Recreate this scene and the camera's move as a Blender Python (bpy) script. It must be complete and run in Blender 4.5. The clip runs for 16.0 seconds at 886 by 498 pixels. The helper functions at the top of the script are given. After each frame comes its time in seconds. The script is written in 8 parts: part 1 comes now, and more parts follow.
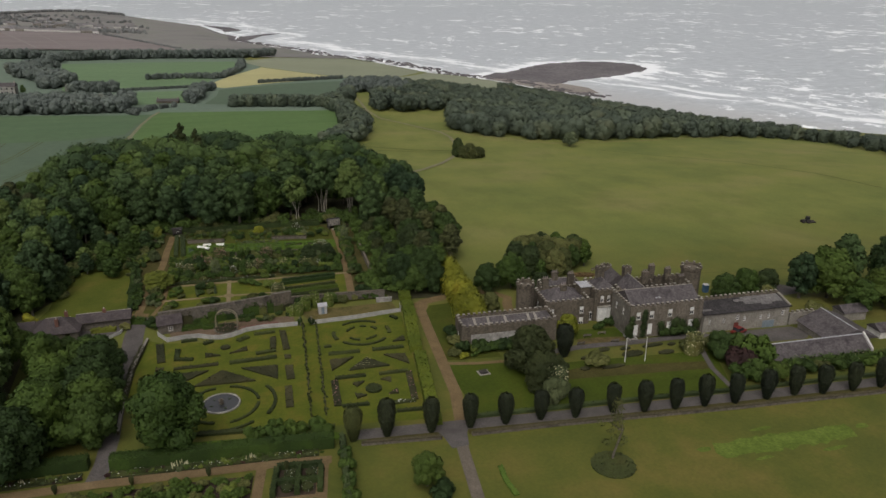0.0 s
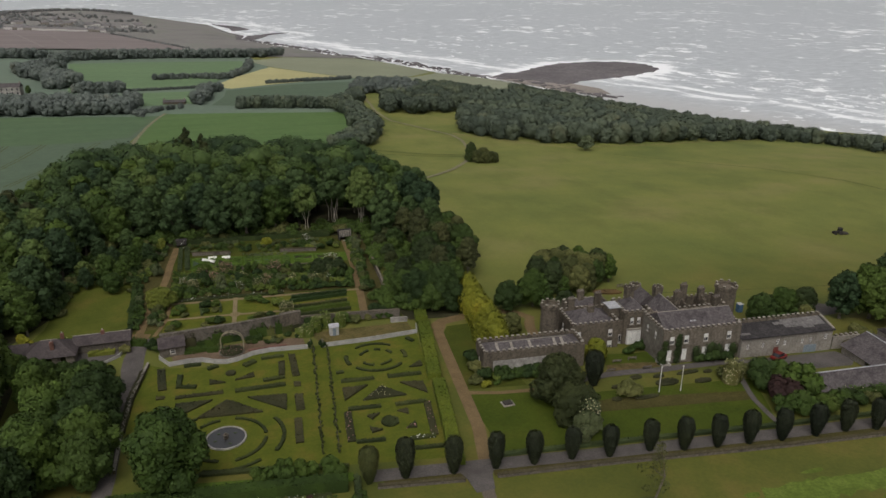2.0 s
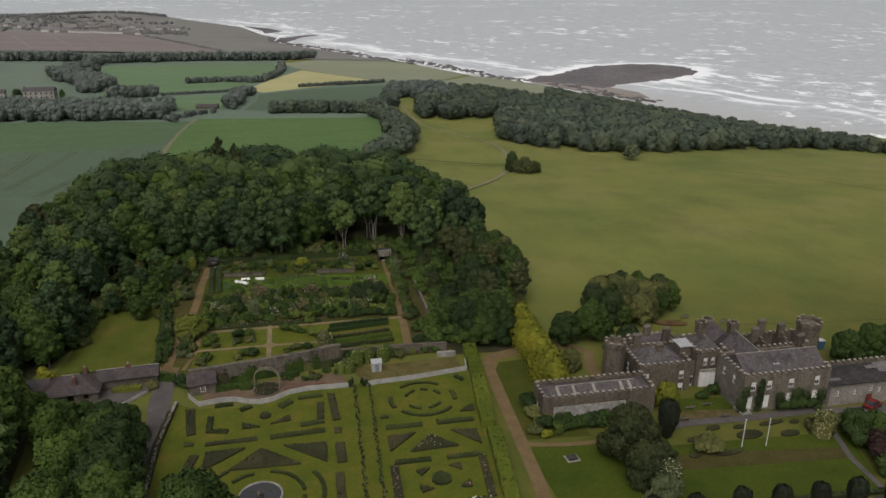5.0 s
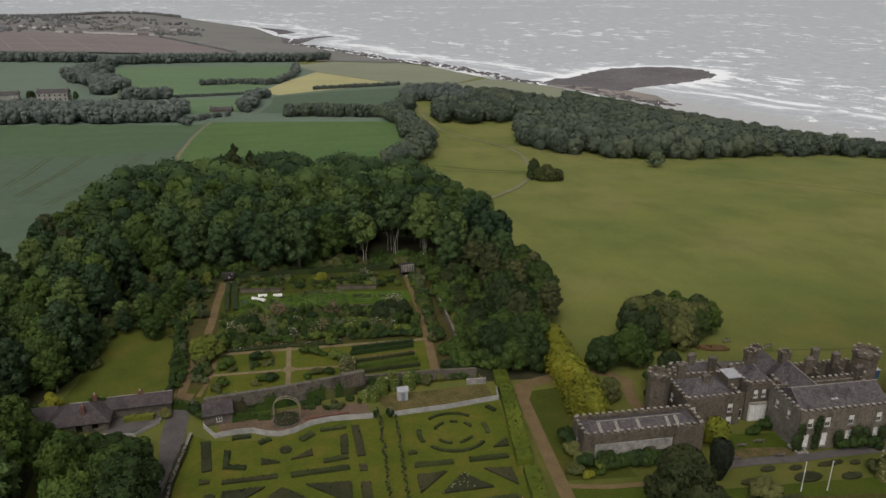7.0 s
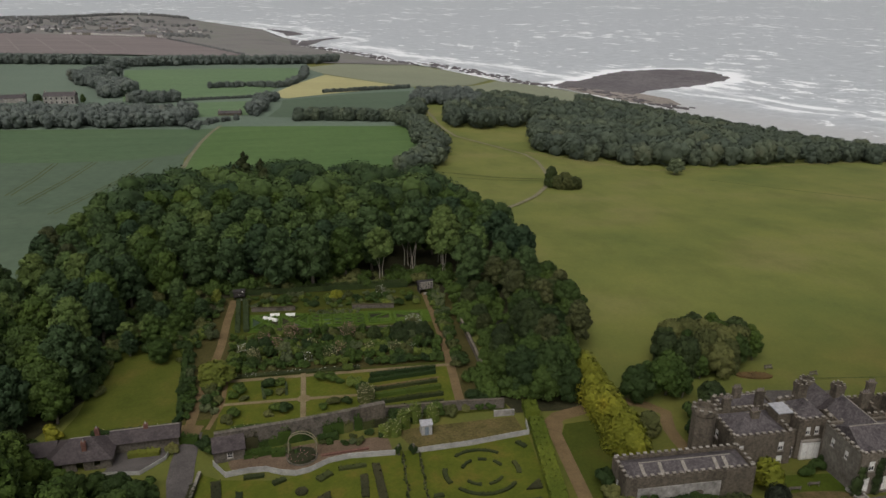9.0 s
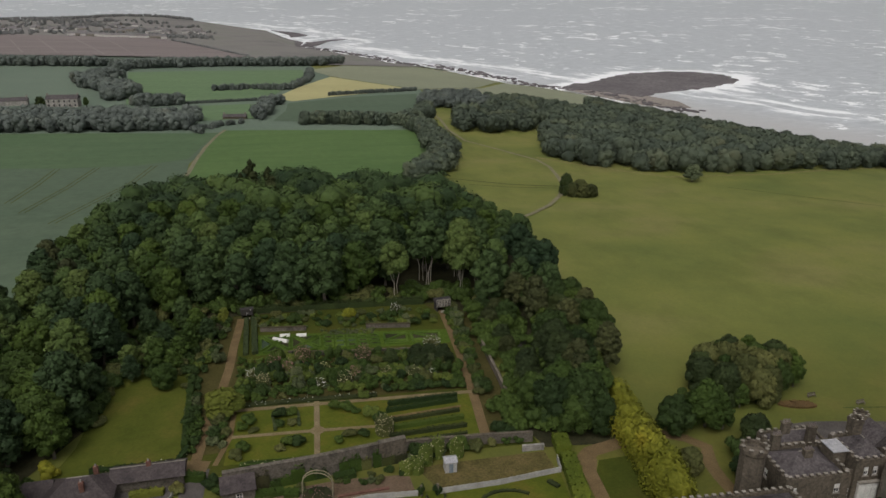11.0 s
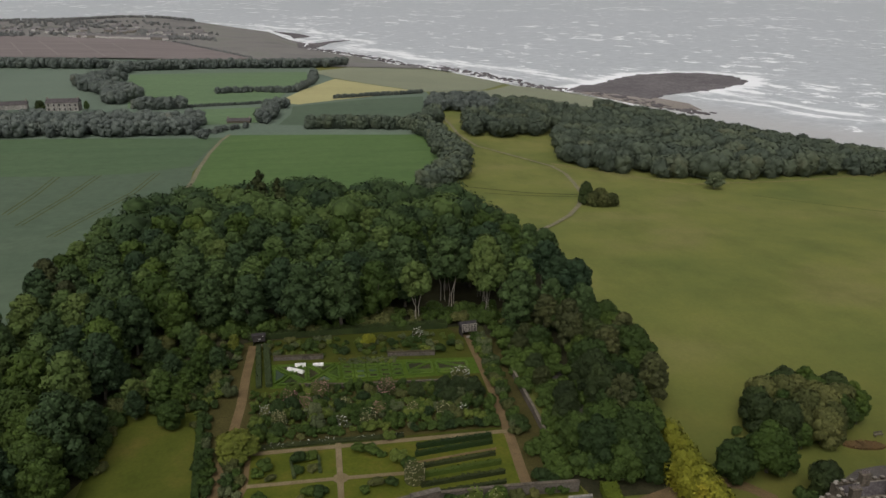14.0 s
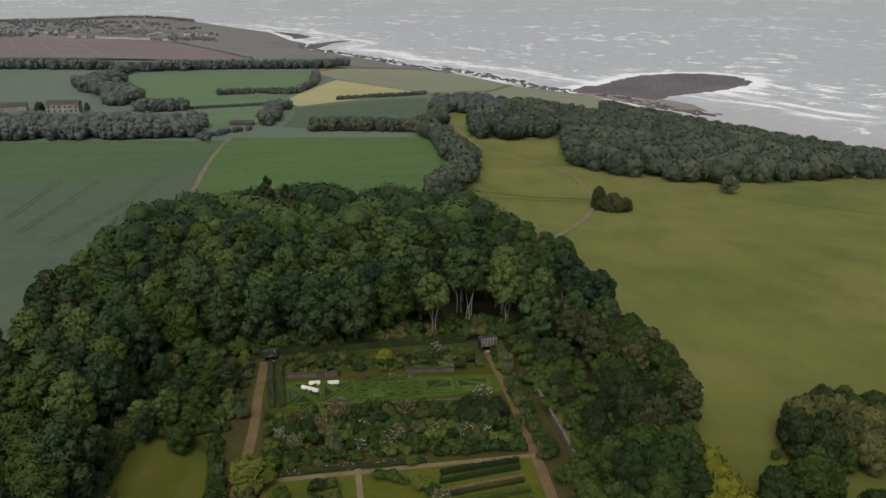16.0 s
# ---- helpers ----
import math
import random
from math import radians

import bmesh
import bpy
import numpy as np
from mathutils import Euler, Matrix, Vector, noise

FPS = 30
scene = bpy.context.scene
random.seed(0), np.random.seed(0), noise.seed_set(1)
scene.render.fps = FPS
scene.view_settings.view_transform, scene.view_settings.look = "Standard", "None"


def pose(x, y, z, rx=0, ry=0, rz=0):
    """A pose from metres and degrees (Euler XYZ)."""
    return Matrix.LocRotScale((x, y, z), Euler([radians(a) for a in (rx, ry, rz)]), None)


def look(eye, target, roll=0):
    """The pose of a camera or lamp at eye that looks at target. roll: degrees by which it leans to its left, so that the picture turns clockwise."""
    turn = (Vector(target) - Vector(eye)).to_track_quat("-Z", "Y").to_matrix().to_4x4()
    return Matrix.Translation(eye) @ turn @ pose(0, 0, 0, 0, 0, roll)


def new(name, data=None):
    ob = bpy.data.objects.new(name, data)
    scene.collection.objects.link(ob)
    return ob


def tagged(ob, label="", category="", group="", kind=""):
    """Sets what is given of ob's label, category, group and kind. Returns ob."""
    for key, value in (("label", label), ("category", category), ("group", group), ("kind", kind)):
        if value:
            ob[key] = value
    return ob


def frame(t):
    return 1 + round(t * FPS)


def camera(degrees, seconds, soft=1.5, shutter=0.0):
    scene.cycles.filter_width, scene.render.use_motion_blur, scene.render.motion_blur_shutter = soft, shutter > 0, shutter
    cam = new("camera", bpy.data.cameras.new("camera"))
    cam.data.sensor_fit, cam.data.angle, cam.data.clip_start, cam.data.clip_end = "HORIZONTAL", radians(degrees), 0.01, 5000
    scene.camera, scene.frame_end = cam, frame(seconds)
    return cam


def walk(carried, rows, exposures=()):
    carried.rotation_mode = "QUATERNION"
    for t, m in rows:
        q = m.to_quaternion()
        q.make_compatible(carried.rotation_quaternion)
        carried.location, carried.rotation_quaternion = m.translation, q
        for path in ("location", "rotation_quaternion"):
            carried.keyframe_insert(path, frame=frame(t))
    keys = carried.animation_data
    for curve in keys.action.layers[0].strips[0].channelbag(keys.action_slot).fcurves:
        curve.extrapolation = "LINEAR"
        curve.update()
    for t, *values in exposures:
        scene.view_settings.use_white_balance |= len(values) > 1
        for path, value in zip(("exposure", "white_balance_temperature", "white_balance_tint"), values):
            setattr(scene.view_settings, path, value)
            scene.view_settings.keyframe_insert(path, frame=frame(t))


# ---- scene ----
# the camera: a drone that flies slowly over the rose garden towards the wood
cam = camera(60.4, 16.0, soft=1.5)
PATH = [
    (0, (0.675, -3.031, 77.256), (1.314, -1.275, 76.543), 0.4),
    (0.5, (1.168, -0.012, 77.228), (1.807, 1.743, 76.515), 0.4),
    (1, (1.496, 2.972, 77.259), (2.137, 4.727, 76.546), 0.4),
    (1.5, (1.885, 5.815, 77.285), (2.519, 7.572, 76.57), 0.4),
    (2, (1.964, 8.585, 77.328), (2.586, 10.346, 76.612), 0.4),
    (2.5, (2.24, 11.295, 77.401), (2.848, 13.061, 76.687), 0.3),
    (3, (2.279, 13.918, 77.468), (2.875, 15.688, 76.753), 0.3),
    (3.5, (2.29, 16.606, 77.532), (2.873, 18.38, 76.816), 0.3),
    (4, (2.335, 19.277, 77.534), (2.906, 21.055, 76.819), 0.2),
    (6.5, (1.675, 32.537, 77.831), (2.206, 34.329, 77.118), 0.2),
    (7, (1.45, 35.237, 77.922), (1.975, 37.031, 77.21), 0.2),
    (7.5, (1.344, 37.984, 78.003), (1.864, 39.78, 77.291), 0.2),
    (8, (1.227, 40.767, 77.989), (1.741, 42.565, 77.278), 0.2),
    (8.5, (1.088, 43.535, 78.048), (1.6, 45.333, 77.338), 0.1),
    (9, (0.888, 46.281, 78.092), (1.397, 48.08, 77.383), 0.2),
    (11.5, (-0.15, 59.883, 78.022), (0.351, 61.686, 77.315), 0.2),
    (12, (-0.397, 62.475, 77.96), (0.103, 64.278, 77.253), 0.2),
    (12.5, (-0.622, 64.84, 77.915), (-0.123, 66.644, 77.209), 0.1),
    (13, (-0.966, 67.272, 77.83), (-0.466, 69.075, 77.124), 0.1),
    (13.5, (-1.361, 69.565, 77.851), (-0.861, 71.368, 77.145), 0.1),
    (14, (-1.711, 71.661, 77.899), (-1.212, 73.464, 77.193), 0.1),
    (14.5, (-2.226, 73.812, 77.882), (-1.725, 75.615, 77.176), 0.1),
    (15, (-2.732, 75.808, 77.845), (-2.232, 77.611, 77.139), 0.1),
    (15.5, (-3.375, 77.863, 77.858), (-2.873, 79.666, 77.151), 0.1),
    (16, (-3.896, 79.73, 77.839), (-3.395, 81.533, 77.133), 0.1),
]
walk(cam, [(t, look(eye, target, roll)) for t, eye, target, roll in PATH], [(0, 0.02, 6500, 12.0), (4, 0.02, 6500, 12.0), (8, -0.04, 6500, 12.0), (12, -0.08, 6500, 12.0), (16, -0.08, 6500, 12.0)])
SKY, SUN = 0.128, 0.72

# world: an overcast sky over the Irish Sea, with a broad weak sun
world = bpy.data.worlds.new("overcast_sky")
scene.world = world
world.use_nodes = True
_nt = world.node_tree
_sky = _nt.nodes.new("ShaderNodeTexSky")
_sky.sky_type, _sky.sun_disc = "NISHITA", False
_sky.sun_elevation, _sky.sun_rotation = radians(57), radians(212)
_sky.air_density, _sky.dust_density, _sky.ozone_density = 1.0, 6.0, 0.6
_hs = _nt.nodes.new("ShaderNodeHueSaturation")
_hs.inputs["Saturation"].default_value = 0.17
_nt.links.new(_sky.outputs["Color"], _hs.inputs["Color"])
_nt.links.new(_hs.outputs["Color"], _nt.nodes["Background"].inputs["Color"])
_nt.nodes["Background"].inputs["Strength"].default_value = SKY
_sun = new("sun", bpy.data.lights.new("sun", "SUN"))
_sun.data.energy, _sun.data.angle, _sun.data.color = SUN, radians(40), (1.0, 0.96, 0.9)
_sun.matrix_world = look((0, 0, 400), (48, 76, 263))


# ---- materials ----
def material(name, rough=0.85, spec=0.3, metal=0.0):
    m = bpy.data.materials.new(name)
    m.use_nodes = True
    b = m.node_tree.nodes["Principled BSDF"]
    b.inputs["Roughness"].default_value = rough
    b.inputs["Metallic"].default_value = metal
    b.inputs["Specular IOR Level"].default_value = spec
    return m, m.node_tree.nodes, m.node_tree.links, b


def ramp(nodes, stops):
    r = nodes.new("ShaderNodeValToRGB")
    e = r.color_ramp.elements
    while len(e) < len(stops):
        e.new(0.5)
    for el, (p, c) in zip(e, stops):
        el.position, el.color = p, (*c[:3], 1.0)
    return r


def mix(nodes, links, fac, a, b, blend="MIX"):
    m = nodes.new("ShaderNodeMix")
    m.data_type, m.blend_type = "RGBA", blend
    for key, v in ((0, fac), (6, a), (7, b)):
        if isinstance(v, (int, float, tuple)):
            m.inputs[key].default_value = v
        else:
            links.new(v, m.inputs[key])
    return m.outputs[2]


def noise_of(nodes, links, vec, scale, detail=4.0, rough=0.55, stretch=None, turn=0.0):
    n = nodes.new("ShaderNodeTexNoise")
    n.inputs["Scale"].default_value, n.inputs["Detail"].default_value = scale, detail
    n.inputs["Roughness"].default_value = rough
    if stretch:
        mp = nodes.new("ShaderNodeMapping")
        mp.inputs["Scale"].default_value = stretch
        mp.inputs["Rotation"].default_value = (0, 0, turn)
        links.new(vec, mp.inputs["Vector"])
        vec = mp.outputs["Vector"]
    links.new(vec, n.inputs["Vector"])
    return n.outputs["Fac"]


def place_of(nodes):
    return nodes.new("ShaderNodeNewGeometry").outputs["Position"]


def surface(name, dark, light, scale, fine, rough=0.9, bump=0.3, stretch=None, turn=0.0, third=None, spec=0.12, metal=0.0, dist=0.05, grit=(0.55, 1.35)):
    """A two-scale mottled surface: broad patches of dark and light, fine grain over them, some relief."""
    m, nodes, links, b = material(name, rough, spec, metal)
    pos = place_of(nodes)
    broad = noise_of(nodes, links, pos, scale, 5.0, 0.6, stretch, turn)
    grain = noise_of(nodes, links, pos, fine, 3.0, 0.7)
    stops = [(0.32, dark), (0.68, light)] if third is None else [(0.3, dark), (0.52, light), (0.72, third)]
    r = ramp(nodes, stops)
    links.new(broad, r.inputs["Fac"])
    g = ramp(nodes, [(0.25, (grit[0],) * 3), (0.75, (grit[1],) * 3)])
    links.new(grain, g.inputs["Fac"])
    links.new(mix(nodes, links, 1.0, r.outputs["Color"], g.outputs["Color"], "MULTIPLY"), b.inputs["Base Color"])
    bp = nodes.new("ShaderNodeBump")
    bp.inputs["Strength"].default_value, bp.inputs["Distance"].default_value = bump, dist
    links.new(grain, bp.inputs["Height"])
    links.new(bp.outputs["Normal"], b.inputs["Normal"])
    return m


def foliage(name, dark, light, tint=0.5, rough=0.75, broad=0.13, joined=False, grain=(0.78, 1.18)):
    """Leaves: each clump and each plant has its own shade between dark and light."""
    m, nodes, links, b = material(name, rough, 0.2)
    isl = nodes.new("ShaderNodeNewGeometry").outputs["Random Per Island"]
    obj = nodes.new("ShaderNodeObjectInfo").outputs["Random"]
    if joined:
        at = nodes.new("ShaderNodeAttribute")
        at.attribute_name = "shade"
        obj = at.outputs["Fac"]
    pos = place_of(nodes)
    warm = (light[0] * 1.12, light[1] * 0.97, light[2] * 0.9)
    r = ramp(nodes, [(0.0, dark), (0.55, tuple((a + b) / 2 for a, b in zip(dark, light))), (0.8, light), (1.0, warm)])
    patch = nodes.new("ShaderNodeMapRange")
    patch.inputs[1].default_value, patch.inputs[2].default_value = 0.3, 0.7
    links.new(noise_of(nodes, links, pos, broad, 2.0), patch.inputs[0])
    mm = nodes.new("ShaderNodeMix")
    mm.inputs[0].default_value = tint
    links.new(patch.outputs[0], mm.inputs[2])
    links.new(obj, mm.inputs[3])
    links.new(mm.outputs[0], r.inputs["Fac"])
    g = ramp(nodes, [(0.0, (grain[0],) * 3), (1.0, (grain[1],) * 3)])
    links.new(isl, g.inputs["Fac"])
    links.new(mix(nodes, links, 1.0, r.outputs["Color"], g.outputs["Color"], "MULTIPLY"), b.inputs["Base Color"])
    b.inputs["Subsurface Weight"].default_value = 0.0
    return m


M = {}
M["meadow"] = surface("meadow_grass", (0.085, 0.106, 0.019), (0.12, 0.131, 0.026), 0.018, 1.2, stretch=(1, 1.5, 1), turn=0.5, third=(0.15, 0.141, 0.042), grit=(0.9, 1.1), spec=0.3)
# mown park grass round the house gives way to the hay meadow beyond it
_m = M["meadow"]
_n, _l = _m.node_tree.nodes, _m.node_tree.links
_b = _n["Principled BSDF"]
_hay = _b.inputs["Base Color"].links[0].from_socket
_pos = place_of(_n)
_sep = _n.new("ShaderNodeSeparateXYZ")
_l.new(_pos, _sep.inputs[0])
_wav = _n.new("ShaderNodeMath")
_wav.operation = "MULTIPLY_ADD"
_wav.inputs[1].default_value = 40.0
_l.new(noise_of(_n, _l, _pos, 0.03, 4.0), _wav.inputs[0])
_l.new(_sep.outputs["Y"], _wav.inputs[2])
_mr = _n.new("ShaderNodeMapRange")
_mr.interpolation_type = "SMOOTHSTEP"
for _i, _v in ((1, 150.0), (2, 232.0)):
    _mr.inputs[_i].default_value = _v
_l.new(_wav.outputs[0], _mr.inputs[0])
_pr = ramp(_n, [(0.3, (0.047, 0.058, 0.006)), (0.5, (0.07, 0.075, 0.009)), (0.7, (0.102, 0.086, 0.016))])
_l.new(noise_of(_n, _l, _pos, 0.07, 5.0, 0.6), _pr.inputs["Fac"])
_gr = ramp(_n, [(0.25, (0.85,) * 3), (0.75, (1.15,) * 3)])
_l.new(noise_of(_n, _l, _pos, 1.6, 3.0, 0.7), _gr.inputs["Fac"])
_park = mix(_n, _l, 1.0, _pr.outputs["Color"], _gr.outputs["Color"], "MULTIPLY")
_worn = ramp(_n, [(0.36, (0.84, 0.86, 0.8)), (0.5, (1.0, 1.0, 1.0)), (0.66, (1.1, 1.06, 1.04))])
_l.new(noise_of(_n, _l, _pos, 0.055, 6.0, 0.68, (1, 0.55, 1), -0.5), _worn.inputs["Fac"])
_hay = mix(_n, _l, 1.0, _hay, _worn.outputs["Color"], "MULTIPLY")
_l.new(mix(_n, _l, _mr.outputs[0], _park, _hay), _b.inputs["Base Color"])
M["park"] = surface("park_grass", (0.043, 0.056, 0.0065), (0.063, 0.073, 0.01), 0.08, 1.6, third=(0.094, 0.083, 0.017), grit=(0.84, 1.16), bump=0.15)
M["stone_old"] = surface("old_grey_brown_rubble_stone", (0.056, 0.049, 0.039), (0.118, 0.104, 0.084), 0.4, 2.4, third=(0.08, 0.068, 0.054), grit=(0.5, 1.4))
M["slate_warm"] = surface("brown_purple_slate", (0.03, 0.024, 0.024), (0.062, 0.05, 0.048), 0.5, 2.6, rough=0.7, spec=0.2, grit=(0.5, 1.45))
M["path_pale"] = surface("pale_gravel_path", (0.135, 0.104, 0.054), (0.185, 0.145, 0.082), 0.35, 6.0)
M["moss_stone"] = surface("mossy_stone", (0.042, 0.038, 0.02), (0.075, 0.062, 0.038), 0.5, 3.0)
M["lawn"] = surface("mown_lawn", (0.032, 0.043, 0.005), (0.043, 0.052, 0.0065), 0.11, 1.8, third=(0.056, 0.053, 0.009), grit=(0.8, 1.18), bump=0.15)
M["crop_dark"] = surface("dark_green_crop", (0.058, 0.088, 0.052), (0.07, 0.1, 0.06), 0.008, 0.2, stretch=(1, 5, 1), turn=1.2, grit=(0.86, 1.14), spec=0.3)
M["crop_near"] = surface("fresh_green_crop", (0.052, 0.1, 0.024), (0.07, 0.12, 0.032), 0.02, 0.25, stretch=(1, 5, 1), turn=0.2, grit=(0.86, 1.14), spec=0.3)
# far crops, pasture and soil: their base colours carry the greying of distance haze
M["crop_bright"] = surface("bright_green_crop", (0.084, 0.138, 0.062), (0.1, 0.156, 0.072), 0.015, 0.2, stretch=(1, 5, 1), turn=0.2, grit=(0.86, 1.14), spec=0.3)
M["crop_pale"] = surface("pale_yellow_crop", (0.28, 0.262, 0.12), (0.34, 0.315, 0.145), 0.012, 0.4, grit=(0.86, 1.14), spec=0.3)
M["crop_hazed"] = surface("green_crop_hazed", (0.092, 0.126, 0.09), (0.108, 0.143, 0.102), 0.01, 0.4, grit=(0.86, 1.14), spec=0.3)
M["pasture"] = surface("far_pasture_hazed", (0.165, 0.178, 0.115), (0.192, 0.203, 0.132), 0.01, 0.4, grit=(0.86, 1.14), spec=0.3)
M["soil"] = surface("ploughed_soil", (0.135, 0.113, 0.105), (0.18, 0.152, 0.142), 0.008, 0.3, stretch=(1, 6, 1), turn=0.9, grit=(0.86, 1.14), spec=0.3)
M["rock"] = surface("dark_foreshore_rock", (0.095, 0.087, 0.088), (0.145, 0.132, 0.132), 0.02, 0.3)
M["sand"] = surface("wet_sand", (0.19, 0.165, 0.14), (0.25, 0.22, 0.19), 0.02, 0.4, rough=0.6)
M["gravel"] = surface("gravel_path", (0.103, 0.071, 0.034), (0.148, 0.104, 0.051), 0.35, 6.0)
M["asphalt"] = surface("worn_asphalt", (0.064, 0.057, 0.052), (0.098, 0.088, 0.08), 0.3, 5.0)
M["bed_soil"] = surface("planted_bed_soil", (0.03, 0.022, 0.016), (0.05, 0.036, 0.024), 0.5, 4.0)
M["stone"] = surface("grey_rubble_stone", (0.04816, 0.04032, 0.03024), (0.1098, 0.09296, 0.07056), 0.35, 2.2, third=(0.06944, 0.05712, 0.04256), stretch=(1, 1, 0.35), grit=(0.5, 1.4))
M["stone_pale"] = surface("pale_rendered_stone", (0.165, 0.15, 0.125), (0.245, 0.225, 0.19), 0.45, 3.0)
M["slate"] = surface("grey_slate", (0.03, 0.026, 0.026), (0.08, 0.07, 0.069), 0.45, 2.6, third=(0.05, 0.043, 0.042), rough=0.7, spec=0.15, grit=(0.45, 1.45))
M["lawn_rose"] = surface("rose_garden_lawn", (0.05, 0.066, 0.0062), (0.07, 0.081, 0.0085), 0.22, 1.8, third=(0.098, 0.085, 0.014), grit=(0.8, 1.18), bump=0.15)
M["lawn_green"] = surface("front_lawn", (0.03, 0.045, 0.004), (0.043, 0.059, 0.0055), 0.1, 1.8, third=(0.05456, 0.05808, 0.00748), grit=(0.8, 1.18), bump=0.15)
M["stone_light"] = surface("pale_grey_rubble_stone", (0.066, 0.0561, 0.0429), (0.1364, 0.1166, 0.0913), 0.35, 2.2, third=(0.088, 0.0737, 0.0572), stretch=(1, 1, 0.35), grit=(0.52, 1.4))
M["bank"] = surface("rough_grass_bank", (0.042, 0.039, 0.01), (0.06, 0.051, 0.016), 0.3, 3.0)
M["litter"] = surface("woodland_floor", (0.022, 0.022, 0.01), (0.04, 0.038, 0.018), 0.2, 2.0)
# headland ground: haze mixed into its base colour
M["headland"] = surface("coastal_land_hazed", (0.122, 0.117, 0.108), (0.162, 0.154, 0.139), 0.012, 0.3, third=(0.135, 0.142, 0.112), grit=(0.86, 1.14), spec=0.3)
M["white"] = surface("weathered_white_paint", (0.42, 0.4, 0.37), (0.6, 0.58, 0.54), 0.5, 3.0)
M["fence_white"] = surface("greyed_white_boards", (0.25, 0.245, 0.225), (0.37, 0.36, 0.335), 0.6, 4.0, grit=(0.75, 1.2))
M["bank_red"] = surface("worn_reddish_bank", (0.05, 0.046, 0.014), (0.088, 0.066, 0.028), 0.35, 3.0, third=(0.115, 0.075, 0.04))
M["glass"], _n, _l, _b = material("dark_window_glass", 0.12, 0.5)
_b.inputs["Base Color"].default_value = (0.02, 0.022, 0.025, 1)
M["bark"] = surface("tree_bark", (0.08, 0.068, 0.054), (0.17, 0.15, 0.12), 1.5, 8.0)
M["bark_pale"] = surface("pale_ash_bark", (0.2, 0.18, 0.145), (0.34, 0.31, 0.26), 1.2, 7.0)
LEAF = ((0.0098, 0.0225, 0.005), (0.045, 0.073, 0.0105))
# bluer than LEAF: a tinge of haze put into the great wood's leaves
WOODLEAF_HAZED = ((0.01296, 0.02916, 0.01134), (0.06048, 0.09504, 0.02268))
M["leaf_tree"] = foliage("great_wood_leaves", *WOODLEAF_HAZED, 0.85)
M["leaf"] = foliage("woodland_leaves", *LEAF, 0.85)
M["leaf_wood"] = foliage("woodland_leaves_beyond", *WOODLEAF_HAZED, 0.8, joined=True)
M["leaf_dark"] = foliage("dark_evergreen_leaves", (0.012, 0.021, 0.0055), (0.034, 0.05, 0.012), 0.4)
M["leaf_light"] = foliage("fresh_green_leaves", (0.018, 0.037, 0.0048), (0.05, 0.08, 0.0105), 0.5)
M["leaf_olive"] = foliage("olive_grey_leaves", (0.028, 0.037, 0.009), (0.1, 0.103, 0.03), 0.6)
M["leaf_gold"] = foliage("golden_yellow_leaves", (0.075, 0.088, 0.006), (0.195, 0.19, 0.016), 0.2, grain=(0.85, 1.15))
# village trees on the headland: haze grey takes the place of leaf green
M["leaf_haze"] = foliage("headland_leaves_hazed", (0.14, 0.143, 0.138), (0.175, 0.179, 0.17), 0.7, joined=True, grain=(0.95, 1.05))
M["leaf_red"] = foliage("copper_leaves", (0.016, 0.008, 0.007), (0.04, 0.018, 0.014), 0.3)
M["leaf_pale"] = foliage("silver_green_leaves", (0.045, 0.058, 0.022), (0.092, 0.107, 0.046), 0.3)
# far and coastal wood: distance haze put into the leaf colours, paler and greyer
M["leaf_far_hazed"] = foliage("far_wood_leaves_hazed", (0.07, 0.083, 0.074), (0.1, 0.117, 0.098), 0.5, broad=0.06, joined=True, grain=(0.94, 1.06))
M["leaf_coast_hazed"] = foliage("coastal_wood_leaves_hazed", (0.043, 0.057, 0.041), (0.074, 0.091, 0.056), 0.75, broad=0.2, joined=True, grain=(0.95, 1.05))
M["leaf_lime"] = foliage("lime_green_leaves", (0.055, 0.075, 0.009), (0.12, 0.13, 0.018), 0.3)
M["leaf_bronze"] = foliage("bronze_green_leaves", (0.017, 0.024, 0.006), (0.044, 0.051, 0.013), 0.3)
M["leaf_brown"] = foliage("olive_brown_leaves", (0.022, 0.028, 0.009), (0.055, 0.061, 0.019), 0.6)
# lone tree out on the meadow: leaf green paled to stand for haze
M["leaf_lone"] = foliage("lone_tree_leaves_hazed", (0.062, 0.08, 0.04), (0.1, 0.12, 0.06), 0.5)
M["yew"] = foliage("yew_needles", (0.0075, 0.011, 0.005), (0.022, 0.027, 0.01), 0.4, grain=(0.5, 1.5))
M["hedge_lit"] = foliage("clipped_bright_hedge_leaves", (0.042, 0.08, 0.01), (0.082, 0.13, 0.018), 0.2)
M["leaf_fresh"] = foliage("fresh_green_shrub_leaves", (0.045, 0.068, 0.01), (0.105, 0.132, 0.022), 0.5)
M["box_hedge"] = foliage("clipped_box_leaves", (0.022, 0.034, 0.012), (0.048, 0.064, 0.022), 0.3)

# sea: grey wind-torn water, scattered white caps, breakers along the shore and round the spit
M["sea"], _n, _l, _b = material("storm_grey_sea", 0.28, 0.5)
_pos = place_of(_n)


def _sea_attribute(key):
    a = _n.new("ShaderNodeAttribute")
    a.attribute_name = key
    return a.outputs["Fac"]


def _madd(a, k, c):
    m = _n.new("ShaderNodeMath")
    m.operation = "MULTIPLY_ADD"
    m.inputs[1].default_value = k
    _l.new(a, m.inputs[0])
    if isinstance(c, float):
        m.inputs[2].default_value = c
    else:
        _l.new(c, m.inputs[2])
    return m.outputs[0]


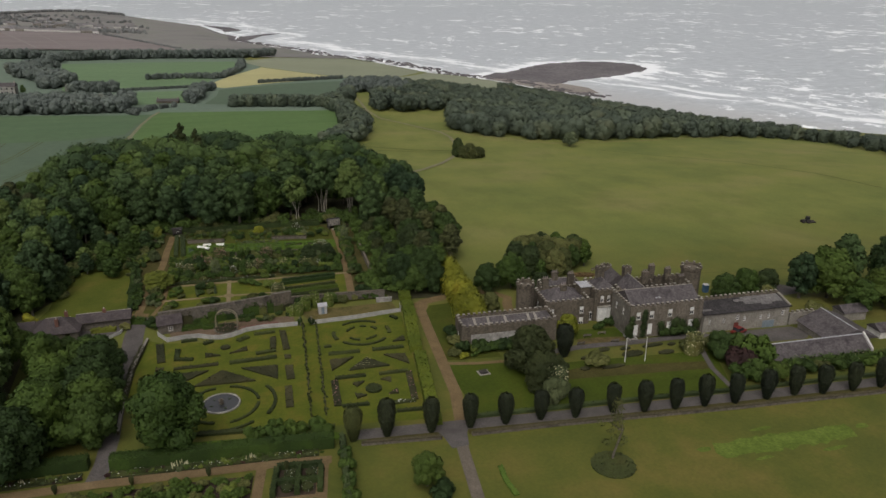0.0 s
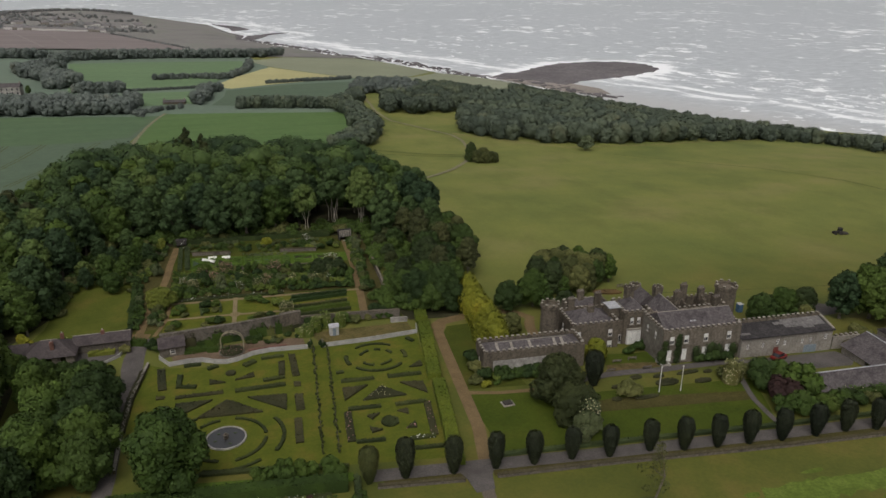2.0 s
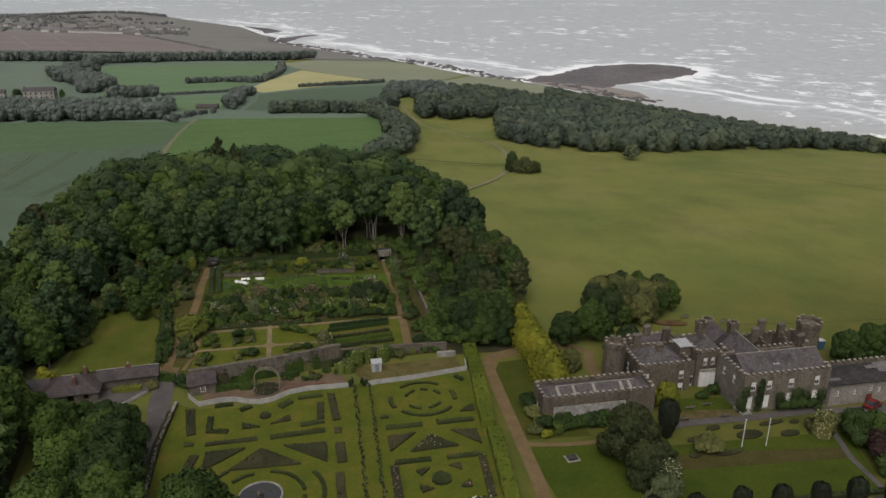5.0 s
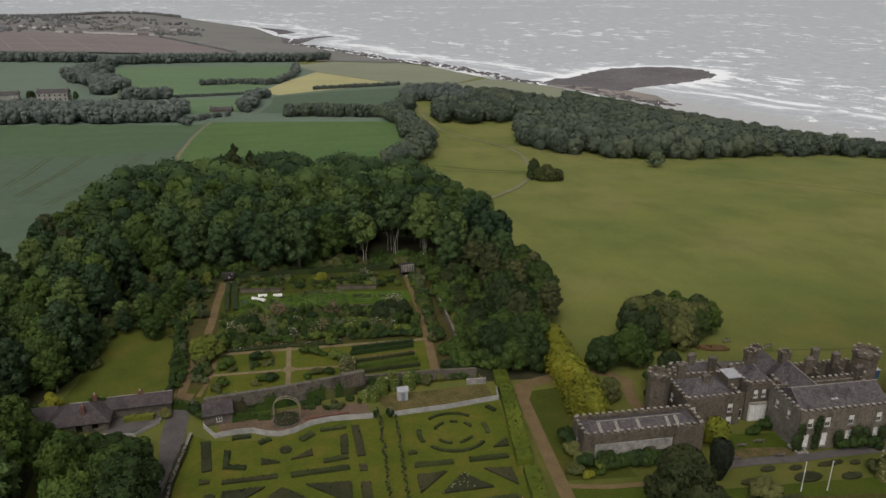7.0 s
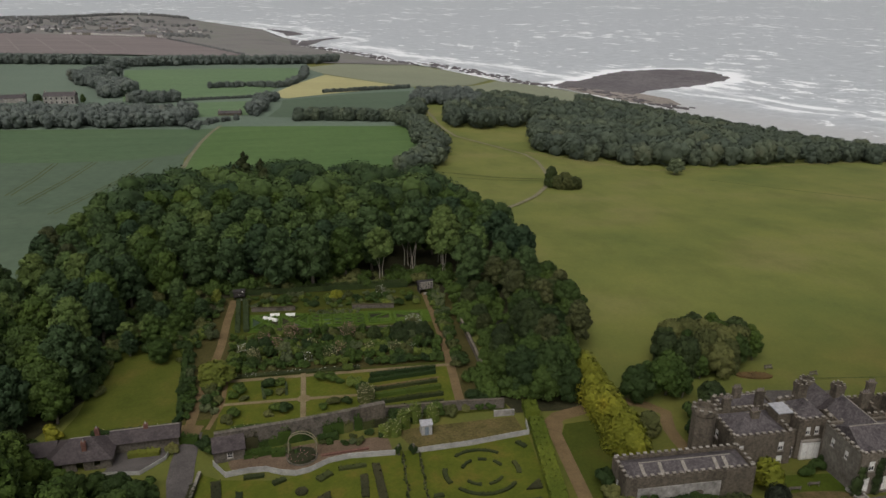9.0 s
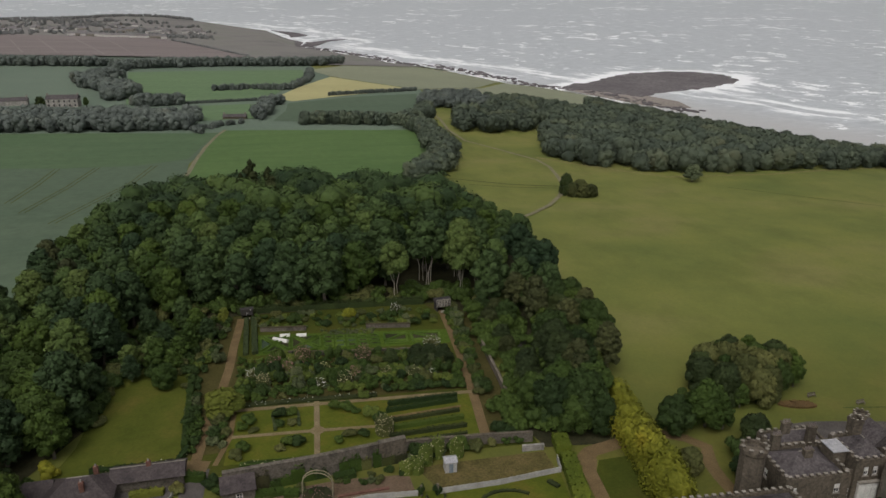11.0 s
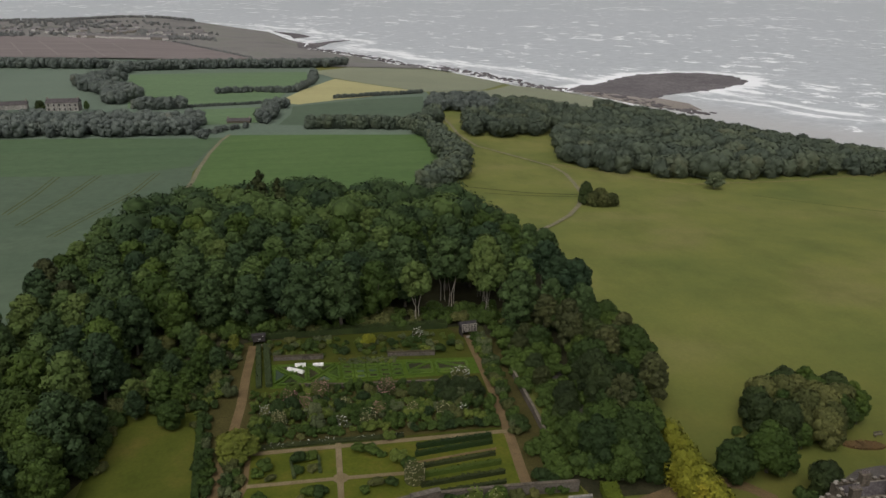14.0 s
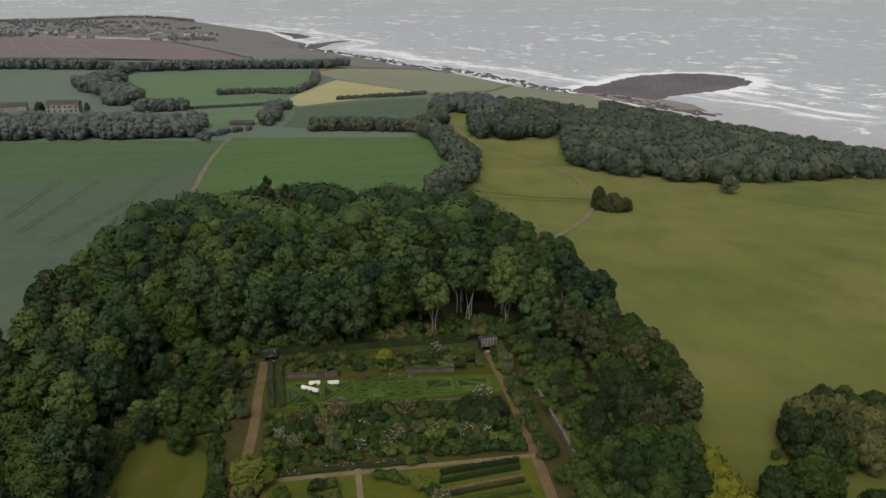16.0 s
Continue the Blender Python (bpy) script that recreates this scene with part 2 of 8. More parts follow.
_surf, _shoal = _sea_attribute("surf"), _sea_attribute("shoal")
_caps = noise_of(_n, _l, _pos, 0.027, 3.0, 0.6, (1.25, 1, 1), 0.35)
_torn = noise_of(_n, _l, _pos, 0.12, 5.0, 0.75, (1.2, 1, 1), 0.35)
_gust = noise_of(_n, _l, _pos, 0.005, 2.0, 0.5)
_waves = noise_of(_n, _l, _pos, 0.045, 6.0, 0.72, (1, 2.2, 1), 0.75)
_fr = ramp(_n, [(0.876, (0, 0, 0)), (0.896, (1, 1, 1))])
_l.new(_madd(_madd(_torn, 0.6, _madd(_gust, 0.5, _caps)), 0.74, 0.0), _fr.inputs["Fac"])
_map = _n.new("ShaderNodeMapping")
_map.vector_type = "TEXTURE"
_map.inputs["Rotation"].default_value = (0, 0, 1.95)
_map.inputs["Scale"].default_value = (46, 13, 50)
_l.new(_pos, _map.inputs["Vector"])
_roll = noise_of(_n, _l, _map.outputs["Vector"], 1.0, 5.0, 0.7)
_sr = ramp(_n, [(0.64, (0, 0, 0)), (0.8, (0.45,) * 3), (0.96, (1, 1, 1))])
_l.new(_madd(_roll, 2.0, _madd(_surf, 0.68, -0.75)), _sr.inputs["Fac"])
_lt = mix(_n, _l, 1.0, _fr.outputs["Color"], _sr.outputs["Color"], "LIGHTEN")
# sky reflection painted as bright grey base colour, varied with the waves
_wr = ramp(_n, [(0.3, (0.29, 0.313, 0.315)), (0.5, (0.4, 0.425, 0.428)), (0.72, (0.56, 0.582, 0.587))])
_l.new(_waves, _wr.inputs["Fac"])
_water = mix(_n, _l, _shoal, _wr.outputs["Color"], (0.4, 0.392, 0.375, 1))
_l.new(mix(_n, _l, _lt, _water, (0.93, 0.94, 0.93, 1)), _b.inputs["Base Color"])
_bp = _n.new("ShaderNodeBump")
_bp.inputs["Strength"].default_value, _bp.inputs["Distance"].default_value = 0.5, 1.0
_l.new(_waves, _bp.inputs["Height"])
_l.new(_bp.outputs["Normal"], _b.inputs["Normal"])


# ---- building blocks ----
def mesh_object(name, bm, mat, parent=None, smooth=False):
    me = bpy.data.meshes.new(name)
    bm.to_mesh(me)
    bm.free()
    me.materials.append(mat)
    if smooth:
        for p in me.polygons:
            p.use_smooth = True
    ob = new(name, me)
    if parent is not None:
        ob.parent = parent
    return ob


def part(name, bm, mat, parent, label=""):
    return tagged(mesh_object(name, bm, mat, parent), label)


def raw(name, verts, faces, mat, parent=None):
    me = bpy.data.meshes.new(name)
    me.from_pydata([tuple(map(float, v)) for v in verts], [], [tuple(map(int, f)) for f in faces])
    me.materials.append(mat)
    ob = new(name, me)
    if parent is not None:
        ob.parent = parent
    return ob


def empty(name, m, label, category, group="", kind=""):
    ob = new(name)
    ob.empty_display_size = 0.5
    ob.matrix_basis = m
    return tagged(ob, label, category, group, kind)


def add_box(bm, x0, x1, y0, y1, z0, z1, bevel=0.0):
    vs = [bm.verts.new((x, y, z)) for z in (z0, z1) for x, y in ((x0, y0), (x1, y0), (x1, y1), (x0, y1))]
    fs = [bm.faces.new([vs[i] for i in f]) for f in ((3, 2, 1, 0), (4, 5, 6, 7), (0, 1, 5, 4), (1, 2, 6, 5), (2, 3, 7, 6), (3, 0, 4, 7))]
    if bevel:
        bmesh.ops.bevel(bm, geom=list({e for f in fs for e in f.edges}), offset=bevel, segments=1, affect="EDGES")
    return vs


# ---- the lie of the land ----
SPOTS = np.array([(-80, 60, 1.5), (0, 90, 1.4), (40, 100, 1.4), (96, 82, .8), (170, 90, -1.5), (54, 119, .6), (4, 119, .9), (44, 150, 0), (-5, 155, -.2), (10, 172, 0),
                  (40, 185, -.4), (43, 220, -2), (-2, 222, -1), (90, 119, .1), (87, 134, -1.5), (120, 117, -.9), (98, 161, -1.6), (95, 288, -9), (128, 346, -16)], float)
FAR_SPOTS = np.array([(215, 373, -21), (0, 320, -7), (-60, 300, -6), (96, 522, -25), (158, 553, -25), (224, 566, -30), (164, 735, -36), (244, 769, -42), (-20, 575, -27), (-150, 700, -27),
                      (-150, 1300, -42), (120, 1300, -56), (350, 250, -14), (400, 700, -62), (480, 560, -60), (300, 1020, -60), (420, 400, -38), (-150, 2000, -45), (90, 1800, -64)], float)
SPOTS = np.vstack([SPOTS, FAR_SPOTS])
_K = np.linalg.norm(SPOTS[:, None, :2] - SPOTS[None, :, :2], axis=-1) - 8.0 * np.eye(len(SPOTS))
_A = np.block([[_K, np.ones((len(SPOTS), 1))], [np.ones((1, len(SPOTS))), np.zeros((1, 1))]])
_W = np.linalg.solve(_A, np.r_[SPOTS[:, 2], 0.0])
SEA = -66.0
# the coast, from south-east to the far headland, seaward on its right-hand side
COAST = np.array([(760, -900), (640, 250), (560, 450), (531, 544), (521, 576), (498, 619), (474, 669), (455, 735), (437, 776), (418, 850), (385, 917), (360, 940), (341, 1024), (308, 1117),
                  (245, 1200), (225, 1282), (165, 1400), (129, 1465), (150, 1560), (126, 1640), (103, 1843), (-72, 2050), (-200, 2120), (-330, 2020), (-480, 1960), (-900, 1950)], float)


def shore_distance(x, y):
    """Metres from the coast line, positive out to sea."""
    p = np.stack([np.asarray(x, float), np.asarray(y, float)], -1)
    best = np.full(p.shape[:-1], 1e9)
    sign = np.ones(p.shape[:-1])
    for a, b in zip(COAST[:-1], COAST[1:]):
        ab = b - a
        s = np.clip(((p - a) @ ab) / (ab @ ab), 0, 1)
        d = np.linalg.norm(p - (a + s[..., None] * ab), axis=-1)
        side = (p - a)[..., 0] * ab[1] - (p - a)[..., 1] * ab[0]
        sign = np.where(d < best, np.sign(side), sign)
        best = np.minimum(best, d)
    return best * sign


def land(x, y):
    """Height of the ground."""
    x, y = np.asarray(x, float), np.asarray(y, float)
    d = np.sqrt((x[..., None] - SPOTS[:, 0]) ** 2 + (y[..., None] - SPOTS[:, 1]) ** 2 + 100.0)
    z = d @ _W[:-1] + _W[-1]
    far = np.hypot(x - 60, y - 300)
    z = np.where(far > 2500, np.maximum(z, -60), z)
    s = shore_distance(x, y)
    t = np.clip((s + 60) / 80, 0, 1)
    t = t * t * (3 - 2 * t)
    return np.maximum(z, SEA + 3) * (1 - t) + (SEA - 4) * t


def H(x, y):
    return float(land(x, y))


def steps(*runs):
    out = []
    for a, b, n in runs:
        out += list(np.linspace(a, b, n, endpoint=False))
    return np.array(out + [runs[-1][1]])


_gx = steps((-2200, -300, 14), (-300, -100, 12), (-100, 260, 80), (260, 600, 50), (600, 2600, 12))
_gy = steps((-900, -60, 8), (-60, 60, 10), (60, 400, 76), (400, 800, 50), (800, 1500, 50), (1500, 2600, 40), (2600, 4000, 6))
_X, _Y = np.meshgrid(_gx, _gy)
_Z = land(_X, _Y)
_n = len(_gx)
_faces = [(r * _n + c, r * _n + c + 1, (r + 1) * _n + c + 1, (r + 1) * _n + c) for r in range(len(_gy) - 1) for c in range(_n - 1)]
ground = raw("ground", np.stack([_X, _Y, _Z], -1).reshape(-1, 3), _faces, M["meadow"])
for _p in ground.data.polygons:
    _p.use_smooth = True
tagged(ground, "rolling coastal grassland falling towards the sea", "ground", kind="structure")

# the low rock spit off the beach
SPIT = [(384, 925), (439, 950), (494, 994), (542, 1018), (590, 1020), (631, 1008), (655, 970), (645, 935), (618, 906), (549, 874), (489, 858), (452, 834), (438, 862), (411, 893), (390, 910)]


def line_distance(pts, x, y):
    """Metres from a broken line."""
    p, best = np.stack([x, y], -1), np.full(np.shape(x), 1e9)
    for a, b in zip(np.array(pts[:-1], float), np.array(pts[1:], float)):
        u = np.clip(((p - a) @ (b - a)) / ((b - a) @ (b - a)), 0, 1)
        best = np.minimum(best, np.linalg.norm(p - (a + u[..., None] * (b - a)), axis=-1))
    return best


_sx = steps((-3500, 0, 12), (0, 800, 110), (800, 1100, 20), (1100, 4800, 30))
_sy = steps((-900, 300, 8), (300, 1500, 150), (1500, 2200, 40), (2200, 4700, 30))
_X, _Y = np.meshgrid(_sx, _sy)
_sd = np.maximum(shore_distance(_X, _Y), 0)
_warp = 16 * np.sin(_X / 41.0 + _Y / 67.0) + 11 * np.sin(_Y / 29.0 - _X / 53.0)
_north = np.clip((_Y - 860) / 160, 0, 1)
_bell = lambda d, c, w: np.exp(-((d - c) / w) ** 2)
_rim = line_distance(SPIT[:10], _X, _Y)
_surf = (1 - _north) * (_bell(_sd + _warp, 92, 17) + 0.4 * _bell(_sd + 0.6 * _warp, 52, 10) + 0.95 * _bell(_sd + 0.7 * _warp, 138, 17) + 0.5 * _bell(_sd + _warp, 195, 22)) + _north * (0.95 * np.exp(-_sd / 70) + 0.75 * _bell(_sd + _warp, 90, 22))
_surf = np.maximum(_surf, 1.25 * _bell(_rim, 8, 22) + 0.55 * _bell(_rim + 0.5 * _warp, 60, 20))
_shoal = np.clip(1.05 - _sd / 75, 0, 0.85) * (1 - _north)
_n = len(_sx)
_faces = [(r * _n + c, r * _n + c + 1, (r + 1) * _n + c + 1, (r + 1) * _n + c) for r in range(len(_sy) - 1) for c in range(_n - 1)]
sea = raw("water", np.stack([_X, _Y, np.full_like(_X, SEA)], -1).reshape(-1, 3), _faces, M["sea"])
for _key, _val in (("surf", _surf), ("shoal", _shoal)):
    sea.data.attributes.new(_key, "FLOAT", "POINT").data.foreach_set("value", np.clip(_val, 0, 1.3).astype(np.float32).ravel())
tagged(sea, "grey stormy sea with white breakers along the shore", "sea", kind="structure")


def inside(poly, x, y):
    c = False
    for (x0, y0), (x1, y1) in zip(poly, poly[1:] + poly[:1]):
        if (y0 > y) != (y1 > y) and x < (x1 - x0) * (y - y0) / (y1 - y0) + x0:
            c = not c
    return c


def sheet(name, poly, mat, lift, step, label, category, kind="structure", parent=None):
    """A patch of ground cover that follows the land within an outline."""
    from mathutils.geometry import delaunay_2d_cdt
    pts = []
    for (x0, y0), (x1, y1) in zip(poly, poly[1:] + poly[:1]):
        n = max(1, int(math.hypot(x1 - x0, y1 - y0) / step))
        pts += [(x0 + (x1 - x0) * i / n, y0 + (y1 - y0) * i / n) for i in range(n)]
    edge = len(pts)
    xs, ys = [p[0] for p in poly], [p[1] for p in poly]
    for i in range(int((max(xs) - min(xs)) / step) + 1):
        for j in range(int((max(ys) - min(ys)) / step) + 1):
            x, y = min(xs) + (i + 0.37) * step, min(ys) + (j + 0.41) * step
            if inside(poly, x, y):
                pts.append((x, y))
    v, _, f, *_ = delaunay_2d_cdt([Vector(p) for p in pts], [(i, (i + 1) % edge) for i in range(edge)], [], 1, 1e-4)
    arr = np.array([(p.x, p.y) for p in v])
    z = land(arr[:, 0], arr[:, 1]) + lift
    ob = raw(name, np.c_[arr, z], f, mat, parent)
    return tagged(ob, label, category, kind=kind)


def ribbon(points, width):
    """The outline of a way of some width along a line of points."""
    left, right = [], []
    for i, p in enumerate(points):
        a, b = Vector(points[max(i - 1, 0)]), Vector(points[min(i + 1, len(points) - 1)])
        d = (b - a).normalized()
        n = Vector((-d.y, d.x)) * width / 2
        left.append((p[0] + n.x, p[1] + n.y))
        right.append((p[0] - n.x, p[1] - n.y))
    return left + right[::-1]

# ---- fields, ways and shore ----
M["track"] = surface("pale_trodden_earth", (0.145, 0.135, 0.08), (0.19, 0.175, 0.112), 0.3, 1.0)
M["crop_mid"] = surface("mid_green_crop", (0.05, 0.09, 0.038), (0.064, 0.104, 0.046), 0.015, 0.2, stretch=(1, 5, 1), turn=1.2, grit=(0.86, 1.14), spec=0.3)
M["tussock"] = surface("long_dark_grass", (0.055, 0.066, 0.018), (0.075, 0.084, 0.024), 0.1, 0.8)
M["straw_grass"] = surface("bleached_long_grass", (0.15, 0.138, 0.055), (0.19, 0.17, 0.075), 0.06, 0.8)
for _pts, _w, _m, _l in (([(83, 393), (98, 385), (119, 371), (140, 364)], 1.5, "tussock", "ditch grown with dark long grass"), ([(217, 348), (237, 322), (261, 292), (275, 255), (277, 222)], 0.8, "tussock", "faint line of long grass across the meadow"),
                         ([(158, 434), (170, 416), (186, 396), (204, 376), (262, 376), (342, 396), (430, 418)], 2.4, "straw_grass", "strip of bleached long grass along the wood"), ([(100, 373), (115, 366), (139, 360)], 1.0, "tussock", "faint line of long grass across the meadow"),
                         ([(108, 158), (128, 154), (160, 149), (200, 144)], 0.35, "tussock", "narrow mown line beside the park rail")):
    sheet("grass_strip", ribbon(_pts, _w), M[_m], 0.12, 6, _l, "grass strip")
sheet("field", [(-24, 462), (-48, 448), (-79, 448), (-108, 455), (-300, 470), (-420, 590), (-80, 569), (-9, 561), (-19, 500)], M["crop_mid"], 0.48, 16, "darker green stretch of the arable field", "field")
for _pts in ([(-65, 335), (-46, 402), (-40, 446)], [(-79, 355), (-71, 401), (-66, 447)], [(-88, 374), (-85, 410), (-84, 448)], [(-110, 370), (-112, 410), (-114, 452)]):
    for _d in (0, 2.2):
        sheet("wheel_track", ribbon([(x + _d, y) for x, y in _pts], 0.5), M["tussock"], 0.5, 8, "tractor wheel line through the crop", "wheel track")
sheet("road", ribbon([(145, 601), (141, 571), (135, 531), (134.4, 490), (143, 465), (155, 427), (154, 407.5), (149, 387), (143, 366), (132.6, 346), (120, 328), (107, 314), (98, 306)], 1.9), M["track"], 0.3, 6, "narrow pale farm track across the meadow", "track")
sheet("field", [(-24, 400), (-22, 445), (-14, 520), (-6, 572), (113, 536), (112, 486), (102, 432), (82, 376), (-10, 370)], M["crop_near"], 0.4, 14, "bright green arable field between hedges", "field")
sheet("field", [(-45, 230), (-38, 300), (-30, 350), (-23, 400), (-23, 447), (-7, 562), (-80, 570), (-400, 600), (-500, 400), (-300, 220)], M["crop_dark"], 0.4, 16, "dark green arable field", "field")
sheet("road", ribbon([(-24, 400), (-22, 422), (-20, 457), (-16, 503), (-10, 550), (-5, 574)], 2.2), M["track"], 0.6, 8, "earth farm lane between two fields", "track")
sheet("field", [(-450, 560), (-6, 564), (108, 538), (114, 470), (128, 520), (140, 600), (170, 720), (180, 790), (110, 940), (104, 1092), (20, 1178), (-450, 1178)], M["crop_hazed"], 0.25, 24, "green farmland between hedges, greyed for haze", "field")
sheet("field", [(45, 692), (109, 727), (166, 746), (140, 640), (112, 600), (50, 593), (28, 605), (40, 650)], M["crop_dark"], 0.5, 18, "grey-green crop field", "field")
sheet("field", [(36, 725), (60, 800), (111, 932), (140, 870), (176, 790), (112, 745), (50, 704)], M["crop_pale"], 0.5, 18, "pale yellow ripening field", "field")
sheet("field", [(-105, 964), (88, 1014), (81, 915), (50, 800), (34, 733), (-35, 703), (-80, 705)], M["crop_bright"], 0.5, 22, "green field beyond the farm", "field")
sheet("field", [(-420, 960), (-120, 960), (-100, 760), (-400, 760)], M["crop_hazed"], 0.5, 22, "green field by the farm, greyed for haze", "field")
sheet("field", [(-35, 690), (20, 694), (21, 619), (-21, 616)], M["crop_bright"], 0.5, 16, "small green paddock", "field")
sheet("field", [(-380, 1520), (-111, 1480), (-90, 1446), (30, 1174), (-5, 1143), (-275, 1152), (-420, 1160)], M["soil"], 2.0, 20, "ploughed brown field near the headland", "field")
sheet("field", [(112, 940), (95, 1020), (150, 1090), (240, 1110), (300, 1030), (330, 960), (250, 830), (180, 792), (142, 872)], M["pasture"], 0.5, 22, "coastal pasture paled for haze", "field")
sheet("field", [(-900, 1165), (30, 1176), (104, 1088), (236, 1090), (312, 1112), (250, 1200), (228, 1282), (168, 1400), (130, 1465), (150, 1560), (126, 1640), (103, 1843), (-72, 2045), (-200, 2115), (-330, 2015), (-480, 1955), (-900, 1945)], M["headland"], 1.2, 20, "green-brown coastal land of the headland, greyed for haze", "field")
sheet("field", [(182, 790), (217, 696), (240, 690), (262, 640), (300, 625), (380, 712), (412, 748), (405, 850), (370, 915), (340, 955), (255, 828)], M["pasture"], 0.45, 18, "coastal pasture above the beach, paled for haze", "field")
sheet("shore_rocks", ribbon([(505, 610), (480, 668), (461, 735), (442, 776), (424, 850), (390, 915), (366, 940), (347, 1024), (314, 1117), (252, 1200), (230, 1282), (170, 1400), (134, 1465), (140, 1560), (122, 1640), (106, 1843), (-60, 2042)], 30), M["rock"], 1.6, 10, "dark rocky foreshore", "foreshore")
_pts = [(390, 908), (425, 905), (458, 852), (476, 800), (468, 762), (448, 775), (428, 790), (408, 850)]
tagged(raw("beach", [(x, y, SEA + 0.5) for x, y in _pts] + [(x, y, SEA - 1.5) for x, y in _pts], [tuple(range(len(_pts)))] + [(i, len(_pts) + i, len(_pts) + (i + 1) % len(_pts), (i + 1) % len(_pts)) for i in range(len(_pts))], M["sand"]), "pale wet sand beach beside the spit", "beach", kind="structure")

_rk = np.random.default_rng(17)
_vs, _fs = [], []
for _a, _b in zip(COAST[7:18], COAST[8:19]):
    _d = (_b - _a) / np.linalg.norm(_b - _a)
    for _i in range(int(np.linalg.norm(_b - _a) / 2.2)):
        _c = _a + (_b - _a) * _rk.random() + np.array((_d[1], -_d[0])) * (5 + _rk.normal() * 6)
        _ln, _wd, _k = _rk.uniform(1.5, 6.5), _rk.uniform(0.8, 2.4), len(_vs)
        for _z, _g in ((SEA - 1.0, 1.15), (SEA + _rk.uniform(0.5, 1.6), 1.0)):
            for _q in range(7):
                _t = _q * math.tau / 7
                _u, _w = math.cos(_t) * _ln * _g * _rk.uniform(0.75, 1.2), math.sin(_t) * _wd * _g * _rk.uniform(0.75, 1.2)
                _vs.append((_c[0] + _d[0] * _u - _d[1] * _w, _c[1] + _d[1] * _u + _d[0] * _w, _z))
        _fs.append(tuple(range(_k + 7, _k + 14)))
        _fs += [(_k + q, _k + (q + 1) % 7, _k + 7 + (q + 1) % 7, _k + 7 + q) for q in range(7)]
tagged(raw("shore_rocks", _vs, _fs, M["rock"]), "low dark rock slabs along the tide line", "rocks", kind="stuff")

M["dry_soil"] = surface("dry_pale_soil", (0.19, 0.168, 0.155), (0.235, 0.21, 0.195), 0.1, 1.0)
for _a, _b, _w in (((-281, 1411), (-212, 1178), 3.0), ((-239, 1454), (-153, 1160), 3.5), ((-317, 1395), (-254, 1178), 2.4), ((-345, 1400), (-290, 1178), 2.4), ((-143, 1480), (-97, 1400), 5.0), ((-190, 1450), (-120, 1175), 2.0)):
    sheet("wheel_track", ribbon([_a, ((_a[0] + _b[0]) / 2, (_a[1] + _b[1]) / 2), _b], _w), M["dry_soil"], 2.6, 20, "pale line through the ploughed field", "wheel track")

# ---- trees and shrubs ----
ICO = bmesh.new()
bmesh.ops.create_icosphere(ICO, subdivisions=1, radius=1.0)
ICO_V = np.array([v.co[:] for v in ICO.verts])
ICO_F = np.array([[v.index for v in f.verts] for f in ICO.faces])
ICO.free()


def leaf_clumps(rng, lobes, count, size, flat=0.45, up=0.2, low=-0.55):
    """Small bent leaf sprays over the outside of a set of lobes (x, y, z, radius, squash)."""
    lobes = np.array(lobes, float)
    share = lobes[:, 3] ** 2
    pick = rng.choice(len(lobes), count * 3, p=share / share.sum())
    d = rng.normal(size=(count * 3, 3))
    d /= np.linalg.norm(d, axis=1)[:, None]
    keep = d[:, 2] > low
    d, pick = d[keep], pick[keep]
    lb = lobes[pick]
    reach = lb[:, 3] * rng.uniform(0.82, 1.12, len(d))
    p = lb[:, :3] + d * reach[:, None] * np.stack([np.ones(len(d)), np.ones(len(d)), lb[:, 4]], -1)
    ok = np.ones(len(d), bool)
    for k, (x, y, z, r, q) in enumerate(lobes):
        inside_it = (((p - (x, y, z)) / (1, 1, q)) ** 2).sum(1) < (0.84 * r) ** 2
        ok &= ~(inside_it & (pick != k))
    p, d = p[ok][:count], d[ok][:count]
    n = d + rng.normal(size=d.shape) * flat + (0, 0, up)
    n /= np.linalg.norm(n, axis=1)[:, None]
    a = np.cross(n, rng.normal(size=n.shape))
    a /= np.linalg.norm(a, axis=1)[:, None]
    b = np.cross(n, a)
    s = size * rng.uniform(0.6, 1.4, len(p))[:, None]
    w = rng.uniform(0.6, 1.0, len(p))[:, None]
    tri = np.stack([p + a * s * 1.15, p - a * s * 0.6 + b * s * w, p - a * s * 0.6 - b * s * w * 0.9 - n * s * 0.3], 1)
    away = (np.cross(tri[:, 1] - tri[:, 0], tri[:, 2] - tri[:, 0]) * d).sum(1) < 0
    tri[away] = tri[away][:, [0, 2, 1]]
    soft = d * 0.8 + n * 0.55 + (0, 0, 0.2)
    soft /= np.linalg.norm(soft, axis=1)[:, None]
    faces = np.arange(len(p) * 3).reshape(-1, 3)
    return tri.reshape(-1, 3), faces, np.repeat(soft, 3, 0)


NORMALS = {}


def round_shading(me, hearts, normals):
    """Shade the sprays of a crown by the swell of their lobe, as leaves do in the mass."""
    me.polygons.foreach_set("use_smooth", [True] * len(me.polygons))
    me.normals_split_custom_set_from_vertices(normals.tolist())
    NORMALS[me.name] = (hearts, normals)


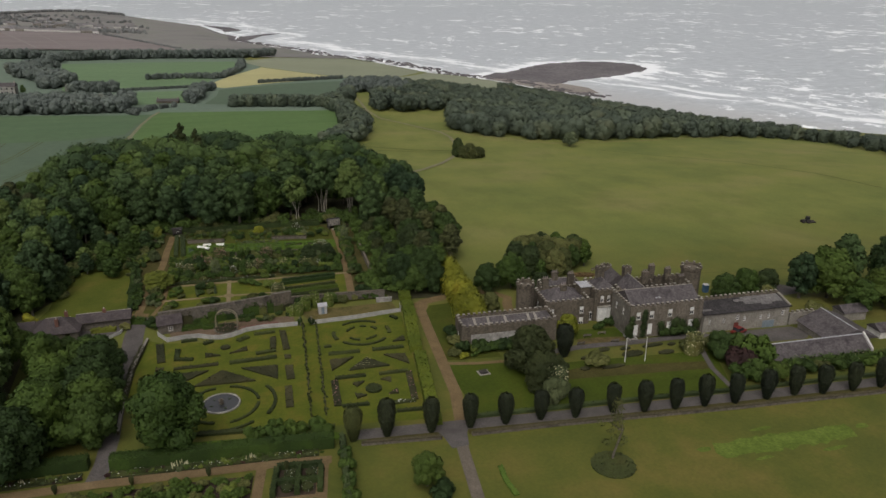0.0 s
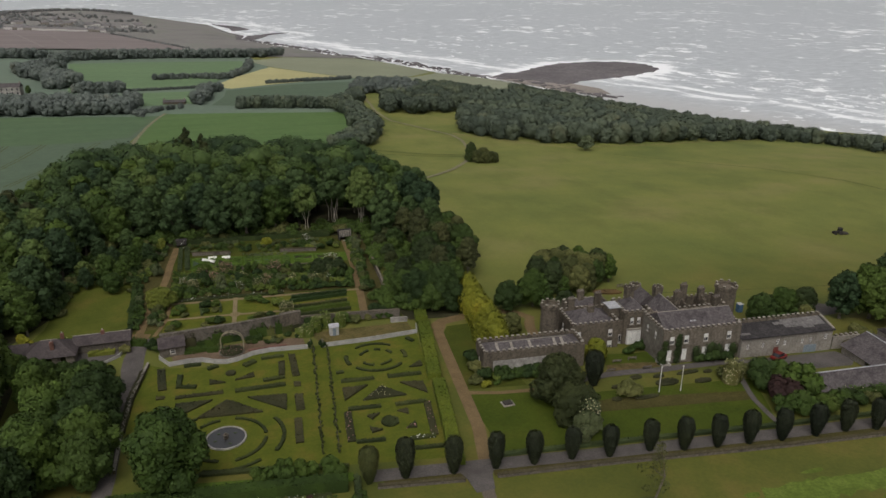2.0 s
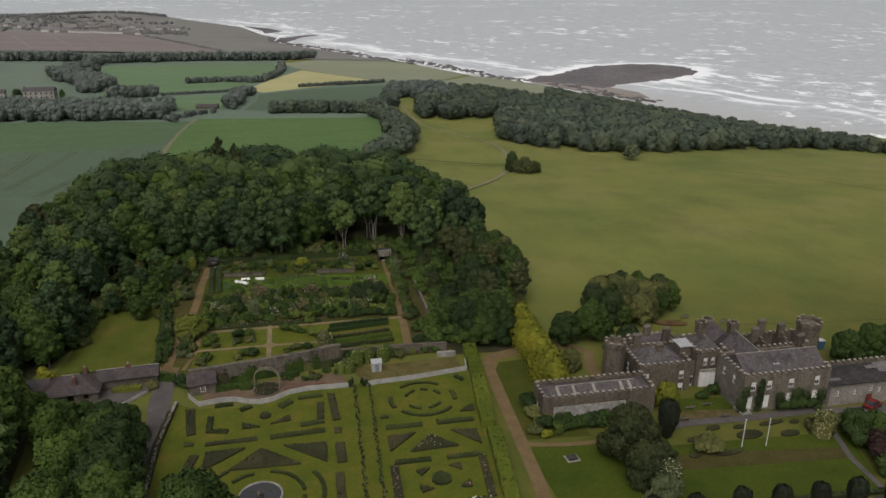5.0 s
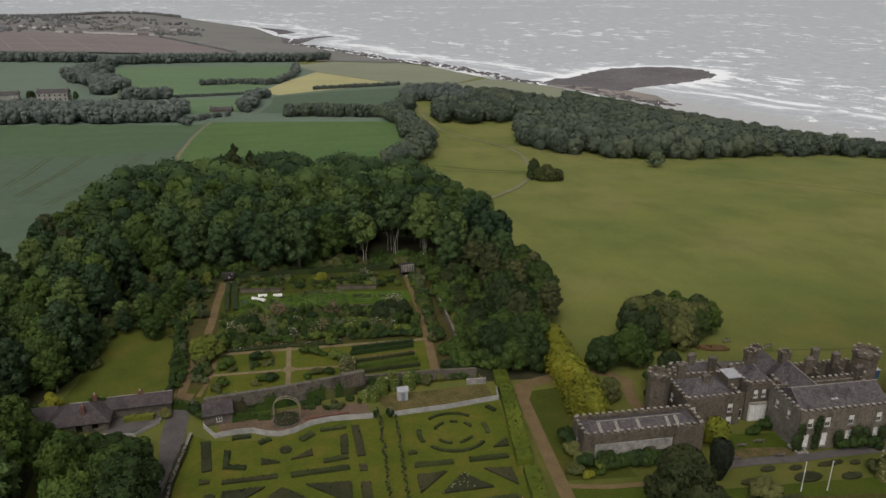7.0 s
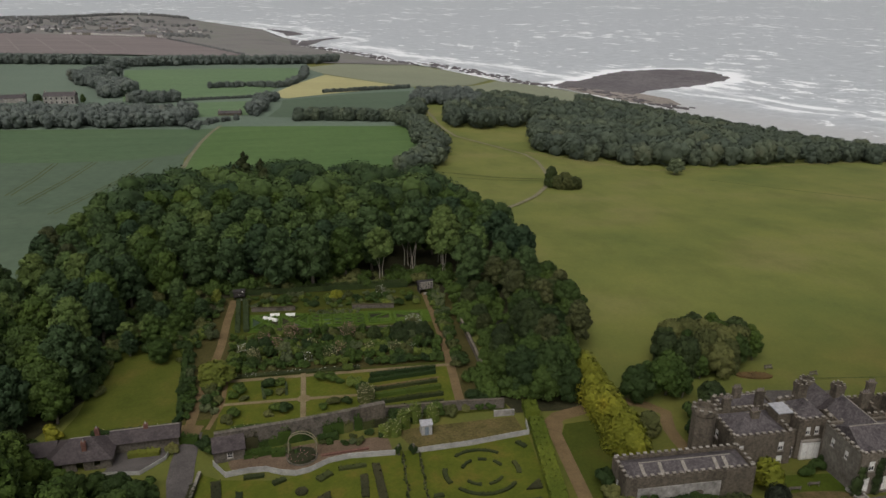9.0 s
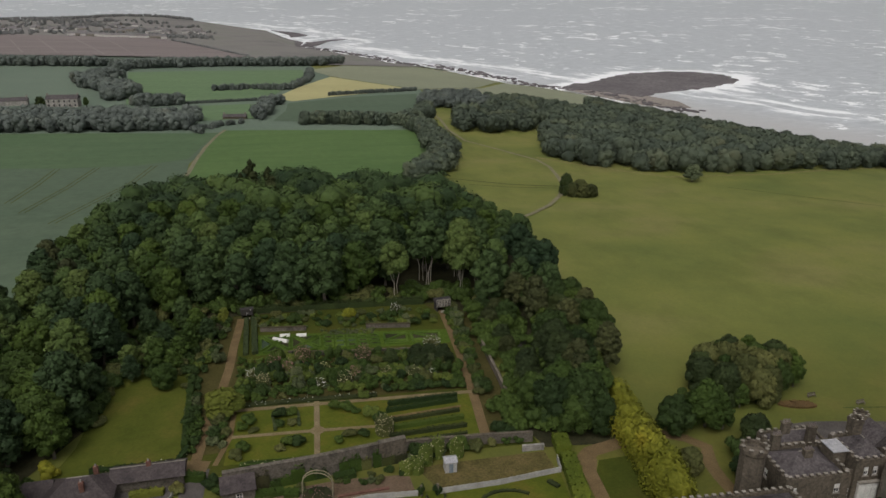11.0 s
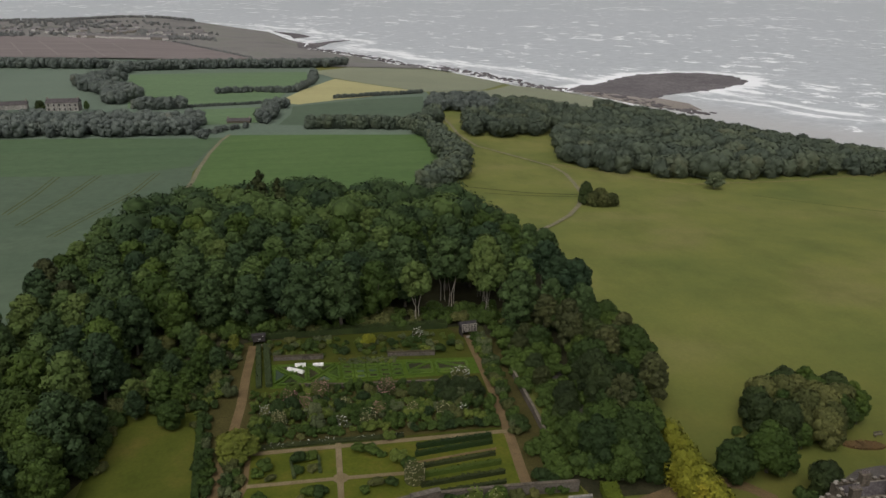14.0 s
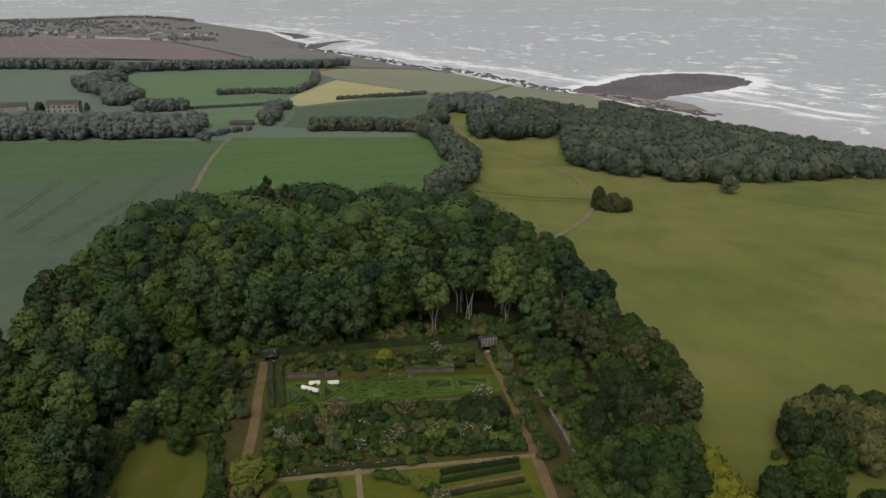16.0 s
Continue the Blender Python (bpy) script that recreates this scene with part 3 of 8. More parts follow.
def lumps(rng, lobes, shrink, rough=0.12):
    """Uneven solid hearts of the lobes, so that no light falls through the crown."""
    vs, fs, o = [], [], 0
    for x, y, z, r, q in lobes:
        wob = 1 + rough * rng.normal(size=(len(ICO_V), 1))
        vs.append(ICO_V * wob * r * shrink * (1, 1, q) + (x, y, z))
        fs.append(ICO_F + o)
        o += len(ICO_V)
    return np.vstack(vs), np.vstack(fs), np.tile(ICO_V, (len(lobes), 1))


def tufts(rng, lobes, n):
    """Small outward tufts on each lobe, for an uneven outline."""
    out = []
    for x, y, z, r, q in lobes:
        for _ in range(n):
            d = rng.normal(size=3) + (x * 0.12, y * 0.12, 0.35)
            d /= np.linalg.norm(d)
            out.append((x + d[0] * r * 0.82, y + d[1] * r * 0.82, z + d[2] * r * q * 0.82, r * rng.uniform(0.26, 0.44), 0.85))
    return out


def crown_mesh(name, rng, lobes, count, size, mat, shrink=0.8, tuft=0, rough=0.12, **kw):
    v1, f1, n1 = lumps(rng, lobes, shrink, rough)
    if tuft:
        lobes = list(lobes) + tufts(rng, lobes, tuft)
    v2, f2, n2 = leaf_clumps(rng, lobes, count, size, **kw)
    me = bpy.data.meshes.new(name)
    me.from_pydata(np.vstack([v1, v2]).tolist(), [], f1.tolist() + (f2 + len(v1)).tolist())
    me.materials.append(mat)
    round_shading(me, len(f1), np.vstack([n1, n2]))
    return me


def limb(bm, a, b, ra, rb, sides=7):
    a, b = Vector(a), Vector(b)
    q = (b - a).to_track_quat("Z", "Y")
    rings = [[bm.verts.new(c + q @ Vector((r * math.cos(i * math.tau / sides), r * math.sin(i * math.tau / sides), 0))) for i in range(sides)] for c, r in ((a, ra), (b, rb))]
    for i in range(sides):
        j = (i + 1) % sides
        bm.faces.new((rings[0][i], rings[0][j], rings[1][j], rings[1][i]))


def trunk_mesh(rng, height, radius, spread, fork):
    bm = bmesh.new()
    top = Vector((rng.normal() * 0.3, rng.normal() * 0.3, height * fork))
    limb(bm, (0, 0, -0.6), (0, 0, 0.5), radius * 1.5, radius * 1.05)
    limb(bm, (0, 0, 0.5), top, radius * 1.05, radius * 0.75)
    for i in range(5):
        ang = i * math.tau / 5 + rng.uniform(-0.4, 0.4)
        e = Vector((math.cos(ang) * spread * 0.55, math.sin(ang) * spread * 0.55, height * rng.uniform(0.62, 0.85)))
        mid = top.lerp(e, 0.5) + Vector((0, 0, -height * 0.04))
        limb(bm, top, mid, radius * 0.5, radius * 0.32, 5)
        limb(bm, mid, e, radius * 0.32, radius * 0.1, 5)
    me = bpy.data.meshes.new("trunk")
    bm.to_mesh(me)
    bm.free()
    me.materials.append(M["bark"])
    return me


def stems_mesh(rng, height, spread, count):
    """Several thin pale stems that lean apart from one root and fork into the crown."""
    bm = bmesh.new()
    for i in range(count):
        ang = i * math.tau / count + rng.uniform(-0.5, 0.5)
        a = Vector((math.cos(ang) * 0.7, math.sin(ang) * 0.7, -0.6))
        r = rng.uniform(0.09, 0.14)
        for u, lean in ((0.25, 0.12), (0.48, 0.3), (0.66, 0.5)):
            b = Vector((math.cos(ang) * spread * lean + rng.normal() * 0.25, math.sin(ang) * spread * lean + rng.normal() * 0.25, height * u))
            limb(bm, a, b, r, r * 0.8, 6)
            if u > 0.4:
                e = b + Vector((rng.normal() * spread * 0.25, rng.normal() * spread * 0.25, height * 0.16))
                limb(bm, b, e, r * 0.5, r * 0.25, 5)
            a, r = b, r * 0.8
    me = bpy.data.meshes.new("trunk")
    bm.to_mesh(me)
    bm.free()
    me.materials.append(M["bark_pale"])
    return me


def broad_tree(seed, height, spread, mat, count, size, base=0.3, lobes_n=16, lobe=(0.32, 0.5), stems=0):
    """Meshes of a broad-leaved tree: trunk with limbs, and a crown of lobes."""
    rng = np.random.default_rng(seed)
    lobes = []
    for i in range(lobes_n):
        u = (i + 0.5) / lobes_n
        z = height * (base + (0.93 - base) * u)
        k = (z / height - base) / (1 - base)
        ring = spread * (math.sin(math.pi * min(1, 0.22 + 0.78 * k)) ** 0.7) * rng.uniform(0.45, 0.78)
        ang = i * 2.4 + rng.uniform(-0.5, 0.5)
        r = spread * rng.uniform(*lobe) * (1 - 0.35 * k)
        lobes.append((math.cos(ang) * ring, math.sin(ang) * ring, min(z, height - r * 0.8), r, rng.uniform(0.75, 1.0)))
    lobes.append((0, 0, height * 0.62, spread * 0.7, 1.05))
    lobes.append((0, 0, height - spread * 0.42, spread * 0.45, 0.9))
    crown = crown_mesh("crown", rng, lobes, count, size, mat, tuft=4)
    if stems:
        return stems_mesh(rng, height, spread, stems), crown
    return trunk_mesh(rng, height, height * 0.022 + 0.08, spread, max(0.3, base)), crown


def shrub_meshes(seed, height, spread, mat, count, size):
    rng = np.random.default_rng(seed)
    lobes = []
    for i in range(8):
        ang, k = i * 2.4, rng.uniform(0.2, 0.7)
        r = spread * rng.uniform(0.32, 0.5)
        lobes.append((math.cos(ang) * spread * k, math.sin(ang) * spread * k, max(r * 0.5, height * rng.uniform(0.35, 0.8) - r * 0.3), r, height / spread * rng.uniform(0.6, 0.8)))
    return None, crown_mesh("crown", rng, lobes, count, size, mat, shrink=0.76, low=-0.3, tuft=2)


def conifer_meshes(seed, height, spread, mat, count, size):
    rng = np.random.default_rng(seed)
    lobes = [(rng.normal() * 0.15 * spread, rng.normal() * 0.15 * spread, height * u, spread * (1.02 - u) * 0.9 + 0.25, 0.7) for u in np.linspace(0.15, 0.97, 20)]
    return trunk_mesh(rng, height, 0.28, 0.4, 0.7), crown_mesh("crown", rng, lobes, count, size, mat, flat=0.5, up=0.0)


def yew_meshes(seed, height, spread, mat, count, size):
    """A clipped Irish yew: narrow foot, broad shoulder, flattish ragged top, upright strands."""
    rng = np.random.default_rng(seed)
    us = np.array([0.02, 0.12, 0.25, 0.4, 0.55, 0.7, 0.82, 0.91, 0.97, 1.0])
    rs = np.array([0.34, 0.48, 0.66, 0.82, 0.93, 1.0, 1.01, 0.94, 0.78, 0.4]) * spread
    phase = rng.uniform(0, 6.28, 3)

    def girth(u, a):
        return np.interp(u, us, rs) * (1 + 0.07 * np.sin(7 * a + phase[0]) + 0.05 * np.sin(4 * a + phase[1] + 3 * u))

    sides = 18
    ang = np.arange(sides) * math.tau / sides
    core = np.vstack([np.stack([np.cos(ang) * girth(u, ang) * 0.95, np.sin(ang) * girth(u, ang) * 0.95, np.full(sides, u * height * 0.98)], -1) for u in us] + [[(0, 0, height * 0.97)]])
    out = np.vstack([np.stack([np.cos(ang), np.sin(ang), np.full(sides, -0.2 if u < 0.5 else (0.25 if u < 0.9 else 1.2))], -1) for u in us] + [[(0, 0, 1)]])
    faces = [(k * sides + i, k * sides + (i + 1) % sides, (k + 1) * sides + (i + 1) % sides, (k + 1) * sides + i) for k in range(len(us) - 1) for i in range(sides)]
    top = (len(us) - 1) * sides
    faces += [(top + i, top + (i + 1) % sides, top + sides) for i in range(sides)]
    u, a = rng.random(count) ** 0.75, rng.uniform(0, math.tau, count)
    cap = rng.random(count) < 0.16
    g = girth(u, a) * np.where(cap, np.sqrt(rng.random(count)) * 0.8, rng.uniform(0.93, 1.06, count))
    z = np.where(cap, height * rng.uniform(0.95, 1.05, count), u * height)
    p = np.stack([np.cos(a) * g, np.sin(a) * g, z], -1)
    n = np.stack([np.cos(a), np.sin(a), np.where(cap, 1.6, np.where(u < 0.5, -0.15, 0.25))], -1) + rng.normal(size=(count, 3)) * 0.38
    n /= np.linalg.norm(n, axis=1)[:, None]
    side = np.cross(n, (0, 0, 1.0))
    side /= np.linalg.norm(side, axis=1)[:, None] + 1e-6
    up = np.cross(side, n)
    w = size * rng.uniform(0.6, 1.2, count)[:, None]
    tri = np.stack([p + side * w * 0.6 - up * w, p - side * w * 0.6 - up * w, p + up * w * 1.8 + n * w * 0.25], 1).reshape(-1, 3)
    me = bpy.data.meshes.new("crown")
    me.from_pydata(np.vstack([core, tri]).tolist(), [], faces + (np.arange(count * 3).reshape(-1, 3) + len(core)).tolist())
    me.materials.append(mat)
    out /= np.linalg.norm(out, axis=1)[:, None]
    round_shading(me, len(faces), np.vstack([out, np.repeat(n, 3, 0)]))
    return trunk_mesh(rng, height * 0.5, 0.2, 0.3, 0.5), me


class Plants:
    """Kinds of plant by name: each a list of (trunk mesh, crown mesh) variants."""
    kinds = {}


def kind(key, name, label, category, meshes):
    Plants.kinds[key] = (name, label, category, meshes)


kind("oak", "tree", "broad green woodland tree in full leaf", "tree", [broad_tree(s, 15, 4.5, M["leaf_tree"], 3000, 0.35, base=0.24, lobes_n=30, lobe=(0.29, 0.46)) for s in range(1, 7)])
kind("light", "tree", "fresh light-green broad-leaved tree", "tree", [broad_tree(s, 14, 4.5, M["leaf_light"], 3200, 0.34, base=0.24, lobes_n=30, lobe=(0.29, 0.46)) for s in (11, 12)])
kind("tall", "tree", "tall woodland tree with bare forked stems below its crown", "tree", [broad_tree(s, 17, 4.2, M["leaf_tree"], 2800, 0.34, base=0.52, lobes_n=22, lobe=(0.29, 0.46), stems=3) for s in (21, 22, 23)])
kind("brown", "tree", "olive-brown woodland tree in thin leaf", "tree", [broad_tree(s, 14, 4.3, M["leaf_brown"], 2400, 0.34, base=0.3, lobes_n=26, lobe=(0.24, 0.4), stems=3) for s in (25, 26)])
kind("lone", "tree", "lone rounded green tree on the meadow, paled for haze", "tree", [broad_tree(27, 10, 5.0, M["leaf_lone"], 2600, 0.34, base=0.25, lobes_n=24)])
kind("near", "tree", "large dark-green tree with a dense rounded crown", "tree", [broad_tree(s, 12, 5.6, M["leaf"], 6000, 0.3, base=0.22, lobes_n=24) for s in (31, 32)])
kind("nearlight", "tree", "large fresh-green tree with a dense rounded crown", "tree", [broad_tree(s, 12, 5.4, M["leaf_light"], 7000, 0.29, base=0.22, lobes_n=24) for s in (36, 37)])
kind("neardark", "tree", "large dark olive-green tree with a dense rounded crown", "tree", [broad_tree(s, 12, 5.6, M["leaf_dark"], 7000, 0.28, base=0.18, lobes_n=24) for s in (33, 34)])
kind("bronze", "tree", "olive-bronze evergreen tree with a dense crown", "tree", [broad_tree(s, 12, 5.6, M["leaf_bronze"], 7000, 0.28, base=0.15, lobes_n=24) for s in (38, 39)])
kind("holm", "tree", "dark evergreen oak with grey-olive flowering shoots", "tree", [broad_tree(s, 9, 4.6, M["leaf_olive"], 4200, 0.3, base=0.12, lobes_n=18) for s in (41, 42)])
kind("holmdark", "tree", "dark evergreen oak beside the meadow", "tree", [broad_tree(s, 9, 4.6, M["leaf_dark"], 4200, 0.3, base=0.12, lobes_n=18) for s in (43, 44)])
kind("bush", "shrub", "dense green garden shrub", "shrub", [shrub_meshes(s, 3.0, 2.0, M["leaf"], 1500, 0.17) for s in (51, 52, 53)])
kind("bushlight", "shrub", "light green garden shrub", "shrub", [shrub_meshes(s, 2.4, 1.7, M["leaf_light"], 1400, 0.16) for s in (55, 56)])
kind("busholive", "shrub", "olive flowering garden shrub", "shrub", [shrub_meshes(s, 2.6, 1.8, M["leaf_olive"], 1400, 0.16) for s in (57, 58)])
kind("bushgold", "shrub", "golden-yellow leaved garden shrub", "shrub", [shrub_meshes(59, 2.6, 1.8, M["leaf_gold"], 1200, 0.18)])
kind("bushpale", "shrub", "silver-green shrub in the garden border", "shrub", [shrub_meshes(s, 2.4, 1.6, M["leaf_pale"], 1400, 0.15) for s in (81, 82)])
kind("bushfresh", "shrub", "fresh yellow-green shrub in the garden border", "shrub", [shrub_meshes(s, 2.3, 1.7, M["leaf_fresh"], 1400, 0.16) for s in (91, 92)])
kind("bushred", "shrub", "dark copper-leaved shrub in the border", "shrub", [shrub_meshes(s, 2.8, 1.9, M["leaf_red"], 1400, 0.17) for s in (83,)])
kind("conifer", "conifer", "dark spruce standing above the wood", "conifer", [conifer_meshes(s, 18, 4.4, M["leaf_bronze"], 2600, 0.42) for s in (61, 62)])
kind("lime", "tree", "rounded yellow-green garden tree", "tree", [broad_tree(46, 9, 4.6, M["leaf_lime"], 3600, 0.3, base=0.3, lobes_n=18)])
kind("yewolive", "clipped_yew", "clipped yew turned olive-brown beside the drive", "yew", [yew_meshes(74, 5.7, 1.4, M["leaf_bronze"], 2400, 0.13)])
kind("yew", "clipped_yew", "clipped dark Irish yew beside the drive", "yew", [yew_meshes(s, 5.7, 1.3, M["yew"], 2600, 0.15) for s in (71, 72, 73)])


def plant(key, x, y, scale=1.0, rng=random, group="", label="", tall=1.0, sink=0.0):
    name, text, category, meshes = Plants.kinds[key]
    trunk, crown = rng.choice(meshes) if rng is random else meshes[int(rng.integers(len(meshes)))]
    turn = rng.uniform(0, math.tau)
    m = Matrix.LocRotScale((x, y, H(x, y) - sink), Euler((0, 0, turn)), (scale, scale, scale * tall))
    if trunk is None:
        ob = new(name, crown)
        ob.matrix_basis = m
        return tagged(ob, label or text, category, group)
    ob = new(name)
    ob.empty_display_size = 0.5
    ob.matrix_basis = m
    for nm, me in (("trunk", trunk), ("crown", crown)):
        c = new(nm, me)
        c.parent = ob
    return tagged(ob, label or text, category, group)


def thicket(name, spots, label, category, seed):
    """Shrubs too many and too close to count, joined in one mesh. spots: x, y, scale, kind."""
    rng = np.random.default_rng(seed)
    vs, fs, ms, ns, mats, o = [], [], [], [], [], 0
    for x, y, scale, key in spots:
        meshes = Plants.kinds[key][3]
        me = meshes[int(rng.integers(len(meshes)))][1]
        co = np.empty(len(me.vertices) * 3)
        me.vertices.foreach_get("co", co)
        a = rng.uniform(0, 6.28)
        rot = np.array([(math.cos(a), -math.sin(a), 0), (math.sin(a), math.cos(a), 0), (0, 0, 1)])
        vs.append(co.reshape(-1, 3) @ rot.T * scale * (1, 1, rng.uniform(0.75, 1.1)) + (x, y, H(x, y)))
        if me.materials[0] not in mats:
            mats.append(me.materials[0])
        k = mats.index(me.materials[0])
        hearts, normals = NORMALS[me.name]
        ns.append(normals @ rot.T)
        for p in me.polygons:
            if p.index >= hearts and p.index % 5 < 2:
                continue
            fs.append([v + o for v in p.vertices])
            ms.append(k)
        o += len(me.vertices)
    me = bpy.data.meshes.new(name)
    me.from_pydata(np.vstack(vs).tolist(), [], fs)
    for m in mats:
        me.materials.append(m)
    me.polygons.foreach_set("material_index", ms)
    round_shading(me, 0, np.vstack(ns))
    return tagged(new(name, me), label, category, kind="stuff")


def scatter(poly, gap, rng, tries=4000, avoid=()):
    """Points in an outline, no two nearer than gap."""
    xs, ys = [p[0] for p in poly], [p[1] for p in poly]
    pts = []
    for _ in range(tries):
        x, y = rng.uniform(min(xs), max(xs)), rng.uniform(min(ys), max(ys))
        if inside(poly, x, y) and all((x - a) ** 2 + (y - b) ** 2 > gap * gap for a, b in pts) and not any(inside(q, x, y) for q in avoid):
            pts.append((x, y))
    return pts


def forest(name, spots, mat, label, category, seed, leaves=220, size=0.6, width=0.36, lift=0.0):
    """Many trees too far off to count, in one mesh: uneven crowns of a few lobes with leaf sprays."""
    rng = np.random.default_rng(seed)
    vs, fs, ns, tint, o = [], [], [], [], 0
    for x, y, h in spots:
        own = rng.random()
        z = H(x, y) + lift
        w = h * width * rng.uniform(0.85, 1.15)
        lobes = [(x + rng.normal() * w * 0.2, y + rng.normal() * w * 0.2, z + h * u, w * k, 0.95) for u, k in ((0.28, 0.78), (0.5, 0.85), (0.7, 0.6))]
        for k, a in enumerate(rng.uniform(0, 0.9, 8) + np.arange(8) * 2.4):
            u = 0.34 + 0.06 * k
            lobes.append((x + math.cos(a) * w * 0.42, y + math.sin(a) * w * 0.42, z + h * u, w * rng.uniform(0.48, 0.62), 0.95))
        v1, f1, n1 = lumps(rng, lobes, 0.86, 0.12)
        v2, f2, n2 = leaf_clumps(rng, lobes, int(leaves * 1.5), size * 0.75, flat=0.3)
        for v, f, n in ((v1, f1, n1), (v2, f2, n2)):
            vs.append(v)
            fs += (f + o).tolist()
            ns.append(n)
            tint.append(np.full(len(v), own))
            o += len(v)
    me = bpy.data.meshes.new(name)
    me.from_pydata(np.vstack(vs).tolist(), [], fs)
    me.materials.append(mat)
    round_shading(me, 0, np.vstack(ns))
    me.attributes.new("shade", "FLOAT", "POINT").data.foreach_set("value", np.concatenate(tint).astype(np.float32))
    return tagged(new(name, me), label, category, kind="stuff")


_r = np.random.default_rng(5)
# the great wood behind the walled garden
sheet("ground_wood", [(-4, 229), (46, 226), (52, 216), (58, 190), (66, 178), (72, 190), (76, 216), (80, 250), (78, 300), (56, 324), (0, 338), (-36, 318), (-50, 262), (-62, 214), (-70, 160), (-64, 112), (-34, 116), (-33, 158), (-38, 172), (-30, 186), (-27, 208), (-16, 206), (-9, 208)], M["litter"], 0.1, 8, "dark leaf litter under the trees", "ground")
WOOD = [(-2, 231), (46, 230), (56, 222), (70, 212), (76, 236), (81, 262), (79, 298), (70, 312), (58, 322), (40, 334), (0, 338), (-22, 334), (-34, 320), (-43, 298), (-50, 272), (-50, 255), (-40, 240), (-22, 233)]
FAR_WOOD = []
for _x, _y in scatter(WOOD, 6.0, _r, 7000):
    if _y > 290:
        FAR_WOOD.append((_x, _y, _r.uniform(13, 18.5)))
        continue
    _edge = _y < 245
    _k = "tall" if (_edge and 33 < _x < 75 and _r.random() < 0.75) else ("light" if _r.random() < 0.2 else "oak")
    if _r.random() < (0.4 if _x > 68 else (0.3 if _x < -40 and _y < 280 else 0.0)):
        _k = "brown"
    _s = _r.uniform(0.82, 1.18) * (0.85 if _x > 62 else 1.0)
    plant(_k, _x, _y, _s, _r, "trees of the great wood")
forest("far_woodland", FAR_WOOD, M["leaf_wood"], "dense broad-leaved wood behind the garden", "woodland", 71, 700, 0.62, 0.42)
for _x, _y, _s in ((4.0, 316, 1.28), (9.6, 311, 1.16), (0.6, 313, 1.05)):
    plant("conifer", _x, _y, _s, _r, "spruces of the great wood")
# trees west of the gardens
WEST = [(-34, 120), (-36, 158), (-41, 172), (-33, 185), (-31, 207), (-25, 232), (-45, 245), (-49, 256), (-54, 238), (-66, 215), (-75, 160), (-70, 110), (-55, 100), (-40, 104)]
for _x, _y in scatter(WEST, 6.0, _r):
    plant("near" if _y < 200 and _r.random() < 0.7 else ("oak" if _r.random() < 0.7 else "light"), _x, _y, _r.uniform(0.8, 1.05), _r, "trees west of the gardens")
# trees between the walled garden and the great house
EAST = [(57, 172), (62, 172), (70, 180), (74, 190), (76, 214), (63, 220), (61, 190)]
for _x, _y in scatter(EAST, 4.6, _r):
    plant(("near", "brown", "near", "neardark", "brown", "near")[int(_r.integers(6))], _x, _y, _r.uniform(0.55, 0.82), _r, "trees east of the walled garden")

# ---- the great house ----
CASTLE = Matrix.Translation((89.5, 123.3, 0)) @ Matrix.Rotation(radians(-6.5), 4, "Z")
M["lead"] = surface("pale_lead_and_glass", (0.24, 0.24, 0.25), (0.36, 0.36, 0.36), 1.0, 5.0, rough=0.4)
M["petal_white"] = surface("white_petals", (0.5, 0.5, 0.47), (0.66, 0.65, 0.6), 2.0, 9.0)
M["red"] = surface("red_paint", (0.11, 0.014, 0.012), (0.16, 0.026, 0.02), 2.0, 6.0, rough=0.4)
M["red_door"] = surface("dull_red_paint", (0.09, 0.025, 0.02), (0.14, 0.04, 0.03), 1.0, 5.0)
M["blue_door"] = surface("grey_blue_paint", (0.13, 0.16, 0.18), (0.18, 0.21, 0.23), 1.0, 5.0)
M["dark"] = surface("dark_shadowed_boards", (0.03, 0.027, 0.025), (0.05, 0.045, 0.04), 1.0, 6.0)
M["render_dull"] = surface("weathered_dull_render", (0.095, 0.085, 0.069), (0.175, 0.16, 0.133), 0.5, 1.8, grit=(0.6, 1.25))
M["render"] = surface("stained_pale_render", (0.16, 0.15, 0.13), (0.36, 0.34, 0.31), 0.5, 1.6, grit=(0.6, 1.25))


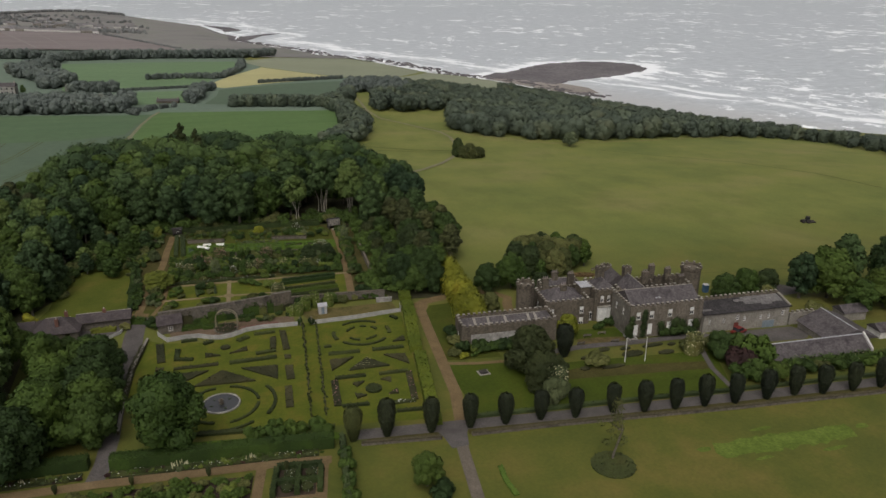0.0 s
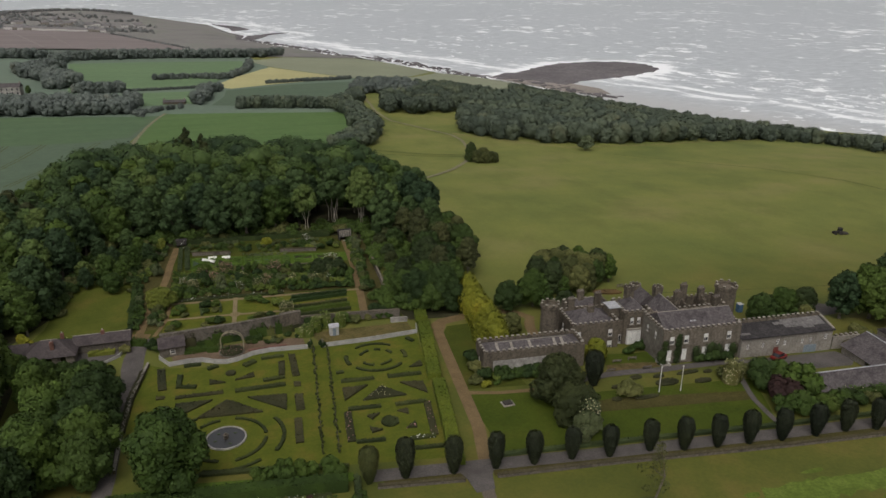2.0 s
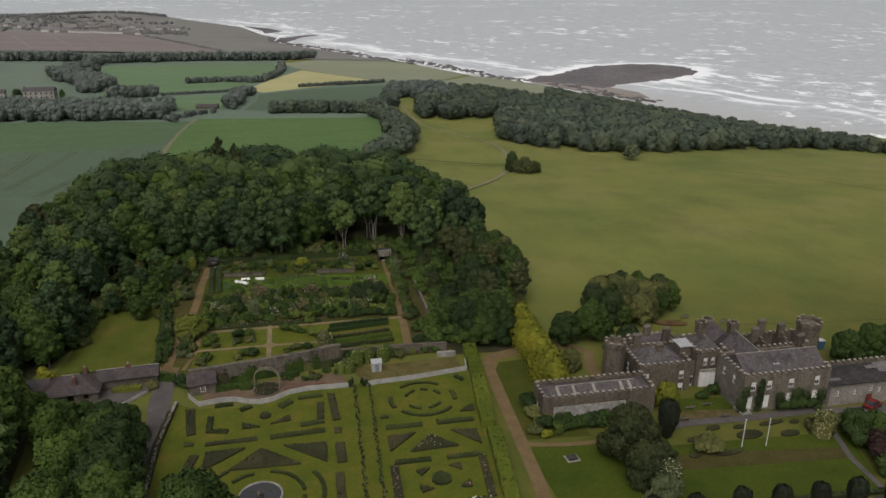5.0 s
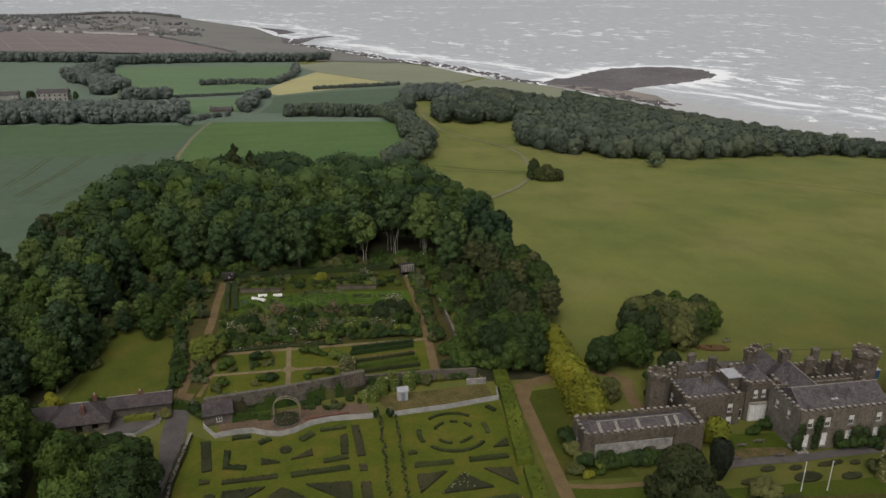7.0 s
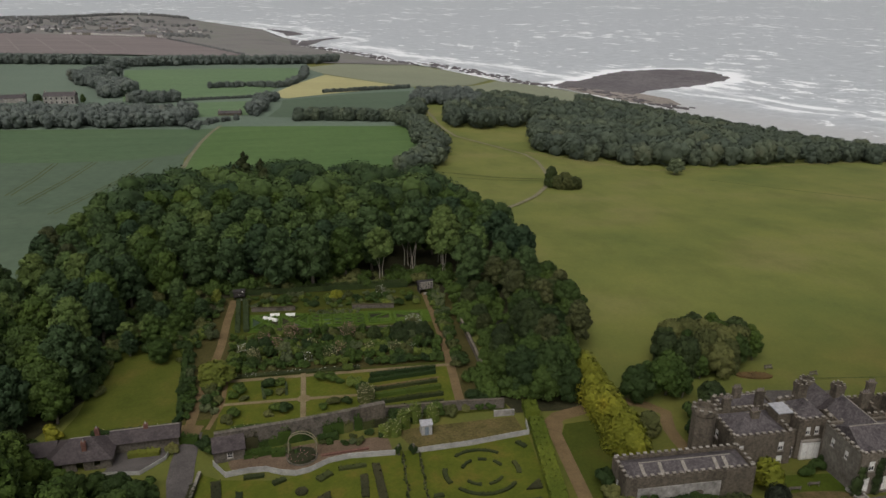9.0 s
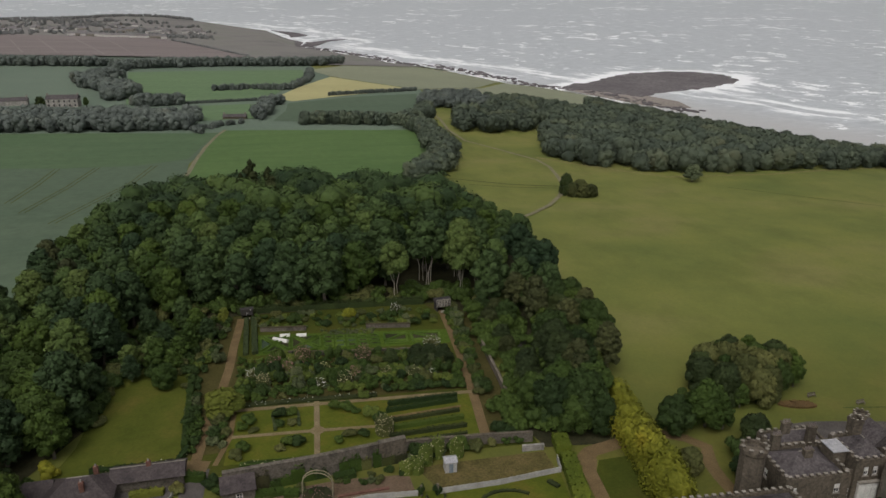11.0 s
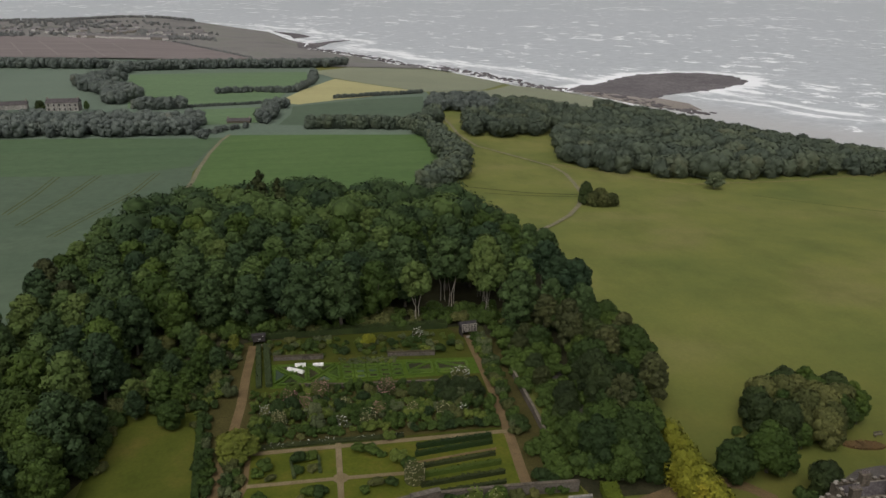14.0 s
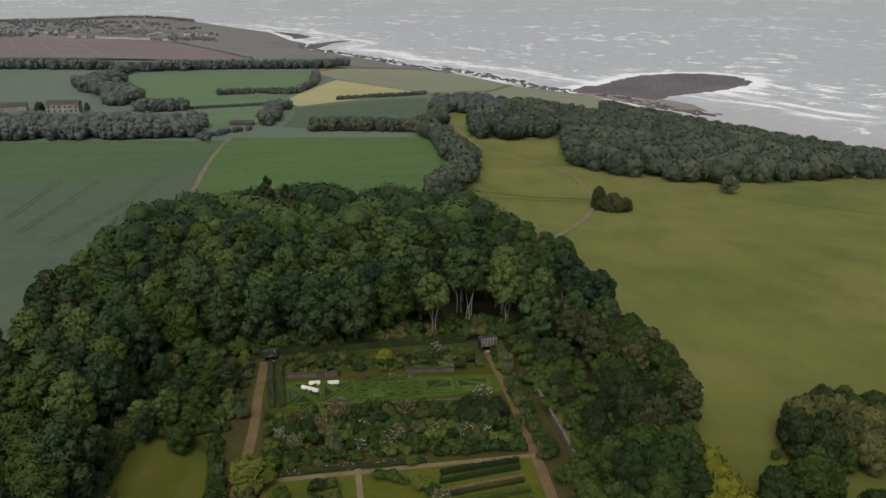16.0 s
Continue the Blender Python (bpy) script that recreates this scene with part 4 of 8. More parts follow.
def pierced(bm, a, b, thick, z0, z1, holes):
    """A wall from a to b (its outer face on the right-hand side) with openings (from, to, bottom, top) along it."""
    a, b = Vector(a), Vector(b)
    d = b - a
    ln = d.length
    d.normalize()
    n = Vector((-d.y, d.x))
    us = sorted({0.0, ln, *[h[0] for h in holes], *[h[1] for h in holes]})
    zs = sorted({z0, z1, *[h[2] for h in holes], *[h[3] for h in holes]})
    for u0, u1 in zip(us[:-1], us[1:]):
        for w0, w1 in zip(zs[:-1], zs[1:]):
            um, wm = (u0 + u1) / 2, (w0 + w1) / 2
            if any(h[0] < um < h[1] and h[2] < wm < h[3] for h in holes):
                continue
            c = [a + d * u0, a + d * u1, a + d * u1 + n * thick, a + d * u0 + n * thick]
            vs = [bm.verts.new((p.x, p.y, z)) for z in (w0, w1) for p in c]
            for f in ((3, 2, 1, 0), (4, 5, 6, 7), (0, 1, 5, 4), (1, 2, 6, 5), (2, 3, 7, 6), (3, 0, 4, 7)):
                bm.faces.new([vs[i] for i in f])
    bmesh.ops.remove_doubles(bm, verts=bm.verts, dist=0.001)
    seen = {}
    for f in list(bm.faces):
        key = tuple(sorted(v.index for v in f.verts)) if False else tuple(sorted((round(v.co.x, 3), round(v.co.y, 3), round(v.co.z, 3)) for v in f.verts))
        seen.setdefault(key, []).append(f)
    inner = [f for fs in seen.values() if len(fs) > 1 for f in fs]
    bmesh.ops.delete(bm, geom=inner, context="FACES_ONLY")


def sash(parent, a, d, u0, u1, z0, z1, bars=2, blind=0.0):
    """A sash window in an opening: frame, panes set back, and a sill."""
    n = Vector((-d.y, d.x))
    win = new("window")
    win.parent = parent
    p = a + d * ((u0 + u1) / 2) + n * 0.14
    win.matrix_basis = Matrix.Translation((p.x, p.y, (z0 + z1) / 2)) @ Matrix.Rotation(math.atan2(d.y, d.x), 4, "Z")
    w, h = (u1 - u0) / 2, (z1 - z0) / 2
    bm = bmesh.new()
    t = 0.13
    for x0, x1, y0, y1 in ((-w, -w + t, -h, h), (w - t, w, -h, h), (-w + t, w - t, h - t, h), (-w + t, w - t, -h, -h + t), (-w + t, w - t, -0.05, 0.05)):
        add_box(bm, x0, x1, -0.05, 0.06, y0, y1)
    for i in range(1, bars):
        x = -w + 2 * w * i / bars
        add_box(bm, x - 0.03, x + 0.03, -0.045, 0.055, -h + t, h - t)
    part("window_frame", bm, M["white"], win)
    bm = bmesh.new()
    add_box(bm, -w + 0.02, w - 0.02, 0.0, 0.02, -h + 0.02, h - 0.02)
    part("pane", bm, M["glass"], win)
    if blind:
        bm = bmesh.new()
        add_box(bm, -w + 0.14, w - 0.14, -0.02, -0.004, h - 0.14 - (2 * h - 0.28) * blind, h - 0.14)
        part("blind", bm, M["petal_white"], win)
    bm = bmesh.new()
    add_box(bm, -w - 0.12, w + 0.12, -0.26, 0.05, -h - 0.14, -h)
    part("window_sill", bm, M["stone_pale"], win)
    return win


def _merlon():
    bm = bmesh.new()
    add_box(bm, -0.25, 0.25, -0.22, 0.22, 0.0, 0.42)
    v = [bm.verts.new(c) for c in ((-0.3, -0.27, 0.42), (0.3, -0.27, 0.42), (0.3, 0.27, 0.42), (-0.3, 0.27, 0.42), (-0.25, -0.1, 0.55), (0.25, -0.1, 0.55), (0.25, 0.1, 0.55), (-0.25, 0.1, 0.55))]
    caps = [bm.faces.new([v[i] for i in f]) for f in ((3, 2, 1, 0), (4, 5, 6, 7), (0, 1, 5, 4), (1, 2, 6, 5), (2, 3, 7, 6), (3, 0, 4, 7))]
    for f in caps:
        f.material_index = 1
    me = bpy.data.meshes.new("merlon")
    bm.to_mesh(me)
    bm.free()
    me.materials.append(M["stone"])
    me.materials.append(M["stone_pale"])
    return me


MERLON = _merlon()


def crenels(parent, a, b, z, gap=1.08):
    a, b = Vector(a), Vector(b)
    n = max(2, round((b - a).length / gap))
    for i in range(n):
        p = a.lerp(b, (i + 0.5) / n)
        ob = new("merlon", MERLON)
        ob.parent = parent
        ob.matrix_basis = Matrix.Translation((p.x, p.y, z)) @ Matrix.Rotation(math.atan2((b - a).y, (b - a).x), 4, "Z")


def hip_roof(x0, x1, y0, y1, z, rise, along="x", gable=False):
    bm = bmesh.new()
    w, l = (y1 - y0) / 2, (x1 - x0) / 2
    if along == "x":
        e = 0 if gable else min(w, l - 0.3)
        r = ((x0 + e, (y0 + y1) / 2), (x1 - e, (y0 + y1) / 2))
    else:
        e = 0 if gable else min(l, w - 0.3)
        r = (((x0 + x1) / 2, y0 + e), ((x0 + x1) / 2, y1 - e))
    b = [bm.verts.new((x, y, z)) for x, y in ((x0, y0), (x1, y0), (x1, y1), (x0, y1))]
    t = [bm.verts.new((*p, z + rise)) for p in r]
    faces = ((0, 1, "t1", "t0"), (1, 2, "t1"), (2, 3, "t0", "t1"), (3, 0, "t0")) if along == "x" else ((0, 1, "t0"), (1, 2, "t1", "t0"), (2, 3, "t1"), (3, 0, "t0", "t1"))
    for f in faces:
        bm.faces.new([t[int(k[1])] if isinstance(k, str) else b[k] for k in f])
    bm.faces.new(b[::-1])
    return bm, r


def ridge_bar(a, b, z, parent, mat="stone_pale", r=0.09):
    bm = bmesh.new()
    limb(bm, (*a, z), (*b, z), r, r, 6)
    return part("ridge", bm, M[mat], parent)


castle = empty("castle", CASTLE, "grey stone castellated country house with slate roofs", "castle")


def wing(name, x0, x1, y0, y1, z0, z1, front=(), left=(), back=(), right=(), roof=None, merl="fblr", mat="stone", gap=1.2, parapet=0.45, lmat=None):
    """A castellated range: pierced walls, sash windows, parapet, slate roof behind it. z1: the wall head."""
    rng = new(name)
    rng.parent = castle
    cs = [(x0, y0), (x1, y0), (x1, y1), (x0, y1)]
    for key, (i, j), holes in (("f", (0, 1), front), ("r", (1, 2), right), ("b", (2, 3), back), ("l", (3, 0), left)):
        a, b = Vector(cs[i]), Vector(cs[j])
        d = (b - a).normalized()
        inset = d * (0.0 if key in "fb" else 0.45)
        bm = bmesh.new()
        hs = [(h[0] - inset.length, h[1] - inset.length, h[2], h[3]) for h in holes]
        pierced(bm, a + inset, b - inset, 0.45, z0, z1, hs)
        part("wall", bm, M[lmat if lmat and key == "l" else mat], rng)
        for h in hs:
            sash(rng, a + inset, d, h[0], h[1], h[2], h[3], 2, (1.0 if h[3] - h[2] > 2.2 else (0.5 if h[3] - h[2] > 1.55 else 0.0)))
        if key in merl:
            n = Vector((-d.y, d.x)) * 0.25
            crenels(rng, a + n, b + n, z1 - 0.02, gap)
    if roof:
        rise, along, *gb = roof
        bm, r = hip_roof(x0 + 0.5, x1 - 0.5, y0 + 0.5, y1 - 0.5, z1 - parapet, rise, along, bool(gb))
        part("roof", bm, M["slate"], rng)
        ridge_bar(r[0], r[1], z1 - parapet + rise, rng)
    return rng


def openings(us, w, z0, z1):
    return [(u - w / 2, u + w / 2, z0, z1) for u in us]


# the main range that stands forward
rangeC = wing("main_range", 0.5, 18, 0, 9.4, -1.6, 7.0, front=openings((2.0, 5.2, 9.6, 14.9), 1.05, 3.9, 5.7) + openings((1.6, 5.0, 9.6, 14.9), 1.15, 0.1, 2.7),
              left=openings((2.6, 6.0), 0.9, 3.9, 5.5), roof=(2.6, "x", True), lmat="render_dull", merl="flr", mat="stone_light")
for _x in (7.4, 8.1):
    bm = bmesh.new()
    add_box(bm, _x, _x + 0.5, 2.2, 3.4, 7.55, 7.8)
    part("skylight", bm, M["lead"], rangeC)
# the entrance tower with the great window
towerB = wing("entrance_tower", -3, 3.2, 10.8, 18, -3.4, 6.5, front=openings((1.9, 3.5), 0.85, 3.6, 5.2), roof=(2.2, "y"))
bm = bmesh.new()
add_box(bm, -2.2, 1.3, 10.3, 10.79, -1.5, 2.6, 0.05)
bay = part("bay_window", bm, M["white"], towerB, "white painted bay window")
for _i in range(3):
    bm = bmesh.new()
    add_box(bm, -2.05 + _i * 1.12, -1.15 + _i * 1.12, 10.24, 10.297, -0.7, 2.3)
    part("shutter", bm, M["petal_white"], bay)
bm = bmesh.new()
add_box(bm, -2.3, 1.4, 10.1, 10.79, 2.6, 2.75)
part("cornice", bm, M["stone_pale"], bay)
# stair range between tower and main range
rangeD = wing("stair_range", 3.2, 8.5, 9.4, 16.5, -3, 6.6, front=openings((1.0,), 0.5, 2.2, 4.0), left=(), roof=(2.3, "y"), merl="f")
# west hall
rangeA = wing("west_hall", -15.2, -4.6, 9.7, 18, -3.4, 5.2, front=openings((1.5, 8.7), 1.0, 1.9, 3.6) + openings((8.7,), 1.1, -1.2, 0.9), left=openings((3.0,), 1.0, 1.9, 3.5), roof=(2.3, "x"))
bm = bmesh.new()
add_box(bm, -4.6, -3.0, 11.2, 11.6, -3.0, 4.6)
part("wall", bm, M["stone"], rangeA)
bm = bmesh.new()
add_box(bm, -4.35, -3.25, 11.08, 11.19, -1.3, 1.3, 0.03)
door = part("door", bm, M["white"], rangeA, "white glazed garden door")
for _i in range(2):
    bm = bmesh.new()
    add_box(bm, -4.25 + _i * 0.5, -3.85 + _i * 0.5, 11.04, 11.078, -0.4, 1.1)
    part("pane", bm, M["glass"], door)
for _i in range(4):
    bm = bmesh.new()
    add_box(bm, -4.6, -3.0, 10.85 - _i * 0.32, 11.19 - _i * 0.32 - 0.02, -3.0, -1.32 - _i * 0.17)
    part("step", bm, M["stone_pale"], rangeA)
bm = bmesh.new()
add_box(bm, -5.5, -3.1, 13.1, 16.0, 4.6, 6.78)
part("wall", bm, M["stone"], rangeA)
bm = bmesh.new()
add_box(bm, -5.7, -2.9, 12.8, 16.2, 6.8, 6.98, 0.03)
part("roof_lantern", bm, M["lead"], rangeA, "pale flat lead roof of a lantern")
# long low wing to the west
rangeW = wing("long_wing", -36.5, -15.4, 2.6, 8.5, -1.4, 4.9, left=openings((2.5,), 0.8, 1.2, 2.6), roof=(1.1, "x"), gap=1.15)
bm = bmesh.new()
add_box(bm, -34.6, -21.0, 2.5, 2.597, -0.8, 3.1)
panel = part("render_panel", bm, M["render"], rangeW, "pale patched render on the wing wall")
for _x, _z, _w, _h in ((-33.2, 1.3, 2.2, 1.2), (-24.6, 1.2, 1.8, 1.3)):
    bm = bmesh.new()
    bmesh.ops.create_circle(bm, cap_ends=True, segments=14, radius=0.5, matrix=Matrix.Translation((_x, 2.49, _z)) @ Matrix.Rotation(radians(90), 4, "X") @ Matrix.Diagonal((_w, _h, 1, 1)))
    part("stone_patch", bm, M["stone"], panel)
for _x in (-34.2, -28.4):
    bm = bmesh.new()
    add_box(bm, _x, _x + 0.7, 2.44, 2.492, -0.7, 0.0)
    part("hatch", bm, M["dark"], panel)
for _x in (-33.6, -30.6, -26.8, -21.6, -20.0):
    bm = bmesh.new()
    vs = add_box(bm, _x, _x + 0.55, 3.25, 5.2, 4.62, 4.68)
    for v in vs:
        v.co.z += (v.co.y - 3.1) * 0.449 - 0.02
    part("skylight", bm, M["stone_pale"], rangeW)


def tower(name, x, y, r, z0, z1, sides=8, label="", slits=()):
    """A castellated turret, its head corbelled out a little."""
    bm = bmesh.new()
    rings = []
    for rr, z in ((r, z0), (r, z1 - 0.9), (r * 1.1, z1 - 0.65), (r * 1.1, z1), (r * 0.86, z1), (r * 0.86, z1 - 0.5)):
        rings.append([bm.verts.new((x + rr * math.cos((i + 0.5) * math.tau / sides), y + rr * math.sin((i + 0.5) * math.tau / sides), z)) for i in range(sides)])
    for ra, rb in zip(rings[:-1], rings[1:]):
        for i in range(sides):
            bm.faces.new((ra[i], ra[(i + 1) % sides], rb[(i + 1) % sides], rb[i]))
    bm.faces.new(rings[-1])
    tw = part(name, bm, M["stone"], castle, label)
    spots = [(math.cos(i * math.tau / sides) * r * 0.93, math.sin(i * math.tau / sides) * r * 0.93, i * math.tau / sides + math.pi / 2) for i in range(sides)]
    if sides == 4:
        h = r / math.sqrt(2)
        n = 3 if r > 2 else 2
        us = [h * (2 * (k + 0.5) / n - 1) for k in range(n)]
        spots = [p for u in us for p in ((u, -h, 0.0), (u, h, 0.0), (-h, u, math.pi / 2), (h, u, math.pi / 2))]
    for sx, sy, a in spots:
        ob = new("merlon", MERLON)
        ob.parent = tw
        ob.matrix_basis = Matrix.Translation((x + sx, y + sy, z1 - 0.02)) @ Matrix.Rotation(a, 4, "Z") @ Matrix.Scale(min(1.0, r * 0.5), 4)
    return tw


tower("west_turret", -19.1, 13.2, 1.95, -3, 9.2, 8)
tower("stair_turret", 0.9, 17.4, 1.15, 3, 9.6, 4)
tower("stair_turret", 7.1, 16.0, 1.15, 3, 9.6, 4)
tower("stair_turret", 3.4, 19.4, 1.2, 3, 9.0, 8)
tower("east_turret", 23.2, 14.6, 2.35, -3, 9.1, 8)
# gabled roof between the turrets
bm, _rr = hip_roof(1.4, 6.6, 13.5, 19, 6.6, 2.4, "y", gable=True)
part("roof", bm, M["slate"], castle)
bm, _rr = hip_roof(3.4, 8.6, 4.8, 13.4, 6.7, 2.55, "y", gable=True)
part("roof", bm, M["slate"], castle)
ridge_bar(*_rr, 9.27, castle)
# the rear ranges
rangeE = wing("rear_range", 8.6, 21.6, 11.4, 17.2, -3, 5.9, left=(), back=openings((3.0, 9.0), 1.0, 2.6, 4.6), merl="fblr")
for _x, _h in ((12.4, 6.6), (17.0, 7.2)):
    bm = bmesh.new()
    for _k in range(5):
        add_box(bm, _x, _x + 0.5, 11.86 + 0.98 * _k, 12.84 + 0.98 * _k, 3.0, _h - 0.5 * abs(_k - 2))
    part("stepped_wall", bm, M["stone"], rangeE)
rangeF = wing("rear_hall", -13, -3, 18, 22, -3, 5.4, roof=(1.6, "x"), merl="bl")


def chimney(x, y, z0, z1, pots=3):
    bm = bmesh.new()
    add_box(bm, x - 0.7, x + 0.7, y - 0.4, y + 0.4, z0, z1)
    add_box(bm, x - 0.8, x + 0.8, y - 0.5, y + 0.5, z1, z1 + 0.2)
    ch = part("chimney", bm, M["stone"], castle)
    for i in range(pots):
        bm = bmesh.new()
        px = x - 0.45 + 0.9 * i / max(1, pots - 1)
        limb(bm, (px, y, z1 + 0.2), (px, y, z1 + 0.75), 0.15, 0.12, 8)
        part("chimney_pot", bm, M["soil"], ch)


for _c in ((-12.6, 17.6, 4, 7.6), (-6.2, 18, 4, 8.2), (10.6, 13.6, 6, 8.9), (13.6, 16.2, 6, 9.2), (17.4, 9.0, 6, 9.1), (17.2, 15, 6, 8.6), (-9.4, 20, 5, 8.0), (-9.9, 13.2, 5, 7.6)):
    chimney(*_c)

# stable range to the east
stable = wing("stable_range", 18.2, 40, -0.6, 4.4, -2.6, 3.7, front=openings((1.6, 5.2, 10.4, 14.6, 16.6), 0.62, 1.2, 2.3) + openings((8.6, 20.2), 0.8, 1.6, 2.8), right=openings((3.0,), 0.8, 0.4, 1.6), mat="stone_pale", merl="")
for _x, _m, _h in ((26.6, "red_door", 1.6), (34.9, "blue_door", 1.3)):
    bm = bmesh.new()
    add_box(bm, _x - 0.6 - (0.9 if _m == "blue_door" else 0), _x + 0.6 + (0.9 if _m == "blue_door" else 0), -0.68, -0.602, -1.2, _h - 0.6)
    part("door", bm, M[_m], stable)
# its lean-to roof of mixed old slate, and the battled rear wall above it
M["slate_old"] = surface("weathered_dark_slate", (0.02, 0.018, 0.018), (0.046, 0.042, 0.041), 0.8, 3.0, rough=0.8, spec=0.1, grit=(0.5, 1.5))
M["slate_new"] = surface("pale_grey_sheet_roofing", (0.09, 0.084, 0.08), (0.15, 0.14, 0.132), 0.5, 2.0, rough=0.8, spec=0.1)
for _nm, _q, _dz, _mm in (("roof", (17.9, 40.3, -1.0, 3.96), 0.0, "slate_old"), ("roof_patch", (29.6, 39.2, 1.2, 3.9), 0.06, "slate_new"), ("roof_patch", (27.6, 29.58, 2.4, 3.2), 0.06, "slate_new"), ("roof_patch", (18.4, 20.6, 0.2, 0.8), 0.06, "slate_new"), ("roof_patch", (33.6, 36.2, 0.6, 1.18), 0.06, "slate_new")):
    bm = bmesh.new()
    for v in add_box(bm, *_q, 0.0, 0.16):
        v.co.z += 3.7 + _dz + (v.co.y + 1.0) * 0.22
    part(_nm, bm, M[_mm], stable)
bm = bmesh.new()
add_box(bm, 18.2, 40.0, 3.98, 4.4, 3.7, 5.4)
part("parapet", bm, M["stone"], stable)
crenels(stable, (18.4, 4.2), (39.8, 4.2), 5.38, 1.2)
bm = bmesh.new()
for v in add_box(bm, 39.7, 40.2, -0.6, 3.96, 3.7, 4.2):
    v.co.z += (v.co.y + 0.6) * 0.22
part("gable_coping", bm, M["stone_pale"], stable)
# gate arch
gate = new("gate_arch")
gate.parent = castle
bm = bmesh.new()
pierced(bm, (40.6, -0.4), (47.2, -0.4), 0.8, -2.2, 1.7, [(2.6, 4.6, -2.2, 0.6)])
part("wall", bm, M["stone_pale"], gate)
bm = bmesh.new()
for _s in range(8):
    a0, a1 = math.pi * _s / 8, math.pi * (_s + 1) / 8
    for (ra, rb) in ((0.99, 1.25),):
        q = [(44.2 + math.cos(a) * r, z + math.sin(a) * r * 0.9) for a, r, z in ((a0, ra, -0.3), (a1, ra, -0.3), (a1, rb, -0.3), (a0, rb, -0.3))]
        f = [bm.verts.new((x, -0.46, z)) for x, z in q] + [bm.verts.new((x, -0.402, z)) for x, z in q]
        for k in ((0, 1, 2, 3), (7, 6, 5, 4), (0, 4, 5, 1), (1, 5, 6, 2), (2, 6, 7, 3), (3, 7, 4, 0)):
            bm.faces.new([f[i] for i in k])
part("arch_ring", bm, M["stone"], gate)
crenels(gate, (40.8, 0.0), (47.0, 0.0), 1.68, 1.2)

# the farm court barns
barn = empty("barn", CASTLE, "long low slate-roofed barn with pale ridge beside the house", "barn")
for _w in (((24.6, -17.6), (47.2, -17.6)), ((47.2, -17.6), (47.2, -12.0)), ((47.2, -12.0), (24.6, -12.0)), ((24.6, -12.0), (24.6, -17.6))):
    bm = bmesh.new()
    pierced(bm, *_w, 0.4, -2.4, 0.7, [])
    part("wall", bm, M["stone"], barn)
bm, _rr = hip_roof(24.2, 47.6, -18.1, -11.5, 0.72, 2.3, "x", gable=True)
part("roof", bm, M["slate"], barn)
ridge_bar(*_rr, 3.05, barn, "lead", 0.13)
bm = bmesh.new()
add_box(bm, 47.3, 47.75, -18.1, -14.8, 0.3, 1.3)
for v in bm.verts:
    v.co.z += (v.co.y + 18.1) * 0.69 - 0.1
part("gable_coping", bm, M["white"], barn)
barn2 = empty("barn", CASTLE, "slate-roofed cross barn closing the stable court", "barn")
for _w in (((41.6, -9.0), (41.6, -2.2)), ((52.6, -2.2), (52.6, -9.0))):
    bm = bmesh.new()
    pierced(bm, _w[1], _w[0], 0.4, -2.6, 0.7, [])
    part("wall", bm, M["stone_pale"], barn2)
bm, _rr = hip_roof(41.0, 53.2, -13.6, -2.0, 0.75, 2.5, "y", gable=True)
part("roof", bm, M["slate"], barn2)
ridge_bar(*_rr, 3.27, barn2, "lead", 0.12)
for _x, _y, _mm, _t in ((58, 1, "stone_pale", "small slate-roofed outbuilding beyond the barns"), (59, -9, "white", "low white-walled outbuilding beyond the barns")):
    ob = empty("outbuilding", CASTLE @ Matrix.Translation((_x, _y, -2.0)), _t, "outbuilding")
    bm = bmesh.new()
    add_box(bm, -3, 3, -2, 2, -0.5, 2.4)
    part("wall", bm, M[_mm], ob)
    bm, _rr = hip_roof(-3.3, 3.3, -2.3, 2.3, 2.4, 1.4, "x", gable=True)
    part("roof", bm, M["slate"], ob)
sheet("courtyard", [(107.5, 119.6), (129.6, 117.2), (131.5, 113.4), (128, 111), (112, 113), (106, 116)], M["asphalt"], 0.1, 4, "grey gravel stable court", "courtyard")

# ivy on the main front
for _x, _w, _h in ((4.0, 1.7, 6.0), (1.0, 1.5, 4.6), (0.6, 2.2, 2.4), (8.2, 2.0, 2.4), (11.6, 3.0, 2.8), (13.4, 2.4, 2.2), (16.6, 2.2, 2.4)):
    rngi = np.random.default_rng(int(_x * 10))
    lobes = [(_x + rngi.normal() * 0.12, -0.15, z, _w * 0.5 * rngi.uniform(0.8, 1.1), 1.1) for z in np.linspace(0.2, _h - 0.4, max(3, int(_h * 1.2)))]
    c = new("ivy", crown_mesh("ivy", rngi, lobes, int(_w * _h * 80), 0.14, M["leaf_dark"], shrink=0.8))
    c.matrix_basis = CASTLE @ Matrix.Diagonal((1, 0.55, 1, 1))
    tagged(c, "dark ivy climbing the house front", "ivy", "ivy on the house")

# scaffold-blue cabin and the paved yard behind the stables
cabin = empty("cabin", Matrix.Translation((124.5, 141.3, H(124.5, 141.3))) @ Matrix.Rotation(radians(-6), 4, "Z"), "small blue portable cabin behind the house", "cabin")
M["blue"] = surface("faded_blue_paint", (0.045, 0.09, 0.15), (0.07, 0.13, 0.2), 1.0, 5.0)
bm = bmesh.new()
add_box(bm, -0.6, 0.6, -0.6, 0.6, 0, 2.0, 0.06)
part("body", bm, M["blue"], cabin)
bm = bmesh.new()
add_box(bm, -0.68, 0.68, -0.68, 0.68, 2.0, 2.15, 0.05)
part("roof", bm, M["lead"], cabin)
